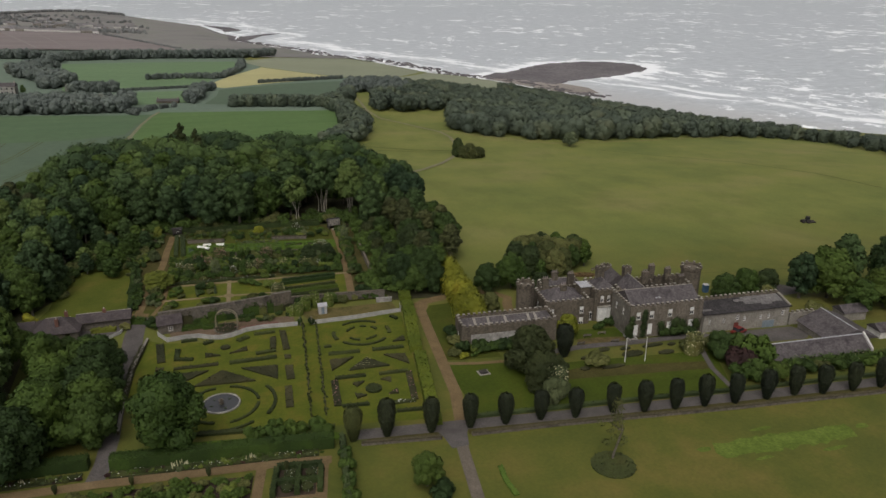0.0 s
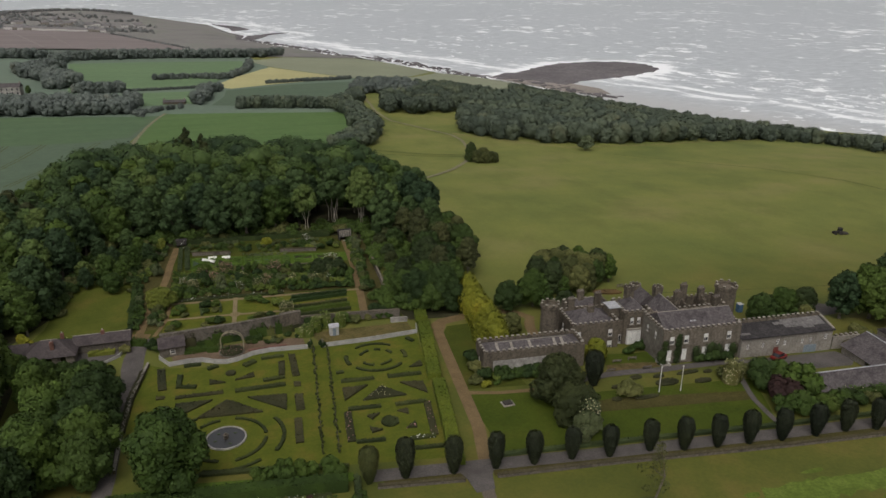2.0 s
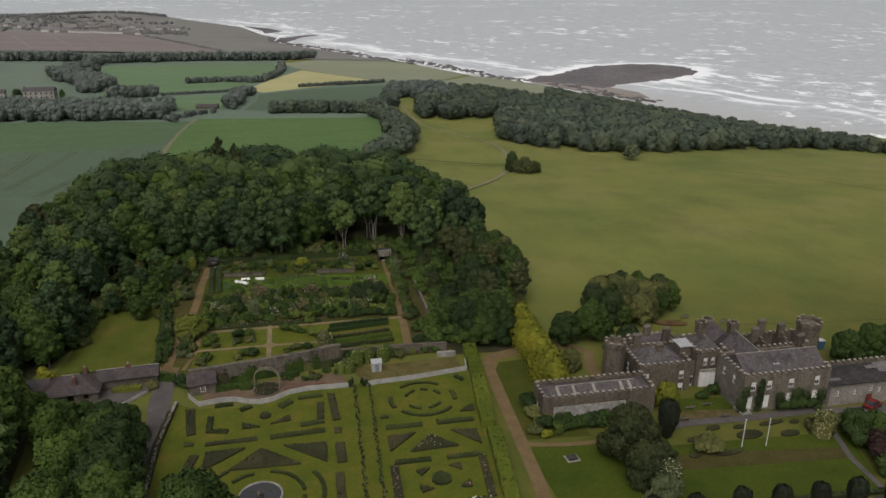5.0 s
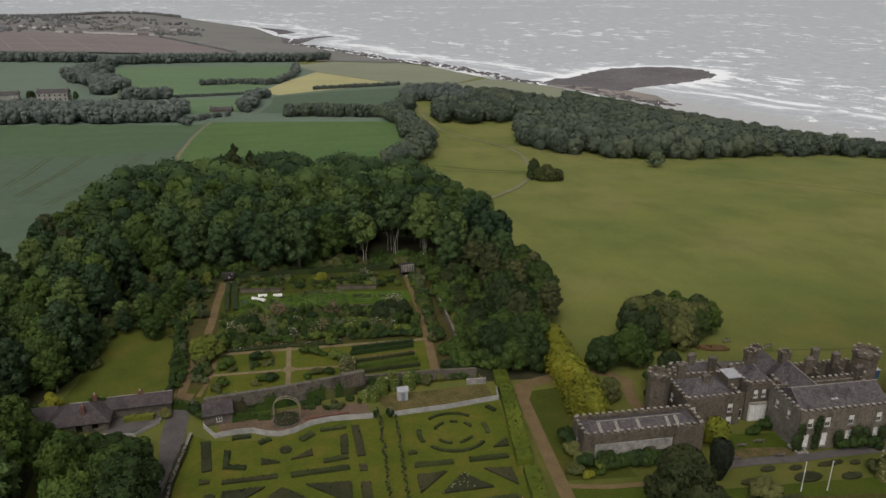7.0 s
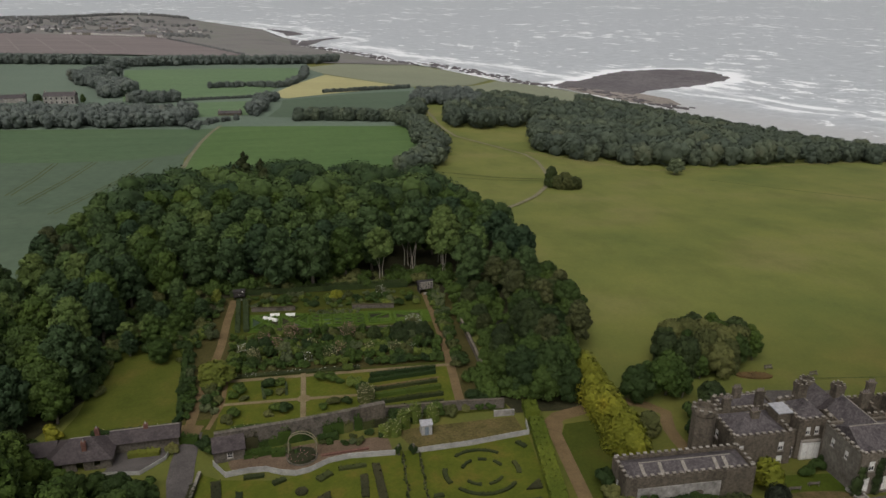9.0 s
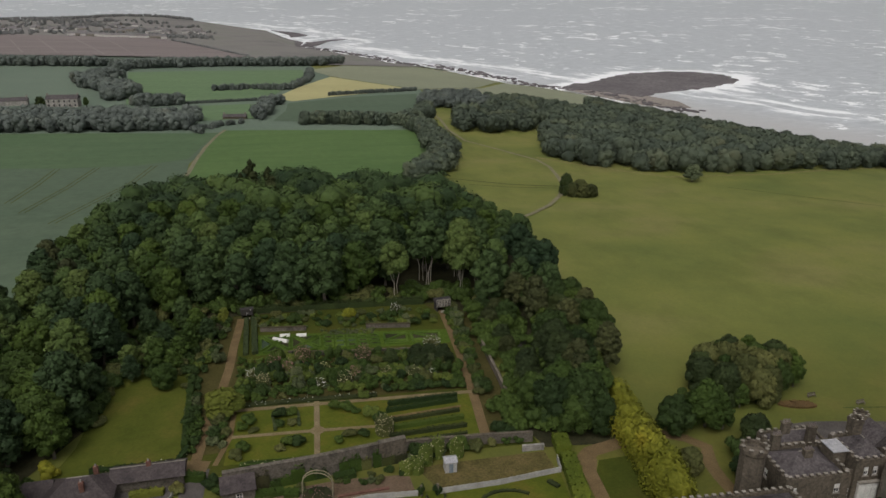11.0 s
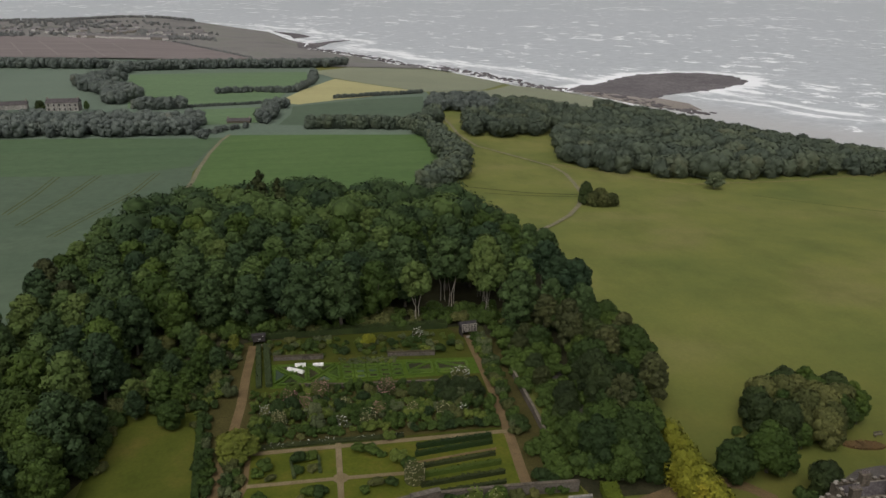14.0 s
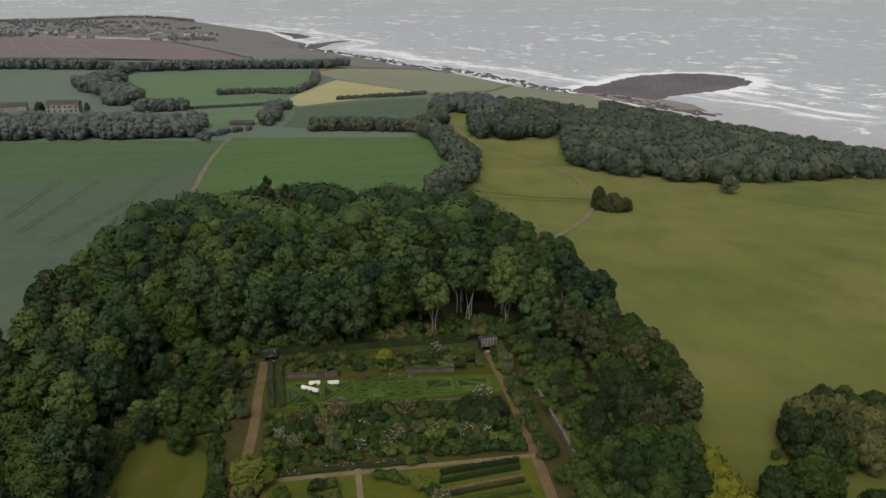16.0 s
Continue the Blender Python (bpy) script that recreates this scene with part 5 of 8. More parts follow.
sheet("yard", [(134, 136.5), (136, 140.5), (146, 141), (151, 137), (147, 133.5), (138, 133)], M["asphalt"], 0.09, 3, "grey yard behind the stable range", "yard")
sheet("forecourt", [(88.5, 151.5), (89.6, 153.9), (93.3, 155.4), (97.9, 155.4), (103, 154.2), (112, 152), (112, 147), (98, 149.6)], M["asphalt"], 0.13, 3, "grey gravel sweep behind the great house", "forecourt")

# ---- hedges, beds and planting ----
def line_points(pts, step):
    out = []
    for (x0, y0), (x1, y1) in zip(pts[:-1], pts[1:]):
        n = max(1, int(math.hypot(x1 - x0, y1 - y0) / step))
        out += [(x0 + (x1 - x0) * i / n, y0 + (y1 - y0) * i / n) for i in range(n)]
    return out + [pts[-1]]


def leafy(name, poly, height, mat, label, category, seed, dense=22, size=0.17, group="", specks=None, foot=0.0, rough=0.3):
    """A clipped hedge or a planted bed: a solid heart with leaf sprays on its top and sides."""
    rng = np.random.default_rng(seed)
    cx, cy = sum(p[0] for p in poly) / len(poly), sum(p[1] for p in poly) / len(poly)
    z0 = H(cx, cy)
    sgn = sum((x1 - x0) * (y1 + y0) for (x0, y0), (x1, y1) in zip(poly, poly[1:] + poly[:1]))
    if sgn > 0:
        poly = poly[::-1]
    n = len(poly)
    zs = land(np.array([p[0] for p in poly]), np.array([p[1] for p in poly]))
    core = [(x - cx, y - cy, z - z0 - 0.2) for (x, y), z in zip(poly, zs)] + [(x - cx, y - cy, z - z0 + height * 0.9) for (x, y), z in zip(poly, zs)]
    faces = [tuple(range(n, 2 * n)), tuple(range(n - 1, -1, -1))] + [(i, (i + 1) % n, n + (i + 1) % n, n + i) for i in range(n)]
    xs, ys = [p[0] for p in poly], [p[1] for p in poly]
    area = abs(sum(x0 * y1 - x1 * y0 for (x0, y0), (x1, y1) in zip(poly, poly[1:] + poly[:1]))) / 2
    want = int(area * dense)
    pts, nor = [], []
    guard = 0
    while len(pts) < want and guard < want * 60:
        guard += 1
        x, y = rng.uniform(min(xs), max(xs)), rng.uniform(min(ys), max(ys))
        if inside(poly, x, y):
            pts.append((x, y, height * rng.uniform(0.88, 1.0 + rough)))
            nor.append((0, 0, 1))
    for (x0, y0), (x1, y1) in zip(poly, poly[1:] + poly[:1]):
        ln = math.hypot(x1 - x0, y1 - y0)
        for _ in range(int(ln * height * dense * 0.8)):
            u = rng.random()
            pts.append((x0 + (x1 - x0) * u, y0 + (y1 - y0) * u, rng.uniform(0.05, 1.0) * height))
            nor.append(((y1 - y0) / ln, -(x1 - x0) / ln, 0.2))
    p, d = np.array(pts), np.array(nor, float)
    p[:, 2] += land(p[:, 0], p[:, 1]) - z0
    p[:, :2] -= (cx, cy)
    nn = d + rng.normal(size=d.shape) * 0.45
    nn /= np.linalg.norm(nn, axis=1)[:, None]
    a = np.cross(nn, rng.normal(size=nn.shape))
    a /= np.linalg.norm(a, axis=1)[:, None]
    b = np.cross(nn, a)
    s = size * rng.uniform(0.6, 1.4, len(p))[:, None]
    quad = np.stack([p - a * s, p - b * s * 0.8 - nn * s * 0.2, p + a * s, p + b * s * 0.8 - nn * s * 0.2], 1).reshape(-1, 3)
    heart, hf, hn = [], [], []
    for f in faces:
        q = [Vector(core[i]) for i in f]
        m = Vector((0, 0, 1)) if f is faces[0] else ((q[1] - q[0]).cross(q[2] - q[0]).normalized() if f is not faces[1] else Vector((0, 0, -1)))
        hf.append(tuple(range(len(heart), len(heart) + len(f))))
        heart += [tuple(v) for v in q]
        hn += [tuple(m)] * len(f)
    fq = (np.arange(len(p) * 4).reshape(-1, 4) + len(heart)).tolist()
    soft = d * 0.85 + nn * 0.45
    soft /= np.linalg.norm(soft, axis=1)[:, None]
    ob = empty(name, Matrix.Translation((cx, cy, z0)), label, category, group) if specks else None
    body = raw("foliage" if specks else name, heart + quad.tolist(), hf + fq, mat, ob)
    round_shading(body.data, len(hf), np.vstack([np.array(hn), np.repeat(soft, 4, 0)]))
    if not specks:
        body.location = (cx, cy, z0)
        return tagged(body, label, category, group)
    smat, count, ssize = specks
    k = rng.choice(len(p), min(len(p), int(area * count) + 3), replace=False)
    fv = []
    for i in k:
        c = p[i] + (0, 0, size * 0.6)
        fv += [c + (ssize, 0, 0), c + (0, ssize, 0.02), c + (-ssize, 0, 0), c + (0, -ssize, 0.02), c + (0, 0, ssize)]
    ff = [f for i in range(len(k)) for f in ((5 * i, 5 * i + 1, 5 * i + 4), (5 * i + 1, 5 * i + 2, 5 * i + 4), (5 * i + 2, 5 * i + 3, 5 * i + 4), (5 * i + 3, 5 * i, 5 * i + 4))]
    raw("blossom", fv, ff, smat, ob)
    return ob


M["petal_pink"] = surface("pink_petals", (0.34, 0.16, 0.18), (0.5, 0.28, 0.28), 2.0, 9.0)
M["petal_pale"] = surface("pale_cream_petals", (0.36, 0.33, 0.2), (0.5, 0.46, 0.3), 2.0, 9.0)
M["heather"] = foliage("brown_green_bedding", (0.02, 0.024, 0.009), (0.048, 0.044, 0.018), 0.4)
M["bed_green"] = foliage("dull_green_rose_leaves", (0.015, 0.023, 0.0065), (0.042, 0.05, 0.014), 0.35)
_seed = iter(range(1000, 9000))


def strip(pts, width, height, mat, label, category="flower bed", name="flower_bed", group="", dense=22, size=0.15, specks=None, rough=0.3, step=3.0):
    return leafy(name, ribbon(line_points(pts, step), width), height, mat, label, category, next(_seed), dense, size, group, specks, rough=rough)


def arc(cx, cy, r, a0, a1, n=9, flat=1.0):
    return [(cx + r * math.cos(radians(a0 + (a1 - a0) * i / n)), cy + flat * r * math.sin(radians(a0 + (a1 - a0) * i / n))) for i in range(n + 1)]


# lawns of the rose garden and before the house
sheet("lawn", [(-9.6, 156), (-6, 153), (4, 150), (12, 153), (46.5, 151.8), (42.5, 130), (37.6, 106), (14, 111), (-9.6, 115.5), (-12.5, 132)], M["lawn_rose"], 0.05, 4, "mown lawn of the formal rose garden", "lawn")
sheet("lawn", [(47.5, 123.5), (61, 120.5), (66, 118), (104, 112.5), (97, 97.8), (62, 102.8), (46.5, 104.8)], M["lawn_green"], 0.05, 4, "mown lawn before the great house", "lawn")
sheet("bank", [(78.2, 124.0), (79.0, 126.3), (83, 126.0), (87.6, 125.0), (89.9, 124.0), (89.4, 122.5), (84, 123.2)], M["bank_red"], 0.1, 2, "worn reddish bank below the upper lawn", "bank")
sheet("lawn", [(78.9, 126.2), (80.6, 131), (92.6, 128.8), (90.6, 124.2), (87.6, 125.1), (83, 126.1)], M["lawn_green"], 0.07, 3, "upper lawn before the entrance", "lawn")
sheet("bank", [(68.3, 110.6), (98.2, 105.6), (100, 108.4), (73.2, 114.2), (70, 114)], M["bank"], 0.09, 3, "rough grass bank between two lawns", "bank")
sheet("lawn", [(54.2, 153.4), (52.4, 150.6), (51.1, 142), (48.9, 127.6), (48.6, 125.6), (60, 123.6), (60, 140), (61.5, 153.4)], M["lawn"], 0.05, 4, "strip of lawn beside the golden hedge", "lawn")
sheet("lawn", [(-36, 165.5), (-31, 180), (-28, 206), (-11.5, 201), (-12.6, 173.5), (-14, 169.5)], M["park"], 0.06, 4, "rough sunken lawn west of the walled garden", "lawn")

# beds of the rose garden, western half
G1 = "beds of the rose garden"
BED = "clipped low bed of dark green roses in the lawn"
SOILY = "brown bed of low roses cut into the lawn"
for _pts, _w in (([(-2.2, 152.3), (1.0, 152.1)], .8), ([(-3.0, 148.6), (-3.5, 144.1), (-0.3, 143.0)], 1.0), ([(12.1, 141.1), (16.2, 141.2)], .8), ([(12.8, 150.4), (17.3, 150.2)], .8),
                 ([(6.6, 138.9), (15.9, 138.3)], 1.0), ([(2.2, 149.4), (4.2, 150.2)], .9), ([(9.2, 148.4), (11.4, 149.8)], 1.3)):
    strip(_pts, _w, 0.5, M["bed_green"], BED, group=G1)
for _pts, _w in (([(-6.6, 152.6), (-6.4, 143.9)], 1.5), ([(16.5, 147.8), (15.8, 142.3)], 1.2), ([(-4.1, 140.2), (4.4, 139.3)], .9), ([(-7.5, 141.1), (-6.0, 140.9)], .9), ([(-5.9, 137.4), (-7.4, 133.0)], 1.5),
                 ([(18.9, 150.2), (18.4, 141.0)], 1.3), ([(18.2, 138.6), (18.0, 136.9)], 1.2), ([(17.7, 133.8), (17.2, 128.2)], 1.5), ([(16.3, 125.5), (15.4, 118)], 1.3)):
    strip(_pts, _w, 0.35, M["heather"], SOILY, group=G1)
for _poly in ([(-4, 137.7), (2.3, 137.0), (-5, 132.4)], [(4.9, 136.2), (-0.6, 131.5), (10.7, 129.8)], [(8.6, 135.9), (15.6, 134.4), (14.8, 129.2)], [(2.3, 145.0), (2.2, 143.2), (5.2, 142.9)], [(7.0, 143.2), (10.6, 145.0), (10.6, 143.4)]):
    leafy("flower_bed", _poly, 0.4, M["heather"], "three-cornered bed of low roses in the lawn", "flower bed", next(_seed), 22, 0.16, G1)
leafy("flower_bed", arc(6.4, 146.3, 1.0, 0, 324, 9), 0.4, M["heather"], "small round bed of low roses", "flower bed", next(_seed), 22, 0.15, G1)
# round the fountain
FX, FY = 3.8, 123.0
for _r0, _a0, _a1, _w in ((6.4, 95, 128, .6), (6.6, 0, 72, .6), (6.6, -82, -12, .6), (9.6, -38, 26, .7), (9.0, -118, -58, .6), (6.2, -140, -106, .6), (9.4, 118, 165, .6), (6.5, 140, 215, .6)):
    strip(arc(FX, FY, _r0, _a0, _a1), _w - 0.12, 0.36, M["bed_green"], "curved low box hedge round the fountain", "hedge", "box_hedge", "box rings round the fountain", dense=26, step=1.5)
# eastern half
CX, CY = 35.2, 143.6
for _r0, _a0, _a1, _w in ((5.9, 45, 122, .6), (5.9, -146, -46, .7), (6.0, -18, 12, .9), (6.1, 160, 196, .9), (3.3, 60, 84, .6), (3.5, 12, 40, .6), (3.3, 150, 108, .6), (3.4, -40, -88, .6), (3.5, -110, -150, .6)):
    strip(arc(CX, CY, _r0, _a0, _a1), _w - 0.15, 0.36, M["bed_green"], "curved low box hedge set in the lawn", "hedge", "box_hedge", "box rings in the lawn", dense=26, step=1.5)
for _pts, _w in (([(26.2, 135.8), (32.6, 135.0)], .9), ([(35.3, 134.8), (41.9, 134.2)], .9), ([(25.3, 125.4), (31.2, 124.7)], .8), ([(33.9, 124.3), (39.6, 123.8)], .8), ([(24.4, 114.9), (29.2, 114.1)], .7), ([(33.2, 110.0), (38.0, 109.2)], .7), ([(26.0, 139.4), (27.5, 139.3)], .7), ([(43.6, 150.0), (44.6, 148.2)], .8)):
    strip(_pts, _w, 0.5, M["bed_green"], BED, group=G1)
strip([(25.0, 124.6), (23.7, 115.4)], 1.3, 0.35, M["heather"], SOILY, group=G1, specks=(M["petal_pink"], 1.2, 0.12))
strip([(39.6, 123.4), (37.6, 112.9)], 1.2, 0.35, M["heather"], SOILY, group=G1, specks=(M["petal_pink"], .6, 0.12))
strip([(33.4, 112.9), (37.6, 112.5)], 0.8, 0.45, M["bed_green"], "low bed of white roses", group=G1, specks=(M["petal_white"], 4.0, 0.13))
for _poly, _sp in (([(25.9, 133.2), (30.7, 132.8), (25.4, 128.7)], None), ([(33.1, 131.6), (28.6, 127.7), (36.8, 127.1)], (M["petal_pale"], 1.4, 0.1)), ([(36.9, 132.0), (40.8, 126.6), (41.2, 130.9)], None), ([(43.4, 139.4), (43.0, 137.0), (40.4, 137.3)], None),
                   ([(28.0, 122.3), (30.4, 122.5), (28.6, 120.9)], None), ([(33.6, 122.3), (35.6, 122.4), (35.2, 120.6)], None), ([(27.6, 118.6), (29.6, 117.2), (27.6, 116.8)], None), ([(35.6, 117.8), (35.4, 116.0), (33.6, 116.4)], (M["petal_pink"], 2.0, 0.12))):
    leafy("flower_bed", _poly, 0.4, M["heather"], "three-cornered bed of low roses in the lawn", "flower bed", next(_seed), 22, 0.16, G1, _sp)
leafy("flower_bed", arc(31.4, 119.2, 1.6, 0, 324, 9), 0.5, M["bed_green"], "round bed of dark roses", "flower bed", next(_seed), 22, 0.15, G1)


def rose_pillar(x, y, rng):
    """A climbing rose on a post."""
    ob = empty("rose_pillar", Matrix.Translation((x, y, H(x, y))), "climbing rose trained on a short wooden post", "rose", "rose pillars along the walk")
    bm = bmesh.new()
    limb(bm, (0, 0, -0.2), (0, 0, 1.7), 0.06, 0.05, 6)
    part("post", bm, M["bark"], ob)
    lobes = [(rng.normal() * 0.15, rng.normal() * 0.15, z, rng.uniform(0.14, 0.28), 1.0) for z in (0.4, 0.8, 1.2, 1.5)]
    c = new("climber", crown_mesh("climber", rng, lobes, 70, 0.1, M["bed_green"]))
    c.parent = ob


_r = np.random.default_rng(9)
for _a, _b in (((23.6, 150.9), (18.3, 112.5)), ((26.4, 150.2), (20.9, 112))):
    for _i in range(20):
        _u = (_i + 0.5) / 20
        rose_pillar(_a[0] + (_b[0] - _a[0]) * _u, _a[1] + (_b[1] - _a[1]) * _u, _r)

M["hedge_path"] = foliage("bright_yellow_green_hedge_leaves", (0.052, 0.075, 0.0065), (0.1, 0.12, 0.012), 0.2)
M["grass_dry"] = surface("dry_golden_grass", (0.055, 0.05, 0.015), (0.09, 0.073, 0.026), 0.3, 2.5, third=(0.11, 0.082, 0.034))
M["walk_gravel"] = surface("warm_brown_gravel", (0.105, 0.073, 0.036), (0.15, 0.107, 0.055), 0.35, 6.0)
M["hedge_tall"] = foliage("tall_clipped_hedge_leaves", (0.014, 0.027, 0.0045), (0.032, 0.056, 0.008), 0.3)
M["fresh_lawn"] = surface("fresh_green_lawn", (0.042, 0.075, 0.007), (0.062, 0.1, 0.011), 0.2, 2.0, bump=0.15)
# hedges about the rose garden
strip([(49.2, 155.2), (43.7, 131.2)], 2.6, 1.5, M["hedge_path"], "bright green clipped hedge along the path", "hedge", "hedge", "hedges along the path", dense=20, size=0.2, rough=0.12)
strip([(43.9, 129.4), (38.3, 103.4)], 2.3, 1.4, M["hedge_path"], "bright green clipped hedge along the path", "hedge", "hedge", "hedges along the path", dense=20, size=0.2, rough=0.12)
strip([(50.0, 160.5), (49.2, 156.6)], 2.6, 1.7, M["hedge_path"], "bright green clipped hedge by the garden gate", "hedge", "hedge", "hedges along the path", dense=20, size=0.2, rough=0.12)
strip([(-14.3, 109.7), (-2.1, 107.6), (10, 105.6), (20.4, 103.7)], 2.0, 2.3, M["hedge_tall"], "tall clipped hedge between the two gardens", "hedge", "hedge", dense=22, size=0.17, rough=0.1)
sheet("lawn", [(-12, 113.6), (-2, 112.6), (22, 107.2), (22, 104.9), (-2, 109.0), (-14, 111.2)], M["fresh_lawn"], 0.09, 3, "bright narrow grass strip behind the tall hedge", "lawn")
strip([(-1, 114.4), (10, 112.2), (21.6, 108.8)], 0.9, 0.5, M["bed_green"], "low box edging at the foot of the lawn", "hedge", "box_hedge", dense=22)
strip([(45, 103.9), (62, 101.6), (95, 97.0), (128, 93.2), (160, 89.4)], 0.8, 0.6, M["box_hedge"], "low clipped hedge along the drive", "hedge", "hedge", dense=20, rough=0.15)
sheet("junction", [(37.4, 103.4), (44.4, 102.6), (42.6, 99.4), (41.6, 96), (38.6, 96), (38.4, 99.6)], M["asphalt"], 0.15, 2, "worn asphalt where path and drive meet", "junction")
sheet("verge", ribbon([(26, 103.2), (38.6, 100.6)], 1.6) , M["bank"], 0.07, 3, "worn grass verge beside the drive", "verge")
sheet("verge", ribbon([(43.0, 100.0), (61, 97.0), (94, 92.3), (127, 88.2), (180, 81.6), (240, 75)], 1.9), M["bank"], 0.07, 3, "worn grass verge beside the drive", "verge")
strip([(-34, 169.2), (-24, 170.4), (-14.5, 171.4)], 1.0, 0.5, M["bed_green"], "flower border with pale blooms behind the cottage", specks=(M["petal_white"], 2.4, 0.1))
for _x, _y, _s, _k in ((50.6, 127.2, 1.0, "busholive"), (53.0, 128.2, 1.15, "bush"), (55.4, 127.0, 1.0, "bushfresh"), (57.4, 127.4, 1.1, "bush"), (59.6, 127.0, 1.05, "bushlight"), (61.8, 126.6, 1.1, "bush"), (64.2, 126.6, 1.15, "bushlight"), (52.0, 125.4, .7, "bushgold"), (66.6, 126.2, 1.0, "bush"), (54.6, 125.6, .6, "bushlight")):
    plant(_k, _x, _y, _s * 0.78, np.random.default_rng(int(_x * 10)), "shrubs before the long wing")

# ways
M["path_grey"] = surface("grey_brown_gravel", (0.09, 0.076, 0.058), (0.125, 0.105, 0.08), 0.35, 5.0)
sheet("path", ribbon([(53, 154.2), (51.3, 151), (49.9, 142), (47.8, 128), (45.6, 113), (42.9, 103)], 2.3), M["gravel"], 0.08, 3, "brown gravel path beside the rose garden", "path")
sheet("path", ribbon([(40.6, 97), (37.9, 83), (34.5, 66), (30, 50)], 2.0), M["path_grey"], 0.08, 3, "grey-brown gravel path down to the park", "path")
sheet("path", ribbon([(50.5, 153.0), (54, 156), (60, 157.2), (66, 156)], 3.0), M["gravel"], 0.1, 3, "brown gravel path to the house", "path")
sheet("path", ribbon([(66, 160), (72.3, 155.8), (74.4, 152.6), (73, 150), (72, 147.4), (71.5, 144.3), (71.2, 139)], 2.4), M["gravel"], 0.07, 3, "pale gravel path behind the house", "path")
sheet("path", ribbon([(47.6, 124.4), (54, 122.4), (61, 121.4), (66, 119)], 1.1), M["gravel"], 0.11, 3, "narrow gravel path across the lawn", "path")
sheet("path", ribbon([(64, 121.6), (70, 122.4), (77.4, 122.7), (82.5, 122.2), (88.5, 121.2), (95.9, 120.7), (103, 120), (108, 119)], 2.1), M["asphalt"], 0.12, 3, "grey path before the house", "path")
sheet("path", ribbon([(104.4, 119.2), (102.9, 115.4), (101.2, 112), (99.8, 109), (98.4, 105.6), (97.4, 101), (96.6, 96.6)], 1.1), M["asphalt"], 0.13, 2, "grey sloping path from the house to the drive", "path")
sheet("road", ribbon([(24.5, 105.2), (39.5, 102.6), (61, 99.2), (94.7, 94.6), (128, 90.6), (175, 84.6), (240, 78)], 3.0), M["asphalt"], 0.12, 4, "grey asphalt drive along the yews", "drive")
sheet("road", ribbon([(-10.2, 168), (-11, 162), (-12.0, 150), (-14.2, 130), (-14.8, 118), (-15.6, 111), (-16.8, 105.8)], 2.9), M["asphalt"], 0.08, 4, "grey service drive beside the rose garden", "drive")

sheet("road", [(-12.8, 165), (-10.4, 164.4), (-9.9, 156.4), (-10.2, 153), (-10.6, 147.5), (-13.8, 147.5), (-14.2, 155), (-13.8, 160)], M["asphalt"], 0.1, 3, "wide grey drive before the garden entry", "drive")
# the flower garden below the hedge
sheet("path", ribbon([(-36, 108.2), (-28.7, 107.2), (-15.8, 105.7), (-2.3, 103.5), (11.8, 101.4), (19.2, 99.8)], 2.0), M["walk_gravel"], 0.14, 3, "warm brown gravel walk of the flower garden", "path")
sheet("path", ribbon([(18.4, 100.4), (17.5, 98.5), (15.7, 91), (13, 78)], 1.8), M["walk_gravel"], 0.12, 3, "warm brown gravel walk of the flower garden", "path")
sheet("path", ribbon([(8.4, 102), (6.0, 92)], 1.6), M["walk_gravel"], 0.11, 3, "warm brown gravel walk of the flower garden", "path")
sheet("path", ribbon([(6.4, 92.9), (16, 91.3)], 1.3), M["walk_gravel"], 0.13, 3, "warm brown gravel walk of the flower garden", "path")
_rf = np.random.default_rng(88)
for _line, _w in (([(-14.4, 107.5), (-2.2, 105.5), (8, 103.9), (17.6, 102.3)], 1.7), ([(-34, 110.4), (-18.6, 108.6)], 1.8)):
    sheet("bed", ribbon(_line, _w), M["bed_soil"], 0.1, 2, "dark soil of the long flower border", "bed")
    strip(_line, _w * 0.85, 0.3, M["bed_green"], "long flower border with white and pink blooms", dense=16, size=0.16, rough=1.2, specks=(M["petal_white"], 1.1, 0.1))
    thicket("border", [(x + _rf.normal() * 0.45, y + _rf.normal() * 0.4, _rf.uniform(0.16, 0.34), ("bush", "bushpale", "busholive", "bushlight", "bushfresh", "bushred")[int(_rf.integers(6))]) for x, y in line_points(_line, 0.55)], "mixed flowering plants of the long border", "border", 61)


def flower_spikes(x, y, rng):
    """A clump of tall white flower spikes."""
    ob = empty("flower_clump", Matrix.Translation((x, y, H(x, y))), "clump of tall white flower spikes", "flowers", "white flower spikes")
    for i in range(6):
        bm = bmesh.new()
        px, py, h = rng.normal() * 0.3, rng.normal() * 0.25, rng.uniform(0.8, 1.3)
        limb(bm, (px, py, 0.2), (px, py, h * 0.55), 0.05, 0.08, 6)
        limb(bm, (px, py, h * 0.55), (px, py, h), 0.08, 0.02, 6)
        part("spike", bm, M["petal_pale"], ob)
    c = new("leaves", crown_mesh("leaves", rng, [(0, 0, 0.3, 0.45, 0.7), (0.3, 0.1, 0.25, 0.35, 0.7), (-0.3, 0, 0.25, 0.35, 0.7)], 120, 0.12, M["leaf_pale"]))
    c.parent = ob


for _x, _y in ((-4.9, 106.2), (-4.0, 106.2), (-2.9, 106.0), (6.8, 104.2), (7.5, 104.2), (-27, 109.6)):
    flower_spikes(_x, _y, _rf)
strip([(-32, 112.9), (-17.6, 111.1)], 2.0, 2.1, M["hedge_tall"], "tall clipped hedge of the flower garden", "hedge", "hedge", dense=22, size=0.17, rough=0.1)
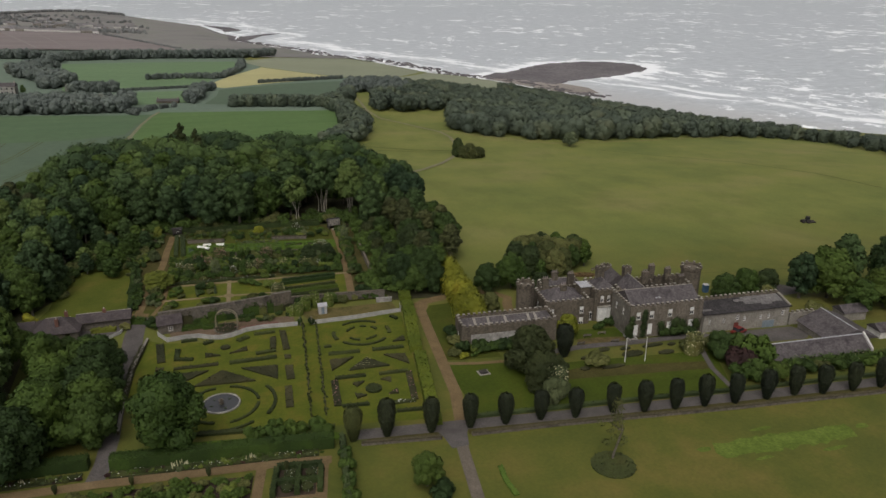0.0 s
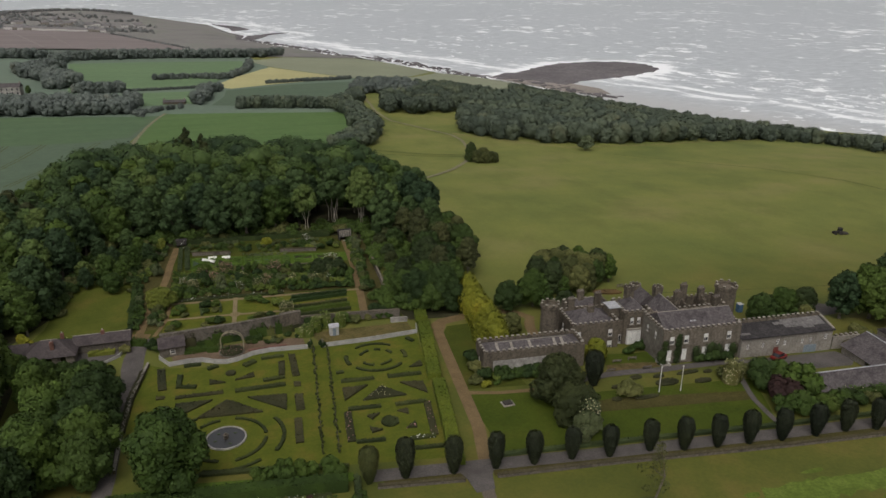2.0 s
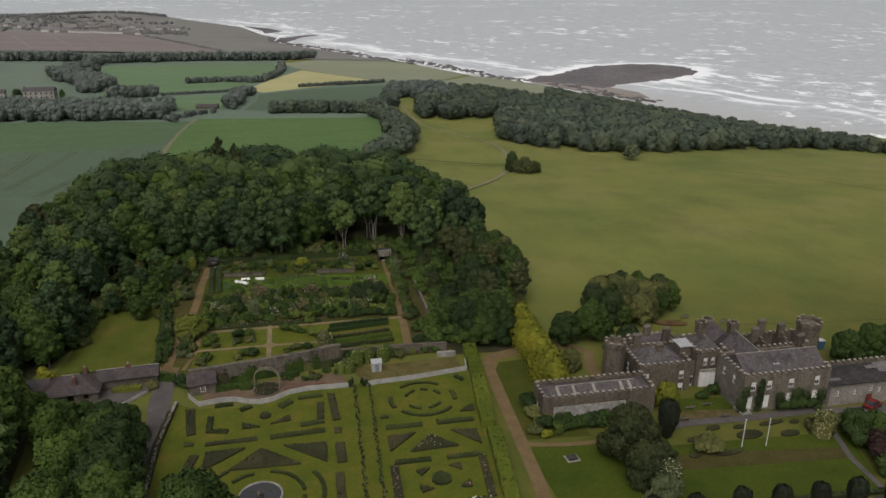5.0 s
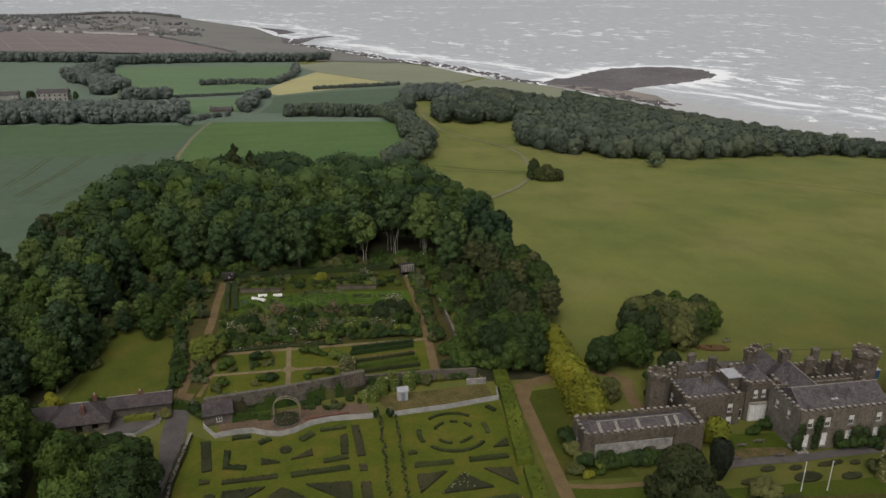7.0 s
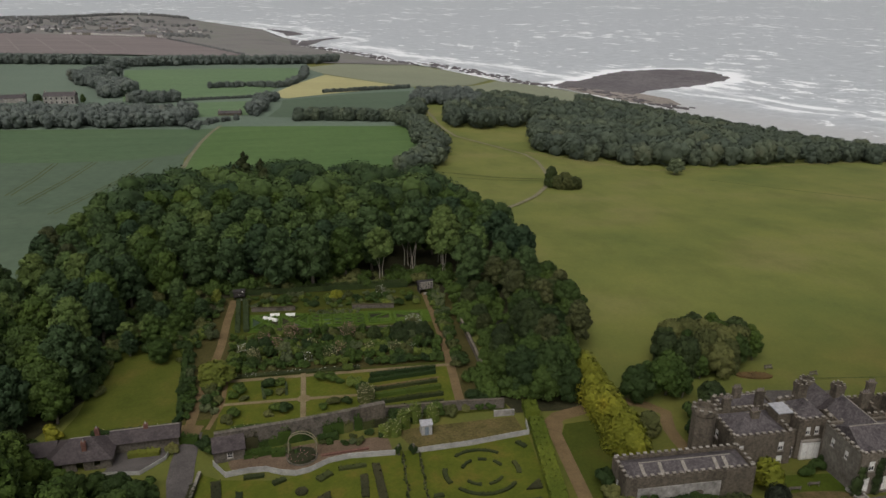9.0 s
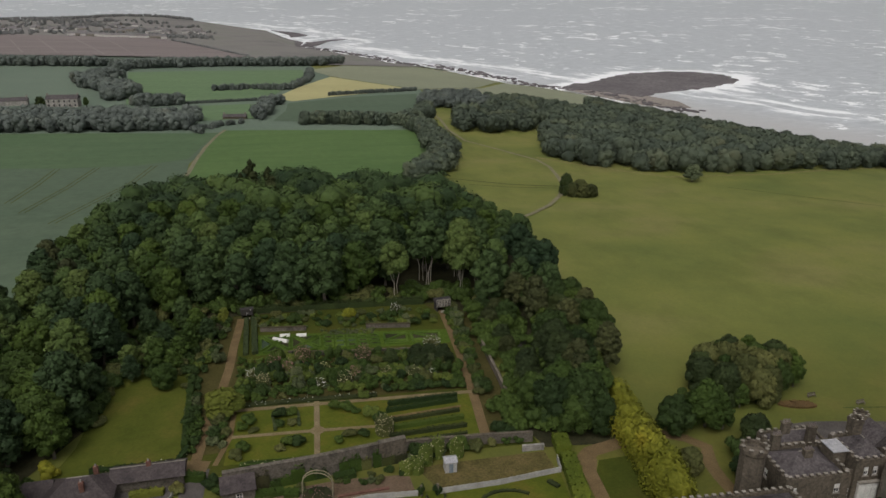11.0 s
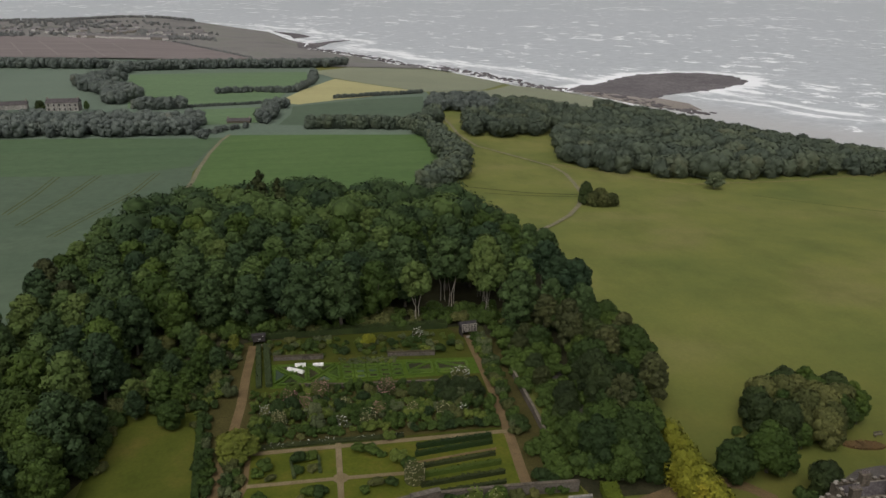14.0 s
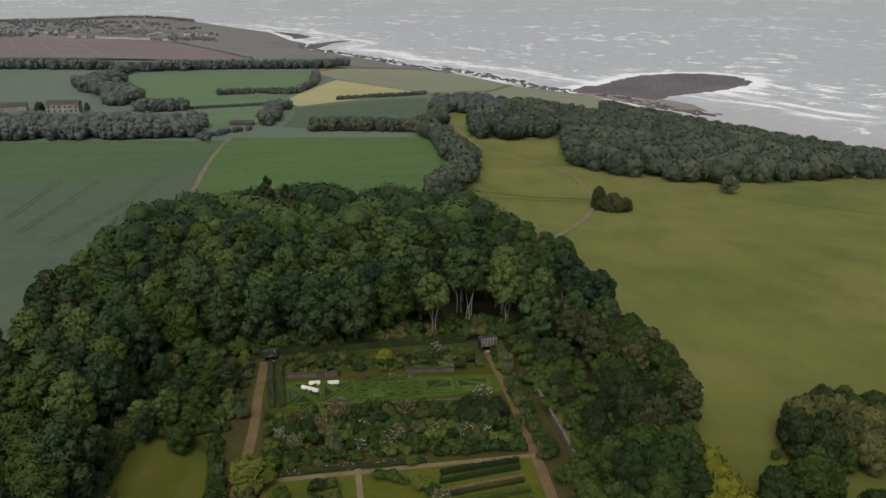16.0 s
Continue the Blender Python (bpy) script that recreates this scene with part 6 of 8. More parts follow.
for _x, _y in ((-11.1, 103.9), (0.2, 102.2), (11.9, 99.6), (-22, 105.6)):
    plant("yewolive", _x, _y, 0.28, _rf, "clipped columns beside the walk", label="small clipped yew column beside the walk")
sheet("bed", [(10.2, 101), (17.8, 99.6), (15.8, 91.4), (8.2, 92.8)], M["bed_soil"], 0.06, 2, "dark soil inside the square hedges", "bed")
for _a, _b in (((10.6, 100.2), (17.4, 98.8)), ((10.4, 99.6), (8.8, 93.4)), ((17.2, 98.2), (15.8, 92.2)), ((13.8, 99.2), (12.4, 92.8)), ((9.8, 96.4), (16.4, 95.0))):
    strip([_a, _b], 0.8, 1.0, M["leaf_dark"], "clipped dark hedge dividing the square bed", "hedge", "hedge", "hedges of the square bed", dense=24, size=0.17, rough=0.12)
for _a in ((12.1, 97.8), (15.4, 97.2), (11.2, 94.6), (14.2, 93.9)):
    leafy("flower_bed", arc(*_a, 0.9, 0, 320, 8), 0.7, M["bed_green"], "clump of flowers inside the square hedges", "flower bed", next(_seed), 26, 0.16, "flower clumps", (M["petal_white"], 2.0, 0.08), rough=0.6)
strip([(9, 89.5), (15, 88)], 2.2, 1.4, M["leaf_light"], "bright bushy bed beside the walk", "shrub", "shrub", dense=16, size=0.22)
sheet("bed", [(-20, 104.0), (-1, 101.2), (6.8, 99.8), (5.4, 93.5), (-22, 98)], M["bed_soil"], 0.06, 3, "dark planted ground below the walk", "bed")
thicket("shrubbery", [(x, y, _rf.uniform(0.35, 0.75), ("bushfresh", "bushlight", "bushlight", "busholive", "bush")[int(_rf.integers(5))]) for x, y in scatter([(-20, 103.4), (-1, 100.6), (6.0, 99.2), (5.0, 94), (-21, 98.5)], 1.25, _rf, 1200)], "bushy bright green planting below the gravel walk", "shrubbery", 62)
strip([(-9.9, 152), (-11.9, 142), (-13.0, 131)], 1.0, 0.8, M["heather"], "brown-green planting along the drive wall", "border", "border", dense=24, size=0.17, rough=0.5)
strip([(22.0, 104.4), (19.2, 88)], 0.9, 1.6, M["box_hedge"], "narrow clipped hedge of the flower garden", "hedge", "hedge", dense=16, size=0.2)
for _x, _y in ((8.4, 109.4), (11.6, 109.2), (15.0, 108.6), (19.0, 108.0)):
    plant("bushlight", _x, _y, _r.uniform(1.0, 1.35), _r, "shrubs by the tall hedge")
for _x, _y in ((21.4, 99.5), (21.0, 96.5), (20.4, 92.4), (19.8, 88.8)):
    plant("bushlight", _x, _y, _r.uniform(0.8, 1.1), _r, "shrubs by the narrow hedge")
plant("near", 31.6, 88.2, 0.44, _r, label="small pointed dark tree on the park lawn", tall=1.12)
plant("bush", 33.2, 85.0, 1.0, _r, label="low green shrub on the park lawn")
for _x, _y, _s, _k in ((112.5, 99.2, 1.1, "bush"), (116, 98.4, .9, "bush"), (119.5, 98.2, 1.0, "busholive"), (123, 97.6, .9, "bush"), (126.8, 97.2, 1.0, "bush"), (131, 96.8, .9, "bushlight"), (135, 96.2, 1.0, "bush"), (139, 96, 1.0, "bush"), (109, 107, 1.3, "bush")):
    plant(_k, _x, _y, _s, _r, "shrubs below the barns")

strip([(113, 100.8), (134, 98.0), (152, 95.8)], 1.6, 1.8, M["leaf"], "rough mixed hedge below the barns", "hedge", "hedge", dense=20, size=0.2, rough=0.5, specks=(M["petal_pale"], 0.5, 0.12))
# the row of yews
YEWS = ((29.5, 103.3), (37.0, 101.9), (43.8, 101.0), (50.1, 100.1), (56.6, 99.4), (62.8, 98.1), (70.0, 97.4), (75.7, 95.9), (81.6, 94.9), (87.4, 94.0), (93.5, 93.1), (100.2, 92.4), (106.4, 92.0), (112.2, 90.8), (118.7, 89.9), (125.2, 89.3), (131.5, 88.4))
for _i, (_x, _y) in enumerate(YEWS):
    plant("yew", _x, _y, _r.uniform(0.93, 1.02) * (1.1 if _i < 2 else 1.0), _r, "row of clipped yews", tall=_r.uniform(1.0, 1.1))
plant("yewolive", 23.8, 103.9, 1.08, _r)

# trees that stand alone
for _x, _y, _k, _s in ((-25, 119, "nearlight", 1.05), (-29, 112, "near", 1.0), (-18.5, 128, "near", .82), (-24, 132, "nearlight", .92), (-20, 141, "near", .72), (-28, 146, "nearlight", .74), (-27, 152, "near", .48), (-20.5, 149.5, "bushlight", 1.3), (-5.2, 112.6, "nearlight", 1.1), (-17.0, 129.5, "near", .88), (-17.2, 137.5, "near", .8), (-17.2, 122, "near", .86), (-17.4, 145, "near", .62), (-17.4, 117.5, "near", .75)):
    plant(_k, _x, _y, _s, _r, "trees beside the service drive")
for _x, _y, _k, _s, _t in ((62.6, 116.0, "bronze", .86, .98), (61.8, 109.0, "bronze", .66, .98), (66.5, 112.5, "bronze", .42, .9), (123.6, 133.4, "near", .62, 1.05), (130.6, 134.4, "nearlight", .64, 1.05), (137, 133.5, "holm", .42, .9), (145, 131, "oak", .85, .95), (152, 129, "near", 1.1, 1), (161, 133, "oak", 1.05, .95), (151, 118.6, "light", .8, .8), (170, 127, "near", 1.15, 1), (161, 120, "near", .95, .9), (178, 132, "oak", 1.1, 1), (141, 138, "holmdark", .7, .9), (140, 120.5, "busholive", 1.5, 1)):
    plant(_k, _x, _y, _s, _r, "trees about the great house", tall=_t)
for _x, _y, _s in ((62.6, 104.8, 1.6), (60.4, 103.4, 1.3), (63.6, 107.6, 1.2)):
    plant("bushpale", _x, _y, _s, _r, label="pale flowering shrub beside the drive", tall=1.3)
leafy("flowering_shrub", arc(63.4, 106.2, 1.9, 0, 320, 8), 4.4, M["leaf_pale"], "tall shrub covered in cream blossom by the drive", "shrub", next(_seed), 30, 0.2, "flowering shrubs", (M["petal_pale"], 20, 0.14), rough=0.3)
for _x, _y, _h in ((98.6, 112.6, 3.4), (100.4, 113.6, 2.8)):
    leafy("flowering_shrub", arc(_x, _y, 1.6, 0, 320, 8), _h, M["leaf_olive"], "tall shrub covered in cream blossom before the house", "shrub", next(_seed), 28, 0.2, "flowering shrubs", (M["petal_pale"], 12, 0.13), rough=0.4)
for _x, _y, _s, _k in ((101.0, 100.2, 1.4, "bushlight"), (103.0, 103.4, 1.8, "bushred"), (104.8, 105.6, 1.6, "bushred"), (105.0, 111.6, 1.5, "bush"), (104.3, 108.8, 0.8, "bush"), (102, 103.5, 0.9, "bush"), (100, 99.8, 0.8, "bush"), (106.7, 112.4, 0.8, "bush"), (104.6, 99.4, 1.5, "bush"), (102.6, 108.8, 1.3, "bush"), (108.6, 111, 1.5, "bush"), (98.8, 114.6, 1.0, "busholive"), (108.2, 104.6, 2.4, "bushlight"), (108.6, 98.2, 1.2, "bush"), (104, 113.5, 1.0, "busholive"), (111, 105, 1.2, "bush"), (113, 110, 1.0, "bush"), (76.5, 114.2, 1.3, "busholive"), (101, 121.2, .9, "bush"), (104, 120.9, .8, "bush"), (98, 121.6, .7, "bush"), (92.6, 129.2, .8, "bushlight"), (53.5, 129.5, 1.0, "busholive"), (56, 127.4, .9, "bush"), (58.5, 127.6, .8, "bushlight"), (61, 127.4, .8, "bush"), (63.5, 126.6, .9, "bush"), (52.6, 132.5, .9, "busholive"), (53.0, 135.5, 1.0, "bush"), (86.6, 129.8, .8, "bushlight"), (89.4, 130.6, .7, "bush"), (91.4, 131.2, .7, "bush")):
    plant(_k, _x, _y, _s, _r, "shrubs about the great house")
plant("yew", 72.2, 119.8, 1.3, _r, label="dark upright yew on the house lawn", tall=0.95)
plant("bushgold", 77.6, 128.8, 1.75, _r, label="golden-leaved small tree against the house wall", tall=1.2)
# holm oaks on the edge of the meadow
_holm = scatter([(84, 169), (87.5, 164), (93, 162.5), (99, 164), (105, 168), (108, 171), (105, 177), (98, 180), (90, 178), (85, 174)], 3.0, np.random.default_rng(61), 900)
for _x, _y in _holm:
    _k = "holmdark" if _x < 86 else ("near", "holm", "light", "holm", "holmdark", "holm")[int(_x * 3.7 + _y * 1.9) % 6]
    plant(_k, _x, _y, {"light": 0.42, "near": 0.52}.get(_k, 0.73) * _r.uniform(0.88, 1.12), _r, "holm oaks by the meadow", tall=1.15)
for _x, _y, _k, _s in ((88.5, 163, "light", 0.36), (93, 163, "light", 0.32), (78, 158.6, "nearlight", 0.74), (71, 158, "near", 0.6), (80.6, 157, "light", 0.42), (67.4, 147, "holm", 0.5), (82.4, 150.4, "neardark", 0.55), (77.8, 148.5, "bush", 1.3), (75, 144.5, "bush", 1), (80, 169.6, "bush", 0.56), (86, 149, "bush", 1.1)):
    plant(_k, _x, _y, _s, _r, "holm oaks by the meadow")
# golden hedge
_rg = np.random.default_rng(12)
_lob = []
for _x, _y in line_points([(63.6, 167.5), (62.9, 160), (61.8, 150), (60.4, 139.5)], 1.3):
    for _dz, _rr in ((1.2, 3.1), (3.2, 2.8), (5.0, 1.9)):
        _lob.append((_x + _rg.normal() * 0.5, _y + _rg.normal() * 0.4, H(_x, _y) + _dz + _rg.uniform(-0.3, 0.5), _rr * _rg.uniform(0.8, 1.1), 1.0))
tagged(new("hedge", crown_mesh("hedge", _rg, _lob, 24000, 0.19, M["leaf_gold"], flat=0.6, tuft=2)), "tall billowing golden-yellow cypress hedge", "hedge")

# ---- walls, fence, fountain and small buildings of the gardens ----
def run_wall(name, pts, height, thick, mat, label, coping=None, step=2.4, ref=None):
    """A free-standing wall that follows the land in short lengths."""
    ob = empty(name, Matrix.Identity(4), label, "wall", kind="structure")
    pp = line_points(pts, step)
    bm, bc = bmesh.new(), bmesh.new()
    for (x0, y0), (x1, y1) in zip(pp[:-1], pp[1:]):
        d = Vector((x1 - x0, y1 - y0)).normalized()
        n = Vector((-d.y, d.x))
        for b, t, lo, hi in ((bm, thick, -0.4, height), (bc, thick + 0.12, height, height + 0.12)):
            vs = []
            for lift in (lo, hi):
                for (x, y), s in (((x0, y0), -1), ((x1, y1), -1), ((x1, y1), 1), ((x0, y0), 1)):
                    vs.append(b.verts.new((x + n.x * s * t / 2, y + n.y * s * t / 2, H(x, y) + lift)))
            for f in ((3, 2, 1, 0), (4, 5, 6, 7), (0, 1, 5, 4), (1, 2, 6, 5), (2, 3, 7, 6), (3, 0, 4, 7)):
                b.faces.new([vs[i] for i in f])
    part("wall", bm, mat, ob)
    if coping:
        part("coping", bc, coping, ob)
    else:
        bc.free()
    return ob


def boarded_fence(pts, height, label):
    """White boarded fence: posts and panels."""
    fence = empty("fence", Matrix.Identity(4), label, "fence")
    pp = line_points(pts, 1.1)
    bm = bmesh.new()
    prof = [(0.5, 0.03), (-0.5, 0.03)]
    for i in range(5):
        a = -0.5 + i * 0.2
        prof += [(a, -0.02), (a + 0.015, -0.05), (a + 0.185, -0.05), (a + 0.2, -0.02)]
    lo, hi = [bm.verts.new((x, y, 0.0)) for x, y in prof], [bm.verts.new((x, y, 1.0)) for x, y in prof]
    bm.faces.new(hi)
    bm.faces.new(lo[::-1])
    for i in range(len(prof)):
        k = (i + 1) % len(prof)
        bm.faces.new((lo[i], lo[k], hi[k], hi[i]))
    bmesh.ops.remove_doubles(bm, verts=bm.verts, dist=0.0005)
    bmesh.ops.recalc_face_normals(bm, faces=bm.faces)
    me = bpy.data.meshes.new("panel")
    bm.to_mesh(me)
    bm.free()
    me.materials.append(M["fence_white"])
    bm = bmesh.new()
    add_box(bm, -0.07, 0.07, -0.07, 0.07, -0.3, 1.08)
    pm = bpy.data.meshes.new("post")
    bm.to_mesh(pm)
    bm.free()
    pm.materials.append(M["fence_white"])
    for (x0, y0), (x1, y1) in zip(pp[:-1], pp[1:]):
        ln = math.hypot(x1 - x0, y1 - y0)
        z0, z1 = H(x0, y0), H(x1, y1)
        ob = new("panel", me)
        ob.parent = fence
        ob.matrix_basis = Matrix.LocRotScale(((x0 + x1) / 2, (y0 + y1) / 2, (z0 + z1) / 2 + 0.03), Euler((0, 0, math.atan2(y1 - y0, x1 - x0))), (ln * 0.97, 1, height))
        po = new("post", pm)
        po.parent = fence
        po.matrix_basis = Matrix.LocRotScale((x0, y0, z0), None, (1, 1, height))
    return fence


boarded_fence([(-6.9, 157.2), (-5.0, 153.5), (-1.4, 153.7), (1.4, 153.3), (3.7, 151.7), (6, 150.8), (8.2, 151.1), (11.5, 152.7), (15, 153.0), (22.6, 151.9)], 1.05, "white boarded fence along the rose garden")
boarded_fence([(26.0, 151.5), (35.5, 151.2), (46.6, 151.9), (47.4, 155.4)], 1.05, "white boarded fence along the rose garden")
for _x, _y in ((23.1, 151.8), (25.6, 151.5)):
    bm = bmesh.new()
    add_box(bm, -0.2, 0.2, -0.2, 0.2, -0.3, 2.0, 0.02)
    ob = mesh_object("gate_pier", bm, M["bark"])
    ob.location = (_x, _y, H(_x, _y))
    tagged(ob, "rustic rose-clad gate pier in the white fence", "pier", "gate piers")
    plant("bush", _x, _y + 0.1, 0.35, _r, "roses on the gate piers", label="climbing rose on a gate pier", tall=2.0)
run_wall("wall_drive", [(-9.0, 155.3), (-9.9, 151), (-11.8, 141.8), (-13.0, 130), (-13.6, 119.3)], 0.7, 0.4, M["moss_stone"], "low stone wall beside the service drive", M["stone_pale"])
run_wall("wall_park", [(24.7, 102.1), (38.0, 99.4)], 0.55, 0.55, M["stone_old"], "low brown stone wall along the park", M["moss_stone"])
run_wall("wall_park", [(43.2, 98.7), (60, 96.4), (92.1, 91.3), (125, 87.2), (180, 80.5), (240, 74)], 0.55, 0.55, M["stone_old"], "low brown stone wall along the park", M["moss_stone"])

# fountain
FZ = H(FX, FY)
fountain = empty("fountain", Matrix.Translation((FX, 123.4, FZ)), "round fountain pool with a white stone rim", "fountain")


def lathe(profile, sides=40):
    bm = bmesh.new()
    rings = [[bm.verts.new((r * math.cos(i * math.tau / sides), r * math.sin(i * math.tau / sides), z)) for i in range(sides)] for r, z in profile]
    for a, b in zip(rings[:-1], rings[1:]):
        for i in range(sides):
            bm.faces.new((a[i], a[(i + 1) % sides], b[(i + 1) % sides], b[i]))
    return bm, rings


bm, _rings = lathe([(3.4, -0.2), (3.4, 0.36), (3.36, 0.4), (3.16, 0.4), (3.12, 0.36), (3.12, -0.2)], 56)
part("rim", bm, M["render"], fountain)
bm = bmesh.new()
bmesh.ops.create_circle(bm, cap_ends=True, segments=48, radius=3.14, matrix=Matrix.Translation((0, 0, 0.22)))
M["pool"], _n, _l, _b = material("dark_still_water", 0.15, 0.5)
_b.inputs["Base Color"].default_value = (0.035, 0.036, 0.036, 1)
part("pool", bm, M["pool"], fountain)
bm, _rings = lathe([(0.45, 0.1), (0.45, 0.35), (0.18, 0.45), (0.14, 0.7), (0.5, 0.8), (0.52, 0.9), (0.15, 0.86), (0.08, 1.1), (0.2, 1.2), (0.04, 1.3)], 16)
part("centrepiece", bm, M["stone"], fountain)
for _a in (0.6, 2.2, 3.4, 5.0):
    bm = bmesh.new()
    bmesh.ops.create_icosphere(bm, subdivisions=2, radius=0.2, matrix=Matrix.Translation((math.cos(_a) * 1.9, math.sin(_a) * 1.9, 0.26)) @ Matrix.Diagonal((1.6, 1, 0.4, 1)))
    part("lily_pad", bm, M["leaf_dark"], fountain)

# potting shed
_x, _y = 29.2, 157.0
shed = empty("shed", Matrix.Translation((_x, _y, H(_x, _y))) @ Matrix.Rotation(radians(-3), 4, "Z"), "small white wooden garden shed with a grey roof", "shed")
bm = bmesh.new()
add_box(bm, -0.95, 0.95, -0.9, 0.9, -0.2, 2.1)
part("wall", bm, M["fence_white"], shed)
bm, _rr = hip_roof(-1.1, 1.1, -1.05, 1.05, 2.1, 0.5, "x", gable=True)
part("roof", bm, M["lead"], shed)
bm = bmesh.new()
add_box(bm, -0.35, 0.35, -0.93, -0.902, 0.0, 1.8)
part("door", bm, M["blue_door"], shed)

# arch over the garden entrance
_x, _y = 7.6, 156.2
arch = empty("garden_arch", Matrix.Translation((_x, _y, H(_x, _y))) @ Matrix.Rotation(radians(-14), 4, "Z"), "large pale rustic wooden arch over the garden entrance", "arch")
M["iron"] = surface("pale_rustic_wood", (0.17, 0.145, 0.095), (0.27, 0.235, 0.16), 2.0, 9.0, rough=0.7)
for _off in (-0.35, 0.35):
    bm = bmesh.new()
    _pts = [(-2.3, _off, -0.2), (-2.35, _off, 2.4)] + [(-2.35 * math.cos(a), _off, 2.4 + 2.1 * math.sin(a)) for a in np.linspace(0.15, math.pi - 0.15, 15)] + [(2.35, _off, 2.4), (2.3, _off, -0.2)]
    for a, b in zip(_pts[:-1], _pts[1:]):
        limb(bm, a, b, 0.075, 0.075, 6)
    part("hoop", bm, M["iron"], arch)
for a in np.linspace(0.1, math.pi - 0.1, 11):
    bm = bmesh.new()
    c = (-2.35 * math.cos(a), 2.4 + 2.1 * math.sin(a))
    limb(bm, (c[0], -0.35, c[1]), (c[0], 0.35, c[1]), 0.03, 0.03, 5)
    part("rung", bm, M["iron"], arch)
M["terrace_earth"] = surface("red_brown_earth", (0.088, 0.06, 0.038), (0.135, 0.097, 0.064), 0.4, 4.0)
# raised round bed beneath the arch
bm, _rings = lathe([(2.6, -0.2), (2.6, 0.35), (2.4, 0.35), (2.4, 0.0)], 24)
bedring = mesh_object("bed_kerb", bm, M["stone_old"])
bedring.location = (7.4, 155.6, H(7.4, 155.6))
tagged(bedring, "round stone kerb of a raised bed under the arch", "kerb")
leafy("flower_bed", arc(7.4, 155.6, 2.35, 0, 330, 11), 0.5, M["heather"], "raised bed of mixed flowers under the arch", "flower bed", 77, 20, 0.16, "", (M["petal_pink"], 1.5, 0.1))
sheet("terrace", [(-4.6, 157.4), (-4.0, 154.4), (2, 154.3), (6, 151.8), (11, 153.6), (22.4, 152.7), (22.4, 157.5), (12, 159), (-3, 159)], M["terrace_earth"], 0.09, 3, "reddish gravel terrace behind the white fence", "terrace")
sheet("lawn", [(26, 152.4), (46.2, 152.8), (46.2, 158), (24, 159)], M["grass_dry"], 0.08, 3, "rough grass strip behind the white fence", "lawn")

# the old garden wall with its bothy
run_wall("wall_garden", [(-6.5, 160.6), (8, 160.9), (22.6, 162.0)], 4.0, 0.7, M["stone_old"], "tall rubble stone garden wall", M["stone_old"])
run_wall("wall_garden", [(23.0, 164.2), (36, 162.8), (45.4, 161.4)], 1.9, 0.5, M["stone_old"], "mossy stone garden wall behind shrubs", M["stone"])
run_wall("wall_garden", [(42.6, 159.0), (46.4, 158.6)], 1.2, 0.4, M["render"], "short pale rendered wall by the hedge")
run_wall("wall_garden", [(45.6, 172.6), (47.0, 184.5), (47.5, 190), (48.6, 200)], 1.5, 0.4, M["stone_light"], "pale stone side wall of the walled garden", M["stone_light"])
strip([(-3, 230.4), (20, 228.4), (42, 226.4)], 1.4, 1.6, M["leaf_dark"], "dark hedge closing the walled garden", "hedge", "hedge", dense=16, size=0.22)
M["brick_red"] = surface("dull_red_brick", (0.11, 0.055, 0.042), (0.16, 0.085, 0.065), 1.0, 5.0)
bothy = empty("bothy", Matrix.Translation((-4.2, 159.2, H(-4.2, 159.2))) @ Matrix.Rotation(radians(1.5), 4, "Z") @ Matrix.Diagonal((1, 1, 0.84, 1)), "small stone bothy with a slate lean-to roof and white window", "bothy")
bm = bmesh.new()
pierced(bm, (-2.6, -1.4), (2.4, -1.4), 0.4, -0.4, 2.5, [(2.1, 3.1, 0.7, 2.0)])
part("wall", bm, M["stone_old"], bothy)
for _x in (-2.6, 2.0):
    bm = bmesh.new()
    add_box(bm, _x, _x + 0.4, -1.0, 1.0, -0.4, 2.5)
    part("wall", bm, M["stone_old"], bothy)
sash(bothy, Vector((-2.6, -1.4)), Vector((1, 0)), 2.1, 3.1, 0.7, 2.0)
bm = bmesh.new()
vs = add_box(bm, -2.8, 2.6, -1.7, 1.15, 2.5, 2.62)
for v in vs:
    v.co.z += (v.co.y + 1.7) * 0.55
part("roof", bm, M["slate_warm"], bothy)
run_wall("wall_garden", [(18.2, 161.2), (22.8, 161.6)], 4.5, 0.9, M["stone"], "higher patched end of the garden wall", M["stone_old"])
for _pts, _l in (([(-2.0, 158.2), (2.5, 158.4)], "leaf_light"), ([(2.6, 157.6), (4.8, 157.2)], "leaf_light"), ([(10.6, 159.4), (14, 159.8)], "leaf")):
    strip(_pts, 1.5, 0.9, M[_l], "bushy border at the foot of the garden wall", name="flower_bed", dense=18, size=0.18)
strip([(10.5, 154.9), (18.6, 154.8)], 0.5, 0.4, M["brick_red"], "low reddish brick planter edging the terrace", "planter", "planter", dense=2)

# cottage beside the service drive
cottage = empty("cottage", Matrix.Translation((-27.0, 165.6, H(-27.0, 165.6) - 0.15)) @ Matrix.Rotation(radians(-3), 4, "Z"), "low slate-roofed garden cottage with a long range", "cottage")
bm = bmesh.new()
pierced(bm, (-5.4, -4.0), (4.2, -4.0), 0.4, -0.4, 2.2, [(1.2, 2.2, 0.8, 1.9), (4.3, 5.4, -0.4, 1.9), (7.0, 8.0, 0.8, 1.9)])
add_box(bm, -5.4, -5.0, -3.6, 2.4, -0.4, 2.2)
add_box(bm, 3.8, 4.2, -3.6, 2.4, -0.4, 2.2)
part("wall", bm, M["stone_old"], cottage)
bm, _rr = hip_roof(-5.9, 4.7, -4.5, 2.9, 2.15, 2.4, "x")
part("roof", bm, M["slate_warm"], cottage)
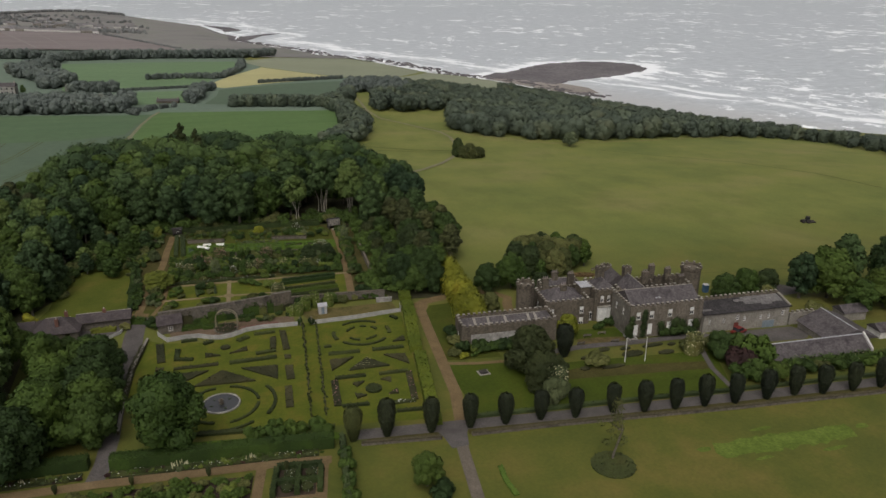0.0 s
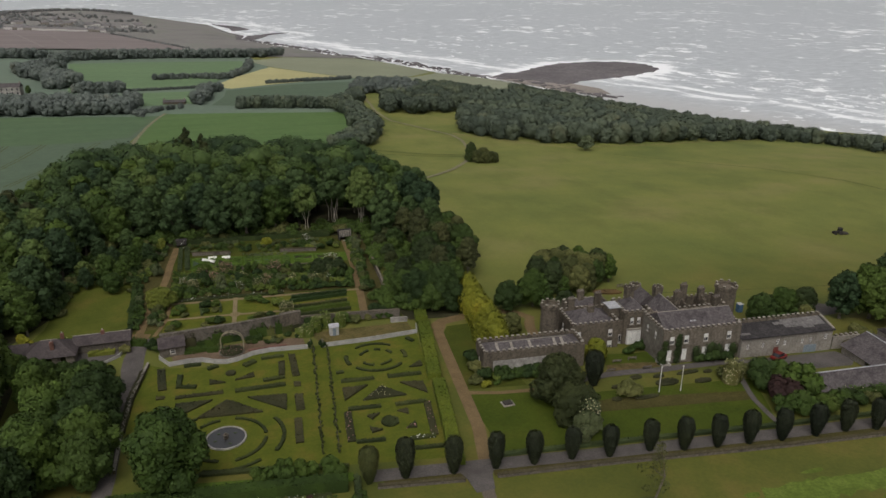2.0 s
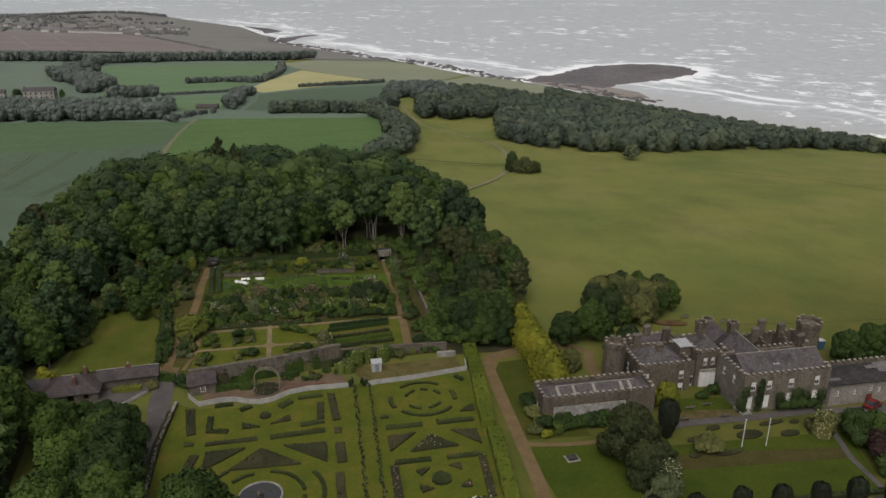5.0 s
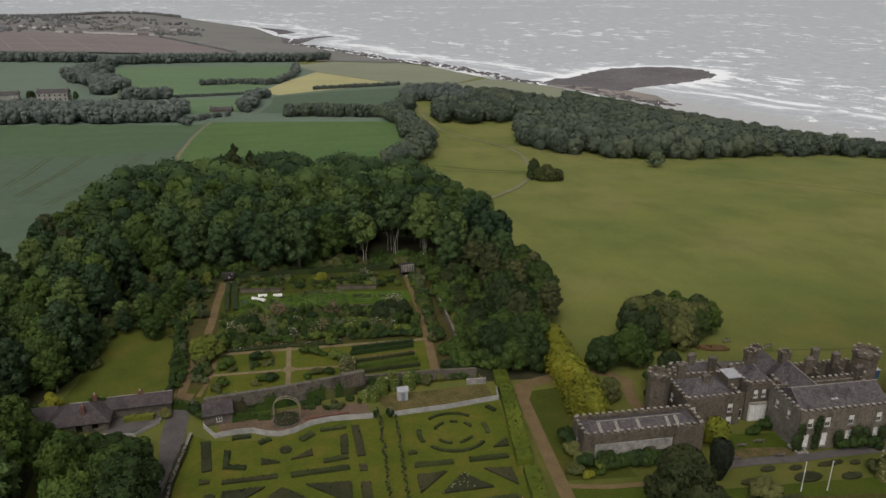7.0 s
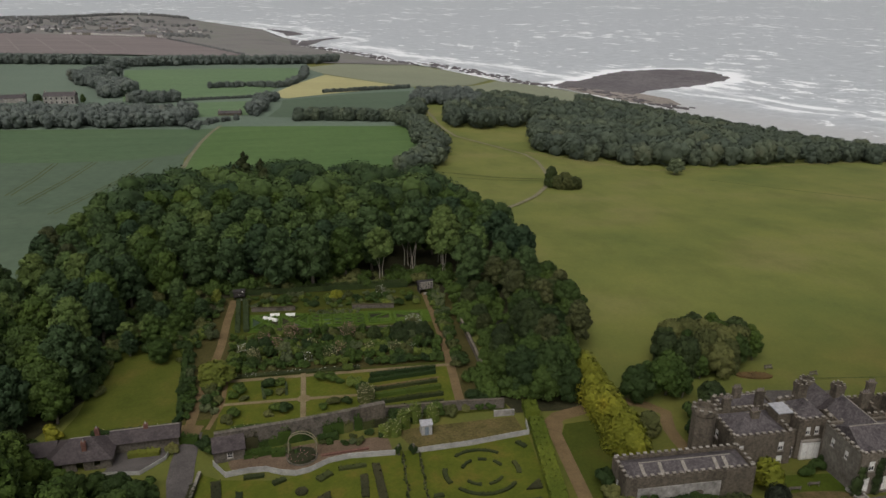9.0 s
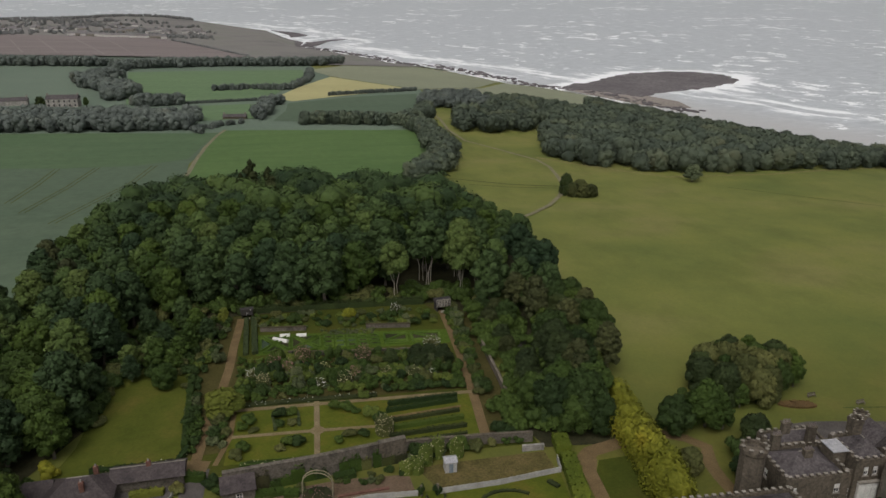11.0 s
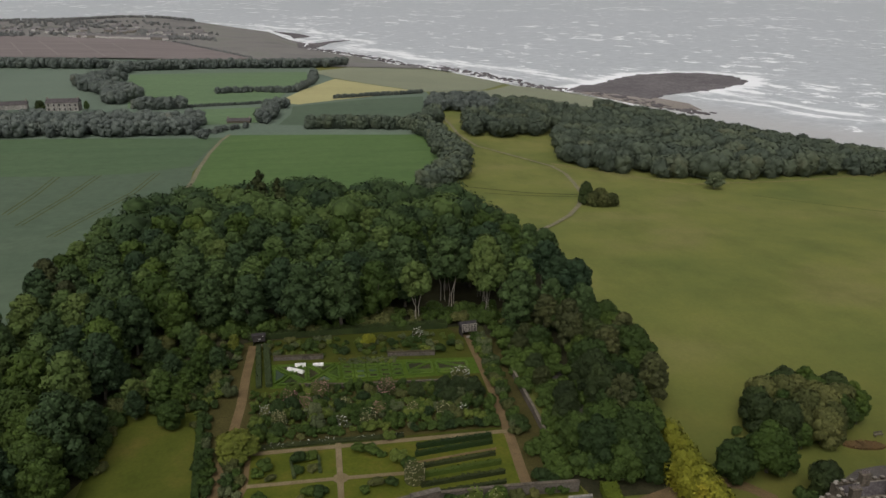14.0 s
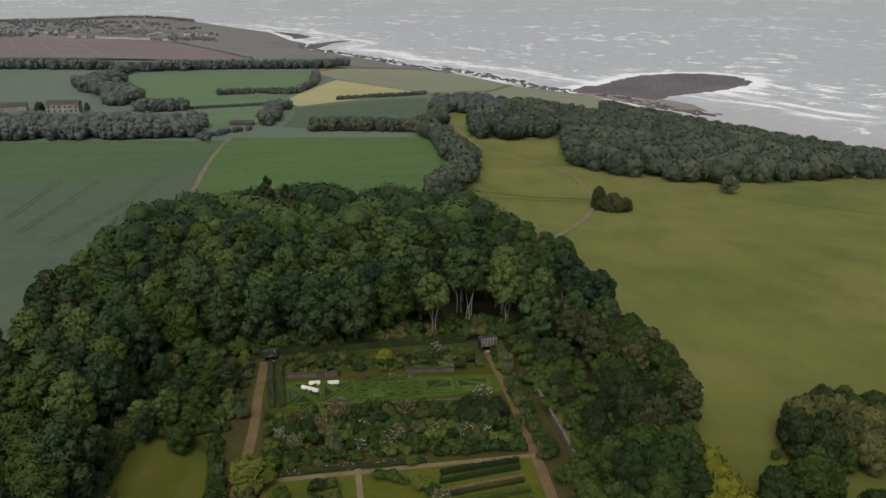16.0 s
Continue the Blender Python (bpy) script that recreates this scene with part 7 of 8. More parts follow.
ridge_bar(*_rr, 4.58, cottage)
bm = bmesh.new()
add_box(bm, 4.2, 14.4, -0.2, 3.4, -0.4, 2.3)
part("range_wall", bm, M["stone_old"], cottage)
bm, _rr = hip_roof(3.4, 14.8, -0.8, 4.0, 2.3, 1.3, "x", gable=True)
part("range_roof", bm, M["slate_warm"], cottage)
ridge_bar(*_rr, 3.62, cottage)
bm = bmesh.new()
add_box(bm, -10.5, -5.4, -0.8, 2.6, -0.4, 2.0)
part("range_wall", bm, M["stone_old"], cottage)
bm, _rr = hip_roof(-11, -4.6, -1.4, 3.2, 2.0, 1.5, "x", gable=True)
part("range_roof", bm, M["slate_warm"], cottage)
for _x, _y in ((0.2, -2.6), (1.6, 1.0), (9.2, 1.6)):
    bm = bmesh.new()
    add_box(bm, _x - 0.35, _x + 0.35, _y - 0.3, _y + 0.3, 2.6, 4.9 if _x < 5 else 4.3)
    ch = part("chimney", bm, M["brick_red"], cottage)
    bm = bmesh.new()
    limb(bm, (_x, _y, 4.9 if _x < 5 else 4.3), (_x, _y, 5.3 if _x < 5 else 4.7), 0.13, 0.11, 7)
    part("chimney_pot", bm, M["render"], ch)
sheet("terrace", [(-22.5, 166.2), (-15.2, 165.2), (-14.4, 162.0), (-18, 158.4), (-24.2, 159.8)], M["asphalt"], 0.09, 3, "paved yard before the cottage", "yard")
boarded_fence([(-24.4, 159.4), (-18.4, 158.0), (-14.6, 161.2), (-14.0, 163.4)], 0.7, "low white fence round the cottage yard")
strip([(-20.6, 163.6), (-15.6, 163.2)], 1.2, 0.9, M["leaf_lime"], "yellow-green border in the cottage yard", dense=18, size=0.2)
strip([(-27.5, 171.6), (-14.2, 170.0), (-12.4, 174)], 0.9, 1.0, M["leaf"], "flowery hedge behind the cottage", "hedge", "hedge", dense=18, size=0.2, specks=(M["petal_pale"], 1.0, 0.1))
strip([(-13.6, 166.2), (-9.4, 164.6)], 1.0, 1.4, M["leaf_light"], "clipped hedge by the garden entry", "hedge", "hedge", dense=18, size=0.2)
for _x, _y, _k, _s in ((-13.6, 163, "busholive", .7), (-8.3, 162.4, "bush", .8), (-7.4, 160.6, "bush", .6), (-33.6, 172.6, "bushgold", 1.0), (-36.5, 168, "bushlight", 1.2), (-32.5, 160, "nearlight", .34), (-20.4, 151.0, "near", .45), (-24, 153.6, "near", .36), (-29.5, 156, "nearlight", .36), (-17, 152.8, "bushlight", 1.0)):
    plant(_k, _x, _y, _s, _r, "shrubs about the cottage")

# flag poles, bench and furniture before the house
for _x, _y in ((82.9, 113.5), (87.1, 112.6)):
    pole = empty("flag_pole", Matrix.Translation((_x, _y, H(_x, _y))), "white painted flag pole on the lawn", "flag pole", "flag poles")
    bm = bmesh.new()
    limb(bm, (0, 0, -0.3), (0, 0, 5.4), 0.1, 0.06, 10)
    part("pole", bm, M["white"], pole)
    bm = bmesh.new()
    bmesh.ops.create_uvsphere(bm, u_segments=8, v_segments=6, radius=0.13, matrix=Matrix.Translation((0, 0, 5.45)))
    part("finial", bm, M["white"], pole)


def bench(x, y, turn, label, group="benches"):
    ob = empty("bench", Matrix.Translation((x, y, H(x, y) + 0.05)) @ Matrix.Rotation(radians(turn), 4, "Z"), label, "bench", group)
    bm = bmesh.new()
    for i in range(4):
        add_box(bm, -0.9, 0.9, -0.22 + i * 0.12, -0.12 + i * 0.12, 0.42, 0.46)
    part("seat", bm, M["bark"], ob)
    bm = bmesh.new()
    for i in range(3):
        add_box(bm, -0.9, 0.9, 0.25, 0.29, 0.55 + i * 0.13, 0.64 + i * 0.13)
    part("backrest", bm, M["bark"], ob)
    for px in (-0.8, 0.8):
        for py in (-0.18, 0.24):
            bm = bmesh.new()
            add_box(bm, px - 0.04, px + 0.04, py - 0.04, py + 0.04, -0.1, 0.42 if py < 0 else 0.95)
            part("leg", bm, M["bark"], ob)
    return ob


bench(86.2, 122.5, 172, "green wooden garden bench beside the front path")
bench(81.8, 126.8, 170, "wooden picnic bench on the upper lawn")
bench(85.6, 127.1, 170, "wooden picnic bench on the upper lawn")
bench(78.4, 123.6, 175, "wooden garden bench beside the front path")
bench(112.5, 158.4, 0, "wooden bench on the edge of the meadow")
bench(105, 163.0, 0, "wooden bench on the edge of the meadow")
_x, _y = 53.6, 118.4
grate = empty("stone_plinth", Matrix.Translation((_x, _y, H(_x, _y))), "low square stone plinth with a dark grate", "plinth")
bm = bmesh.new()
add_box(bm, -1.15, 1.15, -1.0, 1.0, -0.2, 0.12, 0.03)
part("slab", bm, M["stone_pale"], grate)
bm = bmesh.new()
add_box(bm, -0.8, 0.8, -0.65, 0.65, 0.12, 0.45, 0.05)
part("grate", bm, M["dark"], grate)
# stone steps from the front path up to the entrance lawn
garden_steps = empty("garden_steps", Matrix.Translation((90.55, 121.9, H(90.55, 121.9))) @ Matrix.Rotation(radians(-4), 4, "Z"), "short flight of pale stone steps with low side walls", "steps")
for _i in range(7):
    bm = bmesh.new()
    add_box(bm, -0.7, 0.7, 0.4 * _i, 0.4 * _i + 0.42, -0.4, 0.06 + 0.03 * _i, 0.015)
    part("step", bm, M["stone_pale"], garden_steps)
for _x in (-1.0, 0.72):
    bm = bmesh.new()
    add_box(bm, _x, _x + 0.28, 0.0, 2.9, -0.4, 0.4, 0.03)
    part("side_wall", bm, M["render"], garden_steps)
# flower beds on the house lawn
for _cx, _cy, _rx, _ry in ((86.6, 116.2, 2.5, 1.2), (76.6, 117.6, 1.6, .6), (81.8, 119.8, 1.4, .6), (86.5, 118.9, 1.2, .55), (93.8, 114.6, 1.9, .8), (93.0, 118.4, 2.6, .5), (97.2, 117.6, 1.0, .5), (79.6, 112.4, 2.6, .6), (73.6, 113.4, 1.0, .7), (100.4, 112.6, 1.2, .7)):
    leafy("flower_bed", [(_cx + _rx * math.cos(a), _cy + _ry * math.sin(a)) for a in np.linspace(0, math.tau, 14, endpoint=False)], 0.35, M["heather"], "oval bed of low plants in the house lawn", "flower bed", next(_seed), 24, 0.14, "beds of the house lawn")
leafy("flower_bed", [(100 + 3.6 * math.cos(a) - 0.3 * math.sin(a), 161 + 1.4 * math.sin(a) - 0.9 * math.cos(a)) for a in np.linspace(0, math.tau, 14, endpoint=False)], 0.4, foliage("rust_red_bedding", (0.055, 0.036, 0.015), (0.14, 0.085, 0.034), 0.2), "oval bed of rust-red plants on the meadow edge", "flower bed", 31, 22, 0.2)

# red farm vehicle, given the shape of a car, and blue van by the stables
M["blue"] = surface("blue_paint", (0.02, 0.05, 0.16), (0.03, 0.07, 0.22), 2.0, 6.0, rough=0.35)


def car(m, paint, label, long=4.0, high=1.45):
    ob = empty("car", m, label, "car")
    bm = bmesh.new()
    vs = add_box(bm, -long / 2, long / 2, -0.85, 0.85, 0.3, 0.85, 0.08)
    part("body", bm, paint, ob)
    bm = bmesh.new()
    vs = add_box(bm, -long * 0.34, long * 0.26, -0.75, 0.75, 0.85, high)
    for v in vs[4:]:
        v.co.x *= 0.72
        v.co.y *= 0.86
    part("cabin", bm, M["glass"], ob)
    bm = bmesh.new()
    add_box(bm, -long * 0.24, long * 0.18, -0.62, 0.62, high, high + 0.05, 0.02)
    part("roof", bm, paint, ob)
    for sx in (-long * 0.31, long * 0.31):
        for sy in (-0.82, 0.82):
            bm = bmesh.new()
            bmesh.ops.create_cone(bm, cap_ends=True, segments=16, radius1=0.32, radius2=0.32, depth=0.22, matrix=Matrix.Translation((sx, sy, 0.32)) @ Matrix.Rotation(radians(90), 4, "X"))
            part("wheel", bm, M["dark"], ob)


car(CASTLE @ Matrix.Translation((26.2, -2.4, H(115, 118) + 0.05)) @ Matrix.Rotation(radians(20), 4, "Z"), M["red"], "small red vehicle, built in car form, by the stable range", 3.6)
car(CASTLE @ Matrix.Translation((52.4, -0.6, H(142, 117) + 0.05)) @ Matrix.Rotation(radians(60), 4, "Z"), M["blue"], "blue car parked beyond the barns", 4.2)

# tractor mowing the meadow
_x, _y = 202, 187
tractor = empty("tractor", Matrix.Translation((_x, _y, H(_x, _y))) @ Matrix.Rotation(radians(165), 4, "Z") @ Matrix.Scale(0.85, 4), "small dark tractor with a mower on the meadow", "tractor")
bm = bmesh.new()
add_box(bm, 0.0, 1.7, -0.4, 0.4, 0.7, 1.4, 0.06)
part("bonnet", bm, M["dark"], tractor)
bm = bmesh.new()
vs = add_box(bm, -1.3, 0.0, -0.7, 0.7, 0.8, 2.5, 0.05)
part("cab", bm, M["glass"], tractor)
bm = bmesh.new()
add_box(bm, -1.4, 0.1, -0.8, 0.8, 2.5, 2.62)
part("cab_roof", bm, M["dark"], tractor)
for _sx, _rr in ((-0.8, 0.8), (1.3, 0.5)):
    for _sy in (-0.85, 0.85):
        bm = bmesh.new()
        bmesh.ops.create_cone(bm, cap_ends=True, segments=18, radius1=_rr, radius2=_rr, depth=0.4, matrix=Matrix.Translation((_sx, _sy, _rr)) @ Matrix.Rotation(radians(90), 4, "X"))
        part("wheel", bm, M["dark"], tractor)
bm = bmesh.new()
add_box(bm, -3.8, -1.6, -1.2, 1.2, 0.25, 0.7, 0.05)
part("mower", bm, M["dark"], tractor)

# young fir in its round bed, and the fresh grass patch
leafy("flower_bed", arc(61.6, 83.5, 3.6, 0, 340, 17), 0.22, M["bed_green"], "round bed of low ground cover under the young pine", "flower bed", 41, 18, 0.2)
_tr, _cr = trunk_mesh(np.random.default_rng(3), 9.0, 0.16, 1.6, 0.55), None
_rg = np.random.default_rng(4)
_lob = [(math.cos(i * 2.4) * (2.1 - 0.2 * z) * _rg.uniform(0.4, 1), math.sin(i * 2.4) * (2.1 - 0.2 * z) * _rg.uniform(0.4, 1), z, 0.5, 0.5) for i, z in enumerate(np.linspace(2.4, 9.2, 34))] + [(-2.2, 0.3, 6.0, 0.7, 0.5), (-1.2, 0.2, 6.2, 0.5, .5)]
pine = empty("pine", Matrix.Translation((62.4, 85.0, H(62.4, 85))) @ Matrix.Diagonal((1.15, 1.15, 1.22, 1)), "thin sparse young pine in a round bed", "pine")
for _nm, _me in (("trunk", _tr), ("crown", crown_mesh("crown", _rg, _lob, 850, 0.12, M["leaf_olive"], shrink=0.2, flat=0.7))):
    _o = new(_nm, _me)
    _o.parent = pine
M["fresh"] = surface("fresh_sown_grass", (0.062, 0.088, 0.013), (0.085, 0.118, 0.019), 0.4, 2.0, third=(0.1, 0.13, 0.024), grit=(0.7, 1.25))
_rp = np.random.default_rng(19)
_patch = [(x + _rp.normal() * 0.35, y + _rp.normal() * 0.35) for x, y in line_points([(81, 83.2), (88, 82.9), (98, 82), (107.3, 80.6), (106.2, 77.2), (95, 77.6), (80.8, 79.2), (79.8, 81), (81, 83.2)], 1.1)[:-1]]
sheet("lawn", _patch, M["fresh"], 0.06, 3, "ragged patch of fresh bright grass in the park", "lawn")
for _cx, _cy, _rx, _ry in ((78.4, 82.4, 1.6, .6), (110, 79.6, 1.5, .8), (92, 84.4, 2.4, .5), (100, 75.8, 2.6, .5), (86.4, 77.2, 1.8, .5)):
    sheet("lawn", [(_cx + _rx * math.cos(a) * _rp.uniform(0.7, 1.2), _cy + _ry * math.sin(a) * _rp.uniform(0.7, 1.2)) for a in np.linspace(0, math.tau, 12, endpoint=False)], M["fresh"], 0.06, 2, "small scrap of fresh bright grass in the park", "lawn")
strip([(44.2, 89), (43.6, 85.6), (43.6, 81.6)], 0.8, 0.3, M["hedge_lit"], "fallen strip of fresh green boughs in the park", "brush", "brush", dense=14, size=0.2)

# climbers and bushes against the garden wall
_rw = np.random.default_rng(63)
for _i in range(13):
    _u = (_i + 0.5) / 13
    _x, _y = -1.5 + 24 * _u, 160.2 + 1.2 * _u
    if 5 < _i < 8 and _rw.random() < 0.5:
        continue
    _w, _h = _rw.uniform(0.7, 1.5), _rw.uniform(0.8, 2.7)
    leafy("climber", [(_x - _w, _y - 0.5), (_x + _w, _y - 0.4), (_x + _w * 0.8, _y + 0.2), (_x - _w * 0.9, _y + 0.2)], _h, M[("leaf", "leaf_light", "leaf_olive", "heather")[int(_rw.integers(4))]], "leafy climber trained against the old garden wall", "climber", next(_seed), 34, 0.17, "climbers on the wall", rough=0.35)
for _i in range(16):
    plant(("bush", "busholive", "bushpale", "bushlight")[int(_rw.integers(4))], -1 + 23 * _rw.random(), 156.6 + 2.6 * _rw.random(), _rw.uniform(0.25, 0.5), _rw, "bushes on the terrace", label="low mixed bush on the gravel terrace")
for _i in range(9):
    plant(("bush", "busholive", "bushpale", "bushlight")[int(_rw.integers(4))], 24.5 + 20 * _i / 9 + _rw.normal() * 0.5, 161.6 + _rw.normal() * 0.4, _rw.uniform(0.45, 0.8), _rw, "bushes along the wall", label="mixed bush at the foot of the wall")

# ---- the walled garden ----
sheet("bank", [(-13, 166), (46, 160.5), (52, 226), (46, 231), (-6, 233)], M["lawn"], 0.022, 4, "rough grass between the garden beds", "bank")
sheet("path", ribbon([(-2.2, 227), (-2.5, 224.2), (-4.1, 212.6), (-5.3, 201.6), (-6.6, 194), (-8.3, 186.2), (-9.5, 180), (-11, 170.6)], 1.8), M["gravel"], 0.09, 3, "gravel path along the walled garden", "path")
sheet("path", ribbon([(45.3, 221), (45.0, 217.8), (43.7, 205.1), (42.5, 195.3), (41.6, 188.4), (41.0, 184.9), (40.3, 179.5), (39.5, 174.3), (38.6, 168.9), (38, 164.5)], 1.8), M["gravel"], 0.09, 3, "gravel path along the walled garden", "path")
sheet("path", ribbon([(-7.0, 185.4), (-2.7, 184.6), (11.0, 183.0), (24.1, 181.6), (40.4, 180.0)], 1.1), M["path_pale"], 0.1, 3, "gravel cross path in the walled garden", "path")
sheet("path", ribbon([(10.6, 184.2), (9.5, 174.0), (8.3, 163.5)], 1.0), M["path_pale"], 0.11, 3, "gravel cross path in the walled garden", "path")
sheet("path", ribbon([(-5.2, 176.0), (9.5, 174.1), (20, 172.6)], 0.9), M["path_pale"], 0.12, 3, "gravel cross path in the walled garden", "path")
sheet("path", ribbon([(-8.0, 168.4), (-5.4, 176), (-4.4, 186)], 0.9), M["gravel"], 0.085, 3, "gravel path beside the border", "path")
sheet("path", ribbon([(-16, 170.6), (-9, 168.4)], 3.0), M["gravel"], 0.13, 3, "gravel forecourt of the walled garden", "path")
sheet("lawn", [(-4.6, 184.8), (40, 179.6), (37.2, 165), (-6.6, 168)], M["lawn_rose"], 0.05, 4, "lawn squares of the walled garden", "lawn")
sheet("lawn", [(-2.4, 228), (43, 222), (44, 201), (-3.6, 205)], M["lawn"], 0.05, 4, "grass of the upper walled garden", "lawn")
sheet("lawn", [(0.4, 216.6), (43.2, 209.4), (42.4, 202.2), (0.4, 206.2)], M["fresh_lawn"], 0.07, 4, "bright green grass between parterre beds", "lawn")
sheet("bed", [(-3.8, 204.6), (41.4, 200), (39.8, 181.6), (-4.4, 185.8)], M["bank"], 0.05, 4, "rough ground of the shrub borders", "bed")
sheet("bank", [(-13.2, 172), (-14, 200), (-6, 229), (-0.6, 228), (-3, 206), (-5, 188), (-6, 172)], M["bank"], 0.04, 3, "rough ground beside the garden path", "bank")
sheet("bank", [(42, 226), (52, 224), (49, 200), (45, 166), (38.5, 164), (42.5, 190), (45.4, 216)], M["bank"], 0.04, 3, "rough ground beside the east wall", "bank")
GW = "shrubs of the walled garden"
_r = np.random.default_rng(21)
KIN = ("bush", "bushlight", "bushfresh", "bush", "bushfresh", "bushlight", "busholive", "bush", "bushpale", "bushlight")
# shrub borders between the two lawns
for _x, _y in scatter([(-2.8, 204), (39, 199.4), (40, 184.2), (-3.6, 187.6)], 1.7, _r, 3800):
    plant(KIN[int(_r.integers(10))], _x, _y, _r.uniform(0.4, 0.95), _r, GW, tall=_r.uniform(0.7, 1.45))
for _x, _y, _s, _m in ((37.0, 198.6, 1.25, "petal_white"), (3.9, 200.4, .95, "petal_pink"), (9.6, 201.0, 1.15, "petal_pink"), (21.9, 197.8, 1.15, "petal_pink"), (6.5, 197.6, .8, "petal_pink"), (16.7, 188.9, 1.0, "petal_pale"), (34.6, 188.4, .6, "petal_white"), (30.7, 188.4, .8, "petal_pale"), (1.2, 192.6, .9, "petal_pale"), (13.4, 194.6, .8, "petal_pale"), (19.4, 191.6, .8, "petal_pink"), (-1.0, 196.4, .7, "petal_white"), (25.4, 190.4, .7, "petal_pale"), (21.0, 170.4, 1.1, "petal_pale"), (34.0, 222.0, .8, "petal_white"), (12.0, 189.4, .7, "petal_white")):
    c = leafy("flowering_shrub", arc(_x, _y, 1.5 * _s, 0, 320, 8), 2.0 * _s, M["leaf_olive"], "flowering garden shrub covered in pale blossom", "shrub", next(_seed), 26, 0.2, "flowering shrubs", (M[_m], 20, 0.11), rough=0.45)
strip([(-4.0, 186.2), (11, 184.6), (22, 183.3)], 1.1, 0.4, M["bed_green"], "border edged with white flowers", specks=(M["petal_white"], 1.8, 0.09), rough=0.9)
for _i in range(10):
    plant("bush", 24.2 + 1.65 * _i, 184.4 - 0.2 * _i, _r.uniform(0.5, 0.62), _r, "clipped mounds along the path", label="clipped dark green mound beside the path", tall=0.95)
# parterre: box-edged beds
BX = "clipped box edging of the parterre"


def PT(x, v):
    """A place in the parterre: metres east, and 0 to 1 from its south to its north side."""
    return (x + 0.6 * v, (207.3 - 0.097 * x) * (1 - v) + (215.4 - 0.185 * x) * v)


def knot_bed(corners, crop, veg=0.14):
    """A bed framed by clipped box, with a low crop inside."""
    c = Vector((sum(p[0] for p in corners) / len(corners), sum(p[1] for p in corners) / len(corners)))
    q = [tuple(Vector(p).lerp(c, 0.06)) for p in corners]
    for a, b in zip(q, q[1:] + q[:1]):
        strip([a, b], 0.36, 0.42, M["hedge_lit"], BX, "hedge", "box_hedge", "box edging of the parterre", dense=28, size=0.12, rough=0.15)
    k = [tuple(Vector(p).lerp(c, 0.26)) for p in corners]
    leafy("vegetable_bed", k, veg, crop, "box-edged bed of low vegetables", "vegetable bed", next(_seed), 16, 0.15, "beds of the parterre", rough=0.8)


M["kale"] = foliage("blue_green_kale_leaves", (0.03, 0.05, 0.03), (0.07, 0.1, 0.062), 0.4)
_crops = (M["heather"], M["bed_green"], M["kale"], M["heather"], M["leaf_light"])
for _x0, _x1 in ((1.2, 7.4), (7.9, 14.0)):
    _c, _m = [PT(_x0, 0.0), PT(_x1, 0.0), PT(_x1, 1.0), PT(_x0, 1.0)], PT((_x0 + _x1) / 2, 0.5)
    for _i in range(4):
        _a, _b = Vector(_c[_i]), Vector(_c[(_i + 1) % 4])
        _e = (_b - _a).normalized() * 0.55
        knot_bed([tuple(_a + _e), tuple(_b - _e), tuple((_a + _b) / 2 + (Vector(_m) - (_a + _b) / 2) * 0.86)], _crops[(_i * 2 + int(_x0)) % 5])
for _i in range(5):
    for _v0, _v1 in ((0.02, 0.26), (0.34, 0.58), (0.68, 0.92)):
        _x0 = 14.9 + 2.5 * _i
        knot_bed([PT(_x0, _v0), PT(_x0 + 1.9, _v0), PT(_x0 + 1.9, _v1), PT(_x0, _v1)], _crops[int(_r.integers(5))], 0.2)
for _x0, _x1 in ((28.0, 33.2), (34.0, 40.6)):
    for _tri in ((0, 1, 2), (0, 2, 3)):
        _c = [PT(_x0, 0.3), PT(_x1, 0.3), PT(_x1, 1.0), PT(_x0, 1.0)] if _x0 < 30 else [PT(_x1, 0.3), PT(_x1, 1.0), PT(_x0, 1.0), PT(_x0, 0.3)]
        knot_bed([_c[k] for k in _tri], M["heather"], 0.08)
    knot_bed([PT(_x0, 0.02), PT(_x1, 0.02), PT(_x1, 0.22), PT(_x0, 0.22)], _crops[int(_r.integers(5))])
thicket("vegetable_row", [(x, y, _r.uniform(0.2, 0.34), ("bushpale", "bushpale", "bushfresh")[int(_r.integers(3))]) for x, y in scatter([(15, 212.6), (26.5, 210.8), (27, 213.2), (15.4, 215.2)], 0.75, _r, 900)], "silver-green rows of tall vegetables", "vegetables", 63)
# cold frames under white fleece
for _x, _y, _w, _t in ((5.9, 212.2, 3.8, -38), (7.0, 214.4, 2.2, -8), (10.6, 213.6, 2.2, -8)):
    ob = empty("cloche", Matrix.Translation((_x, _y, H(_x, _y) + 0.1)) @ Matrix.Rotation(radians(_t), 4, "Z"), "white fleece tunnel cloche over a bed", "cloche", "cloches")
    bm = bmesh.new()
    n = 8
    rows = [[bm.verts.new((sx * _w / 2, -0.55 * math.cos(math.pi * i / n), 0.6 * math.sin(math.pi * i / n))) for i in range(n + 1)] for sx in (-1, 1)]
    for i in range(n):
        bm.faces.new((rows[0][i], rows[0][i + 1], rows[1][i + 1], rows[1][i]))
    for rr in rows:
        bm.faces.new(rr)
    part("fleece", bm, M["petal_white"], ob)
    for sx in (-1, 0, 1):
        bm = bmesh.new()
        pts = [(sx * _w / 2 * 0.98, -0.57 * math.cos(math.pi * i / n), 0.62 * math.sin(math.pi * i / n) - 0.01) for i in range(n + 1)]
        for a, b in zip(pts[:-1], pts[1:]):
            limb(bm, a, b, 0.025, 0.025, 5)
        part("hoop", bm, M["white"], ob)
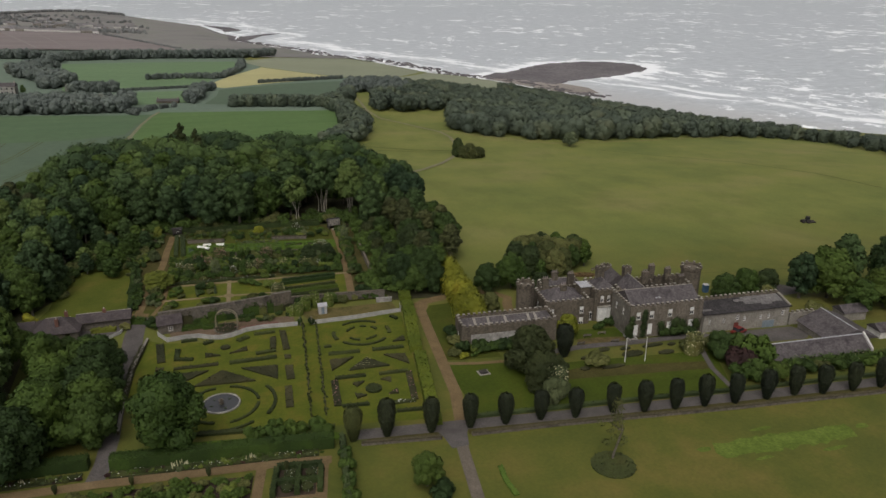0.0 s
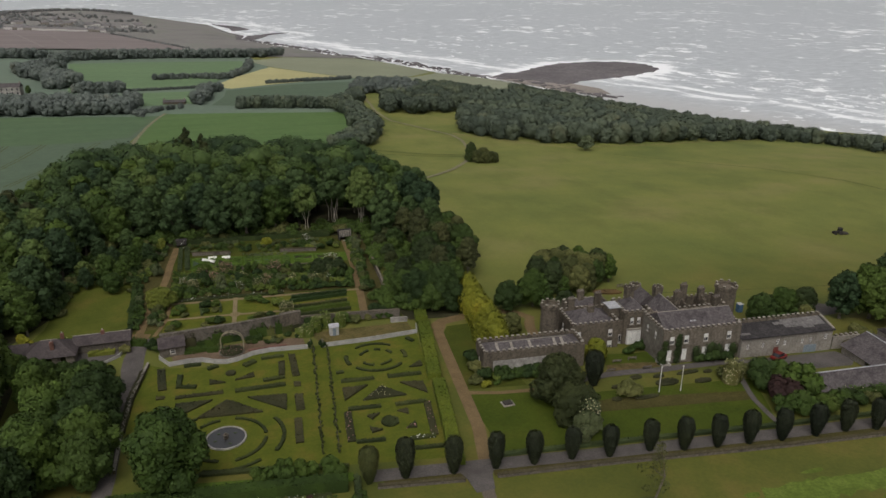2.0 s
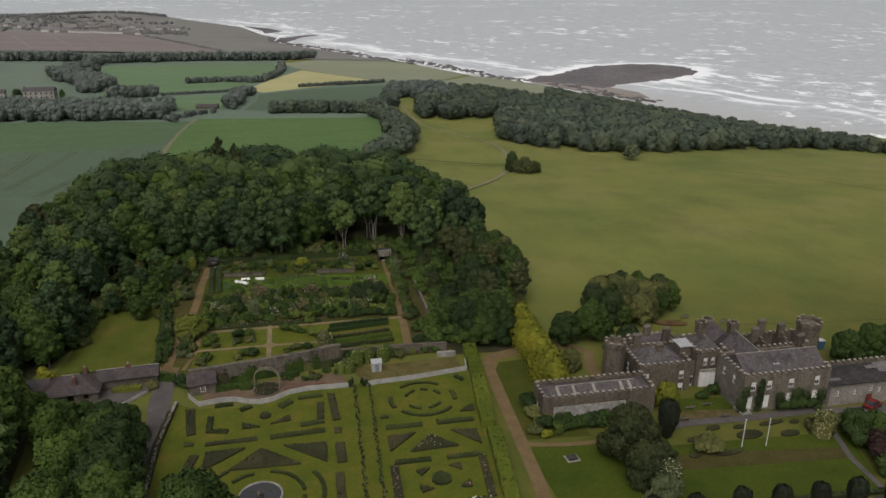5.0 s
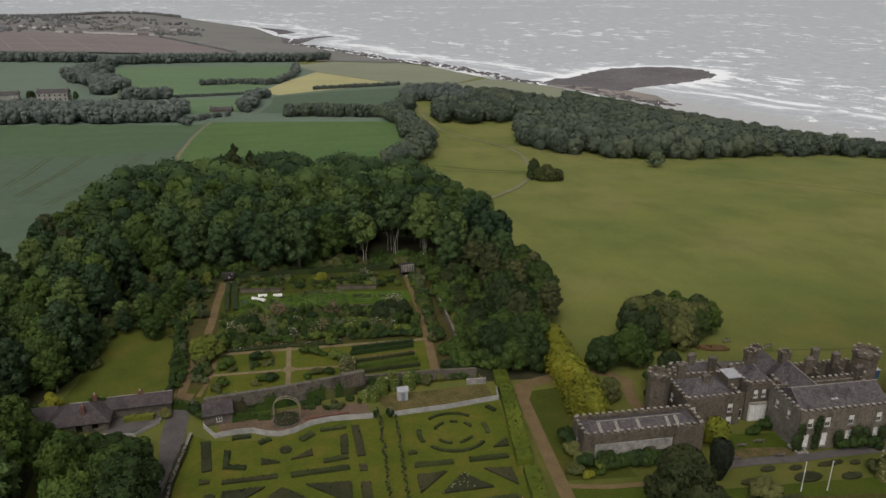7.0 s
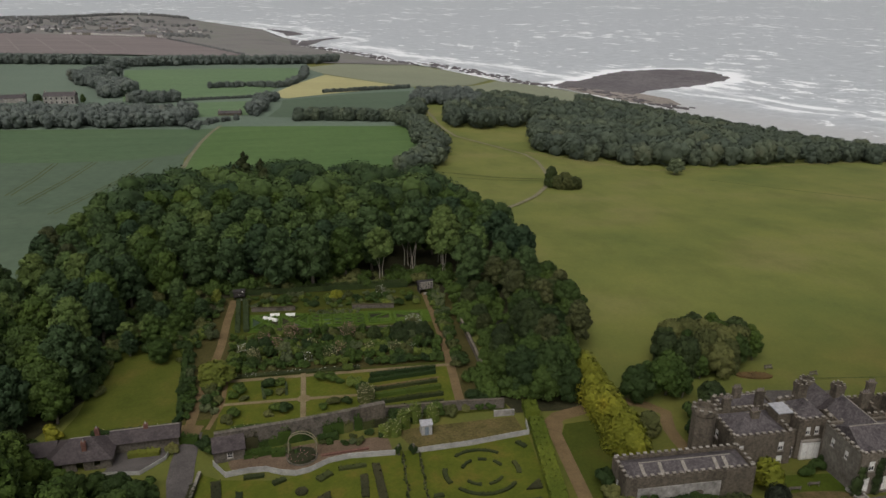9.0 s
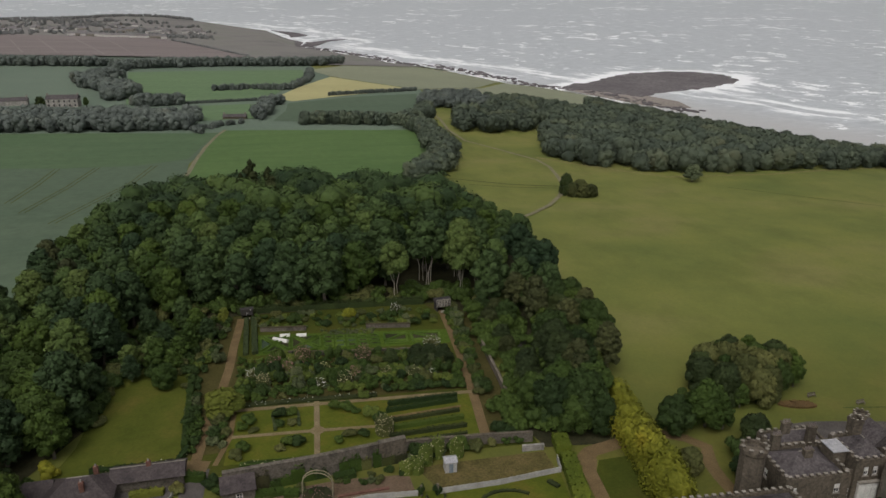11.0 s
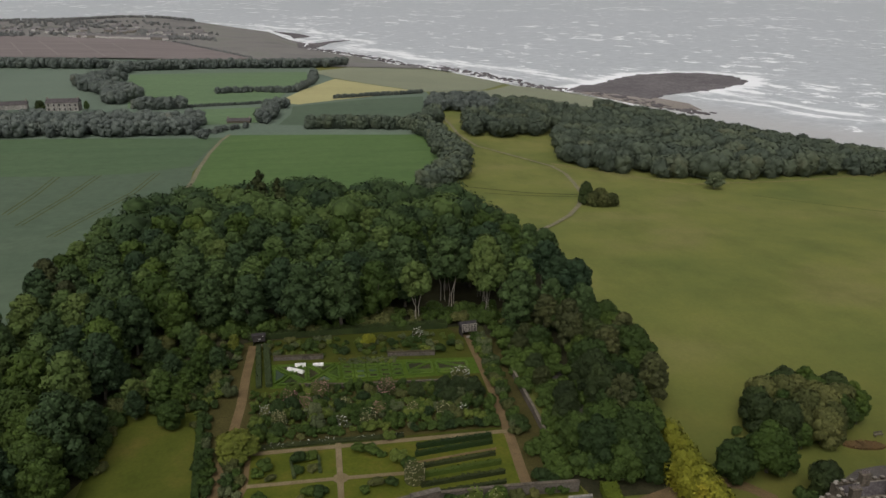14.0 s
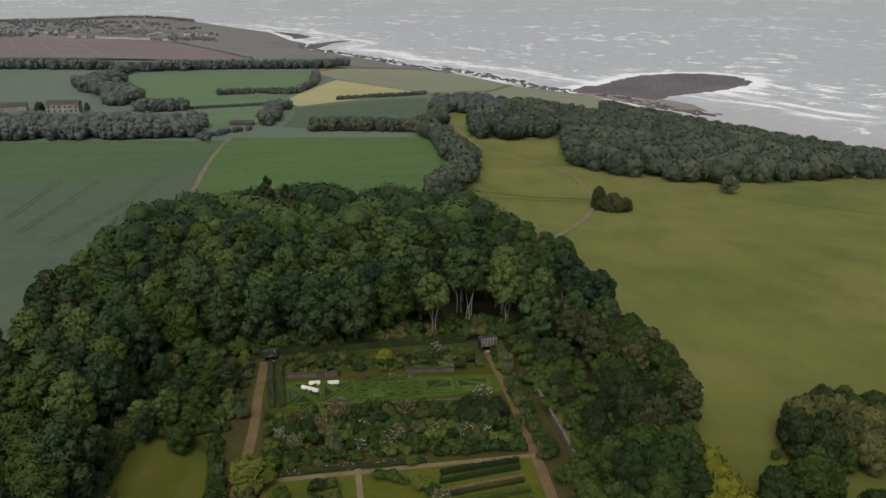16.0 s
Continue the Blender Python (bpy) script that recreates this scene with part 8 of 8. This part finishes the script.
# low walls, hedges and shrubs at the back
run_wall("wall_terrace", [(1.8, 218.4), (12, 216.6)], 1.0, 0.5, M["stone_old"], "low terrace wall of old stone", M["moss_stone"])
run_wall("wall_terrace", [(25.5, 214.4), (35.5, 212.6)], 1.0, 0.5, M["stone_old"], "low terrace wall of old stone", M["moss_stone"])
run_wall("wall_terrace", [(5, 205.3), (16, 202.6), (34, 199.6)], 0.9, 0.4, M["stone_old"], "low terrace wall of old stone", M["stone"])
for _x, _y in scatter([(1, 227), (43, 221.5), (42, 213.6), (36, 213.6), (25, 215.6), (14, 217.6), (1, 219.4)], 1.6, _r, 1500):
    if _r.random() < 0.85:
        plant(KIN[int(_r.integers(10))], _x, _y, _r.uniform(0.35, 0.75), _r, GW, tall=_r.uniform(0.7, 1.1))
plant("bushgold", 22.2, 220.6, 0.95, _r, GW, label="rounded golden shrub in the walled garden", tall=1.2)
plant("bush", 9.5, 222, 0.9, _r, GW, tall=0.9)
strip([(-12.4, 199), (-12.9, 174.5)], 1.1, 1.3, M["hedge_tall"], "clipped hedge along the west lawn", "hedge", "hedge", dense=20, size=0.18, rough=0.15)
strip([(-1.0, 226), (-1.8, 207)], 1.0, 0.8, M["box_hedge"], "clipped hedge beside the garden path", "hedge", "hedge", dense=20, size=0.17, rough=0.15)
strip([(0.6, 226), (0.2, 207)], 1.2, 0.8, M["box_hedge"], "clipped hedge beside the garden path", "hedge", "hedge", dense=20, size=0.17, rough=0.15)
# fruit and herbaceous rows, south-east quarter
for _a, _b, _w, _h in (((23.4, 179.0), (36.8, 179.0), .7, .9), ((22.6, 176.8), (36.4, 177.2), .6, .9), ((22.6, 173.4), (35.8, 173.8), .6, .7), ((22.0, 171.0), (35.8, 171.2), .7, .9), ((21.6, 168.6), (35.6, 168.6), .6, .8), ((21.4, 166.2), (35.0, 166.2), .6, .6)):
    strip([_a, _b], _w, _h, M["bed_green"] if _h < .85 else M["leaf"], "row of fruit bushes in the walled garden", "hedge", "fruit_hedge", "fruit rows", dense=18, size=0.18)
sheet("path", ribbon([(21.6, 174.9), (36.6, 175.4)], 0.6), M["gravel"], 0.13, 3, "narrow gravel path between fruit rows", "path")
# corner beds of the lawn squares
for _x, _y, _s, _k in ((3.4, 180.4, .8, "bush"), (5.6, 180.8, .6, "bush"), (5.4, 177.4, .55, "busholive"), (3.2, 177.6, .5, "bush"), (-2.0, 179.8, .8, "bush"), (-3.4, 178.0, .7, "bushlight"), (-1.4, 176.8, .5, "busholive"), (13.6, 180.6, .7, "bush"), (15.6, 179.6, .75, "bush"), (17, 178.4, .6, "bushlight"), (19.6, 176.6, 1.0, "bushfresh"), (20.8, 173.8, .9, "bushlight"), (6, 170.6, .7, "bush"), (4.2, 171.2, .7, "bush"), (2.8, 169.8, .5, "busholive"), (-3.4, 171.6, .7, "bush"), (-4.6, 169.6, .7, "busholive"), (14.8, 171.0, .7, "busholive"), (17.2, 170.2, .6, "bush"), (12.8, 169.6, .5, "bush"), (19.4, 183.2, .75, "bushfresh")):
    plant(_k, _x, _y, _s, _r, GW, tall=0.85)
strip([(2.4, 176.0), (2.2, 180.8), (6.8, 180.6), (6.6, 176.4)], 0.5, 0.6, M["box_hedge"], "clipped box edging round a shrub bed", "hedge", "box_hedge", dense=22, size=0.14)
strip([(-4.0, 167.0), (9, 165.2), (20, 165.0)], 1.0, 0.7, M["leaf_light"], "flowery border along the wall foot", specks=(M["petal_pale"], 2.0, 0.12))
plant("lime", -6.6, 184.6, 0.84, _r, GW, label="broad yellow-green tree by the garden path", tall=0.6)
sheet("path", arc(9.6, 174.1, 1.3, 0, 340, 17), M["path_pale"], 0.14, 1, "small gravel circle where the paths cross", "path")
for _x, _y, _h in ((23.8, 158.0, 1.9), (25.8, 159.8, 2.6), (28.2, 161.2, 2.6), (31.4, 160.6, 2.2), (22.2, 158.2, 1.4)):
    leafy("flowering_shrub", arc(_x, _y, 1.2, 0, 320, 8), _h, M["leaf_fresh"], "cream-flowered climbing shrub by the old wall", "shrub", next(_seed), 30, 0.19, "flowering shrubs", (M["petal_pale"], 8, 0.11), rough=0.4)
for _x, _y, _s in ((47.0, 214, 1.1), (46.4, 209.6, .9), (46.6, 205, .8), (47.6, 217.6, .8)):
    plant("bushpale", _x, _y, _s, _r, GW, label="rounded pale silver-green shrub beside the path", tall=1.1)
# borders along the outer walls
_th = [(x, y, _r.uniform(0.5, 0.95), KIN[int(_r.integers(10))]) for x, y in scatter([(42.8, 178), (46, 200), (48.4, 222), (46.6, 223), (43.6, 200), (41.2, 178)], 1.25, _r, 1500)]
thicket("border", _th, "mixed shrub border along the east wall", "border", 8)
_th = []
for _x, _y in scatter([(46.4, 176), (49, 200), (52, 224), (61, 219), (59, 186), (57, 168), (44, 162), (41, 172)], 2.6, _r, 900, avoid=([(53.8, 190), (57, 190), (58, 174), (54, 174)],)):
    _th.append((_x, _y, _r.uniform(0.8, 1.35), ("bush", "bush", "bushlight", "bush")[int(_r.integers(4))]))
thicket("shrubbery", _th, "dense mixed shrubbery beside the walled garden", "shrubbery", 5)
_th = [(x, y, _r.uniform(0.5, 0.85), KIN[int(_r.integers(10))]) for x, y in scatter([(-10.5, 173), (-11.5, 199), (-8, 206), (-4.8, 226), (-9, 228), (-14, 205), (-12.6, 186), (-12.2, 173)], 1.6, _r, 900) + scatter([(-8.4, 173), (-9.0, 186), (-6.2, 186), (-6.0, 174)], 1.4, _r, 300)]
thicket("border", _th, "mixed shrub border along the west path", "border", 9)
for _x, _y, _s, _k in ((-16, 203, .42, "light"), (-20, 207, .5, "oak"), (-13, 212, .5, "light"), (-18, 214, .45, "oak"), (-12, 222, .45, "light"), (-24, 202, .4, "oak"), (-9.5, 216, .4, "oak"), (-22, 222, .5, "oak"), (-15, 227, .5, "oak"), (-28, 212, .6, "oak"), (-30, 196, .55, "oak"), (-34, 178, .7, "light"), (-31, 186, .4, "oak")):
    plant(_k, _x, _y, _s, _r, "small trees west of the walled garden")
for _x, _y, _s, _k in ((25, 162, .9, "bush"), (27, 163.4, .7, "bushlight"), (32, 162, .9, "bush"), (35, 161.4, .8, "busholive"), (25.6, 159.8, .8, "bushlight"), (41, 164.5, 1.0, "bush"), (44.5, 166, 1.2, "bush"), (48, 166, 1.4, "bush"), (50.5, 163.6, 1.2, "bush"), (52, 168, 1.4, "bush")):
    plant(_k, _x, _y, _s, _r, "shrubs along the old wall")
for _x, _y, _s, _k in ((53.6, 162.2, .58, "near"), (58.4, 161.8, .6, "near"), (51.5, 166.5, .74, "near"), (56.5, 165.5, .84, "near"), (60.4, 169, .78, "near"), (49.4, 171.6, .6, "near"), (61.5, 177, .8, "near"), (54.6, 171, .78, "nearlight")):
    plant(_k, _x, _y, _s, _r, "trees east of the walled garden")
for _x, _y in scatter([(50.5, 178), (53.5, 178), (55.5, 196), (60, 214), (54, 220), (51.6, 200)], 4.2, _r, 500):
    plant(("near", "neardark", "bronze")[int(_r.integers(3))], _x, _y, _r.uniform(0.36, 0.55), _r, "trees east of the walled garden")
# seats and shelters at the path ends


def shelter(x, y, k, label, board, bits, share):
    """An open-fronted seat shelter: a white gable board broken by black timbers over a dark opening, slate roof, pale seat."""
    ob = empty("garden_shelter", Matrix.Translation((x, y, H(x, y))) @ Matrix.Diagonal((k, k, k, 1)), label, "shelter", "garden shelters")
    for x0, x1, y0, y1 in ((-1.7, 1.7, 1.9, 2.1), (-1.7, -1.5, -0.5, 1.898), (1.5, 1.7, -0.5, 1.898)):
        bm = bmesh.new()
        add_box(bm, x0, x1, y0, y1, -0.2, 2.4)
        part("wall", bm, M["dark"], ob)
    bm, _rr = hip_roof(-2.0, 2.0, -0.49, 2.4, 2.4, 0.9, "x", gable=True)
    part("roof", bm, M["slate_old"], ob)
    bm = bmesh.new()
    add_box(bm, -1.75, 1.75, -0.66, -0.52, 1.35, 3.3, 0.02)
    part("gable_board", bm, board, ob)
    rng = np.random.default_rng(8)
    for i in range(5):
        for q in range(4):
            if rng.random() < share:
                bm = bmesh.new()
                u, w = -1.7 + 0.68 * i + rng.uniform(0, 0.2), 1.4 + 0.47 * q + rng.uniform(0, 0.1)
                add_box(bm, u, u + rng.uniform(0.22, 0.5), -0.7, -0.664, w, w + rng.uniform(0.14, 0.36))
                part("timber", bm, bits, ob)
    bm = bmesh.new()
    add_box(bm, -0.85, 0.85, -1.5, -0.9, 0.0, 0.55, 0.03)
    part("seat", bm, M["stone_pale"], ob)
    for i in range(2):
        bm = bmesh.new()
        add_box(bm, -1.72 + i * 3.28, -1.56 + i * 3.28, -0.66, -0.52, -0.2, 1.348)
        part("post", bm, M["dark"], ob)


shelter(45.6, 220.6, 1.0, "small black and white garden shelter at the path head", M["stone_pale"], M["dark"], 0.85)
shelter(-0.8, 227.4, 0.75, "small dark garden shelter with a pale bench", M["dark"], M["white"], 0.3)
# the back drive east of the garden
# dark sheet that puts the trees' shade into the ground colour
sheet("ground_wood", [(47, 159), (62, 157), (64, 166), (52, 170), (45, 168)], M["litter"], 0.08, 3, "dark ground under garden trees, their shade in its colour", "woodland floor")
sheet("road", ribbon([(56.5, 172), (55.6, 182), (57.4, 196), (61, 214), (66, 232)], 3.0), M["asphalt"], 0.1, 4, "shaded back drive under the trees", "drive")

# scrub in front of the great wood and west of the walled garden
_th = [(x, y, _r.uniform(0.8, 1.5), ("bush", "bush", "bushlight", "busholive")[int(_r.integers(4))]) for x, y in scatter([(-5, 231), (20, 230), (45, 227.5), (60, 222), (70, 217), (72, 222), (48, 236), (20, 237), (-8, 239), (-24, 238), (-22, 232)], 2.3, _r, 1500)]
thicket("scrub", _th, "dense scrub before the great wood", "scrub", 6)
_th = [(x, y, _r.uniform(0.6, 1.2), ("bush", "bushlight", "bush", "busholive")[int(_r.integers(4))]) for x, y in scatter([(-10, 206), (-7, 228), (-24, 231), (-30, 208), (-27, 203), (-14, 202)], 2.6, _r, 900) + scatter([(-31, 186), (-28.4, 208), (-26, 208), (-28.4, 186)], 2.0, _r, 300)]
thicket("scrub", _th, "dense scrub west of the walled garden", "scrub", 7)
for _x, _y, _s, _k in ((-19, 205.5, .62, "light"), (-15, 208.5, .5, "light"), (-24.5, 206, .5, "oak")):
    plant(_k, _x, _y, _s, _r, "small trees west of the walled garden", tall=0.85)

# taller dark shrubs and undergrowth of the borders
for _x, _y, _s in ((32.8, 191.6, .36), (37.9, 193.1, .4), (35.4, 194.6, .38), (27.4, 195.8, .3), (33, 196.0, .34)):
    plant("neardark", _x, _y, _s, _r, GW, label="tall dark shrub in the mixed border", tall=0.85)
_th = [(x, y, _r.uniform(0.28, 0.5), KIN[int(_r.integers(10))]) for x, y in scatter([(-3.2, 203.6), (39, 199.8), (40, 184.4), (-4.0, 187.4)], 1.4, _r, 2600)]
thicket("undergrowth", _th, "low mixed planting between the border shrubs", "border", 14)
plant("nearlight", -17.6, 197.4, 0.5, _r, "small trees west of the walled garden", tall=0.85)
plant("bushpale", -7.4, 205.2, 0.9, _r, GW, tall=1.5)
plant("lime", -6.0, 225.0, 0.3, _r, GW, label="slender pale green tree by the garden seat", tall=1.5)

# ---- the country beyond ----
_r = np.random.default_rng(33)
# coastal wood along the foot of the meadow
COASTWOOD = [(168, 449), (169, 424), (181, 404), (210, 387), (258, 385), (345, 397), (382, 390), (393, 362), (375, 312), (350, 268), (364, 262), (390, 314), (408, 356), (420, 396), (416, 435), (410, 490), (405, 530), (406, 610), (398, 660), (388, 695), (362, 712), (338, 726), (310, 690), (290, 600), (240, 560), (196, 520), (184, 485)]
forest("far_woodland", [(x, y, _r.uniform(8.5, 14) * min(1, max(0.64, 1 - (x - 300) / 260))) for x, y in scatter(COASTWOOD, 6.8, _r, 9000)], M["leaf_coast_hazed"], "dark wood between meadow and sea", "woodland", 72, 250, 0.8, 0.56)
forest("far_woodland", [(x, y, _r.uniform(9, 13)) for x, y in scatter([(140, 536), (146, 518), (160, 510), (186, 516), (200, 530), (250, 572), (300, 612), (318, 640), (270, 630), (240, 680), (215, 690), (205, 640), (176, 580), (150, 560)], 6.4, _r, 4000)], M["leaf_coast_hazed"], "dark wood beside the farm track", "woodland", 74, 230, 0.8, 0.44)
forest("far_woodland", [(x, y, _r.uniform(8, 11)) for x, y in scatter([(140, 636), (166, 646), (196, 620), (215, 690), (210, 720), (165, 705)], 6.0, _r, 2500)], M["leaf_far_hazed"], "belt of trees beside the farm track", "woodland", 73, 200, 0.7, 0.44)


def belt(pts, width, gap, tall, label, seed, leaves=190, size=0.9, mat="leaf_far_hazed", name="far_hedgerow", category="hedgerow"):
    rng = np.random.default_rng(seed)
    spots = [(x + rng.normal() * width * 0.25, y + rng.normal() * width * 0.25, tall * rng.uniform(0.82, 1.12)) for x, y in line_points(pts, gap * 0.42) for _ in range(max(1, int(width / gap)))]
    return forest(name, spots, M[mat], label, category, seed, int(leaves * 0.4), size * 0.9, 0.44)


belt([(112, 545), (116, 520), (114, 480), (112, 455), (105, 432), (96, 408), (86, 392), (80, 380)], 9, 4, 10, "curving belt of trees at the meadow edge", 81, 260, 0.95, "leaf_coast_hazed")
belt([(50, 583), (70, 578), (95, 566), (112, 560), (130, 580), (142, 620)], 9, 4, 9, "belt of trees between two fields", 82, 220, 0.95, "leaf_coast_hazed")
forest("far_woodland", [(x, y, _r.uniform(9, 12)) for x, y in scatter([(-260, 582), (-138, 580), (-74, 574), (-28, 580), (-22, 622), (-120, 640), (-260, 650)], 4.4, _r, 3000)], M["leaf_far_hazed"], "broad belt of trees before the farm", "woodland", 83, 90, 0.6, 0.42)
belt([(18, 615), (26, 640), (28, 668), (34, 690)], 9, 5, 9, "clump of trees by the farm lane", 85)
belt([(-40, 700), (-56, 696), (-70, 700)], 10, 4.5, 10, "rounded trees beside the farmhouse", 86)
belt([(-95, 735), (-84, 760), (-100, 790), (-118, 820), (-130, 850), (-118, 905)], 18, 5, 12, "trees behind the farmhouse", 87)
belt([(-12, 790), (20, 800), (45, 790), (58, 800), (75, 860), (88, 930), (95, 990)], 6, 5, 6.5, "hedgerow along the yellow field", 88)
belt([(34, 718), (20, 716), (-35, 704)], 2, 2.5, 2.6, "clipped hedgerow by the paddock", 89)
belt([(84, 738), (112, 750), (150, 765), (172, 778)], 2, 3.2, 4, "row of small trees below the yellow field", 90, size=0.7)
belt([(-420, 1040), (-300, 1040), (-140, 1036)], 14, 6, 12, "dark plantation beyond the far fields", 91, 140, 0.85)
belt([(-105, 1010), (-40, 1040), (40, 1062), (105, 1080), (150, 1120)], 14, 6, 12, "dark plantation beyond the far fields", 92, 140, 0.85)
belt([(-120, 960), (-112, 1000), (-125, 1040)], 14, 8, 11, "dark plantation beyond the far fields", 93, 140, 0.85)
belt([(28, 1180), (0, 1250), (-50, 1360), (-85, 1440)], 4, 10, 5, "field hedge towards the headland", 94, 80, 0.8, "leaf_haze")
belt([(-20, 560), (-24, 575), (-8, 590), (6, 600)], 6, 4, 4, "scrub at the end of the farm lane", 95)
# copse and lone tree on the meadow
for _x, _y, _s, _k in ((137.5, 344, .7, "holm"), (140.5, 340.5, .62, "holm"), (144, 341, .66, "holm"), (146.6, 344, .55, "holm"), (141.5, 346, .8, "holm")):
    plant(_k, _x, _y, _s, _r, "copse on the meadow", tall=0.95)
plant("holmdark", 135.6, 347, 0.7, _r, "copse on the meadow", tall=1.5)
plant("lone", 209.0, 364.5, 0.86, _r, tall=0.95)

# rocky spit: a low wedge joined to the shore by a narrow neck
_rk = np.random.default_rng(3)
_edge = [(x + _rk.normal() * 2.5, y + _rk.normal() * 2.5) for x, y in line_points(SPIT + SPIT[:1], 9)[:-1]]
bm = bmesh.new()
_m = len(_edge)
_rings = [[bm.verts.new((x + (x - 520) * k, y + (y - 930) * k, SEA + z)) for x, y in _edge] for k, z in ((0.012, -1.5), (0.0, 0.5), (-0.015, 0.9))]
for ra, rb in zip(_rings[:-1], _rings[1:]):
    for i in range(_m):
        bm.faces.new((ra[i], rb[i], rb[(i + 1) % _m], ra[(i + 1) % _m]))
bm.faces.new(_rings[-1])
bmesh.ops.triangulate(bm, faces=[f for f in bm.faces if len(f.verts) > 4])
bmesh.ops.recalc_face_normals(bm, faces=bm.faces)
spit = mesh_object("rock_spit", bm, M["rock"])
tagged(spit, "low dark rock spit washed by surf", "rocks", kind="structure")
for _poly, _l in (([(126, 1475), (150, 1545), (200, 1590), (232, 1596), (190, 1560), (165, 1500), (150, 1470)], "dark rock ledge off the coast"), ([(100, 1840), (128, 1720), (128, 1660), (165, 1690), (150, 1760)], "dark rock ledge off the headland")):
    ob = raw("rock_ledge", [(x, y, SEA + 0.8) for x, y in _poly] + [(x, y, SEA - 2) for x, y in _poly], [tuple(range(len(_poly)))[::-1]] + [(i, (i + 1) % len(_poly), len(_poly) + (i + 1) % len(_poly), len(_poly) + i) for i in range(len(_poly))], M["rock"])
    tagged(ob, _l, "rocks", kind="structure")


# farm
def farm_building(x, y, turn, l, w, h, rise, mat, label, windows=0, name="farmhouse"):
    ob = empty(name, Matrix.Translation((x, y, H(x, y))) @ Matrix.Rotation(radians(turn), 4, "Z"), label, "farm building")
    bm = bmesh.new()
    us = [l * (i + 0.5) / windows for i in range(windows)]
    holes = [(u - 0.6, u + 0.6, z, z + 1.6) for u in us for z in (1.0, 4.0)] if windows else []
    pierced(bm, (-l / 2, -w / 2), (l / 2, -w / 2), 0.4, -1, h, holes)
    add_box(bm, -l / 2, l / 2, -w / 2 + 0.4, w / 2, -1, h)
    part("wall", bm, mat, ob)
    for u0, u1, z0, z1 in holes:
        b2 = bmesh.new()
        add_box(b2, -l / 2 + u0, -l / 2 + u1, -w / 2 + 0.15, -w / 2 + 0.38, z0, z1)
        wd = part("window", b2, M["glass"], ob)
    bm, rr = hip_roof(-l / 2 - 0.3, l / 2 + 0.3, -w / 2 - 0.3, w / 2 + 0.3, h, rise, "x", gable=True)
    part("roof", bm, M["slate"], ob)
    for sx in (-l / 2 + 0.6, l / 2 - 0.6):
        bm = bmesh.new()
        add_box(bm, sx - 0.5, sx + 0.5, -0.4, 0.4, h + rise - 0.6, h + rise + 1.2)
        part("chimney", bm, M["stone_pale"], ob)
    return ob


farm_building(-124, 702, -8, 23, 9, 6.6, 2.6, M["render"], "grey two-storey farmhouse behind trees", 6)
farm_building(-164, 712, 4, 26, 8, 4.0, 2.2, M["render"], "long low farm shed with a grey roof", 0, "farm_shed")
farm_building(2, 622, -10, 16, 7, 2.2, 1.4, M["stone"], "low farm shed at the end of the lane", 0, "farm_shed")
plant("holmdark", -141.5, 706, 0.9, _r, label="dark round tree beside the farmhouse", tall=0.9)
plant("oak", -108, 700, 0.5, _r, label="tree beside the farmhouse")


# village roofs: slate paled towards grey, haze painted into the colour
M["roof_far"] = surface("village_roofing_hazed", (0.13, 0.122, 0.12), (0.18, 0.17, 0.165), 0.1, 1.0)


def cottage_far(x, y, turn, l, wall_mat, seed):
    ob = empty("house", Matrix.Translation((x, y, H(x, y))) @ Matrix.Rotation(radians(turn), 4, "Z"), "small pale house in the headland village", "house", "houses of the headland village")
    bm = bmesh.new()
    add_box(bm, -l / 2, l / 2, -4, 4, -1, 5.4)
    part("wall", bm, wall_mat, ob)
    bm, rr = hip_roof(-l / 2 - 0.3, l / 2 + 0.3, -4.3, 4.3, 5.4, 2.8, "x", gable=True)
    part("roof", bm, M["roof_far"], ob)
    for i in range(3):
        bm = bmesh.new()
        u = -l / 2 + l * (i + 0.5) / 3
        add_box(bm, u - 0.7, u + 0.7, -4.06, -4.01, 1.0, 2.4)
        part("window", bm, M["glass"], ob)


_r = np.random.default_rng(55)
for _i in range(44):
    _u = _r.random()
    _x, _y = -420 + 370 * _u + _r.normal() * 20, 1560 + 160 * _r.random() + 90 * (0.4 - abs(_u - 0.6)) + _r.normal() * 25
    cottage_far(_x, _y, _r.uniform(-40, 40), _r.uniform(9, 15), M["white"] if _r.random() < 0.6 else M["stone_pale"], _i)
for _i in range(16):
    _u = _i / 15
    cottage_far(-250 + 150 * _u, 1512 - 30 * _u + _r.normal() * 5, _r.uniform(-15, 15), _r.uniform(9, 13), M["white"] if _r.random() < 0.7 else M["stone_pale"], _i)
_copse = [(-440 + 400 * _r.random(), 1500 + 400 * _r.random()) for _ in range(70)] + [(-46, 1640), (-36, 1650), (-50, 1655)]
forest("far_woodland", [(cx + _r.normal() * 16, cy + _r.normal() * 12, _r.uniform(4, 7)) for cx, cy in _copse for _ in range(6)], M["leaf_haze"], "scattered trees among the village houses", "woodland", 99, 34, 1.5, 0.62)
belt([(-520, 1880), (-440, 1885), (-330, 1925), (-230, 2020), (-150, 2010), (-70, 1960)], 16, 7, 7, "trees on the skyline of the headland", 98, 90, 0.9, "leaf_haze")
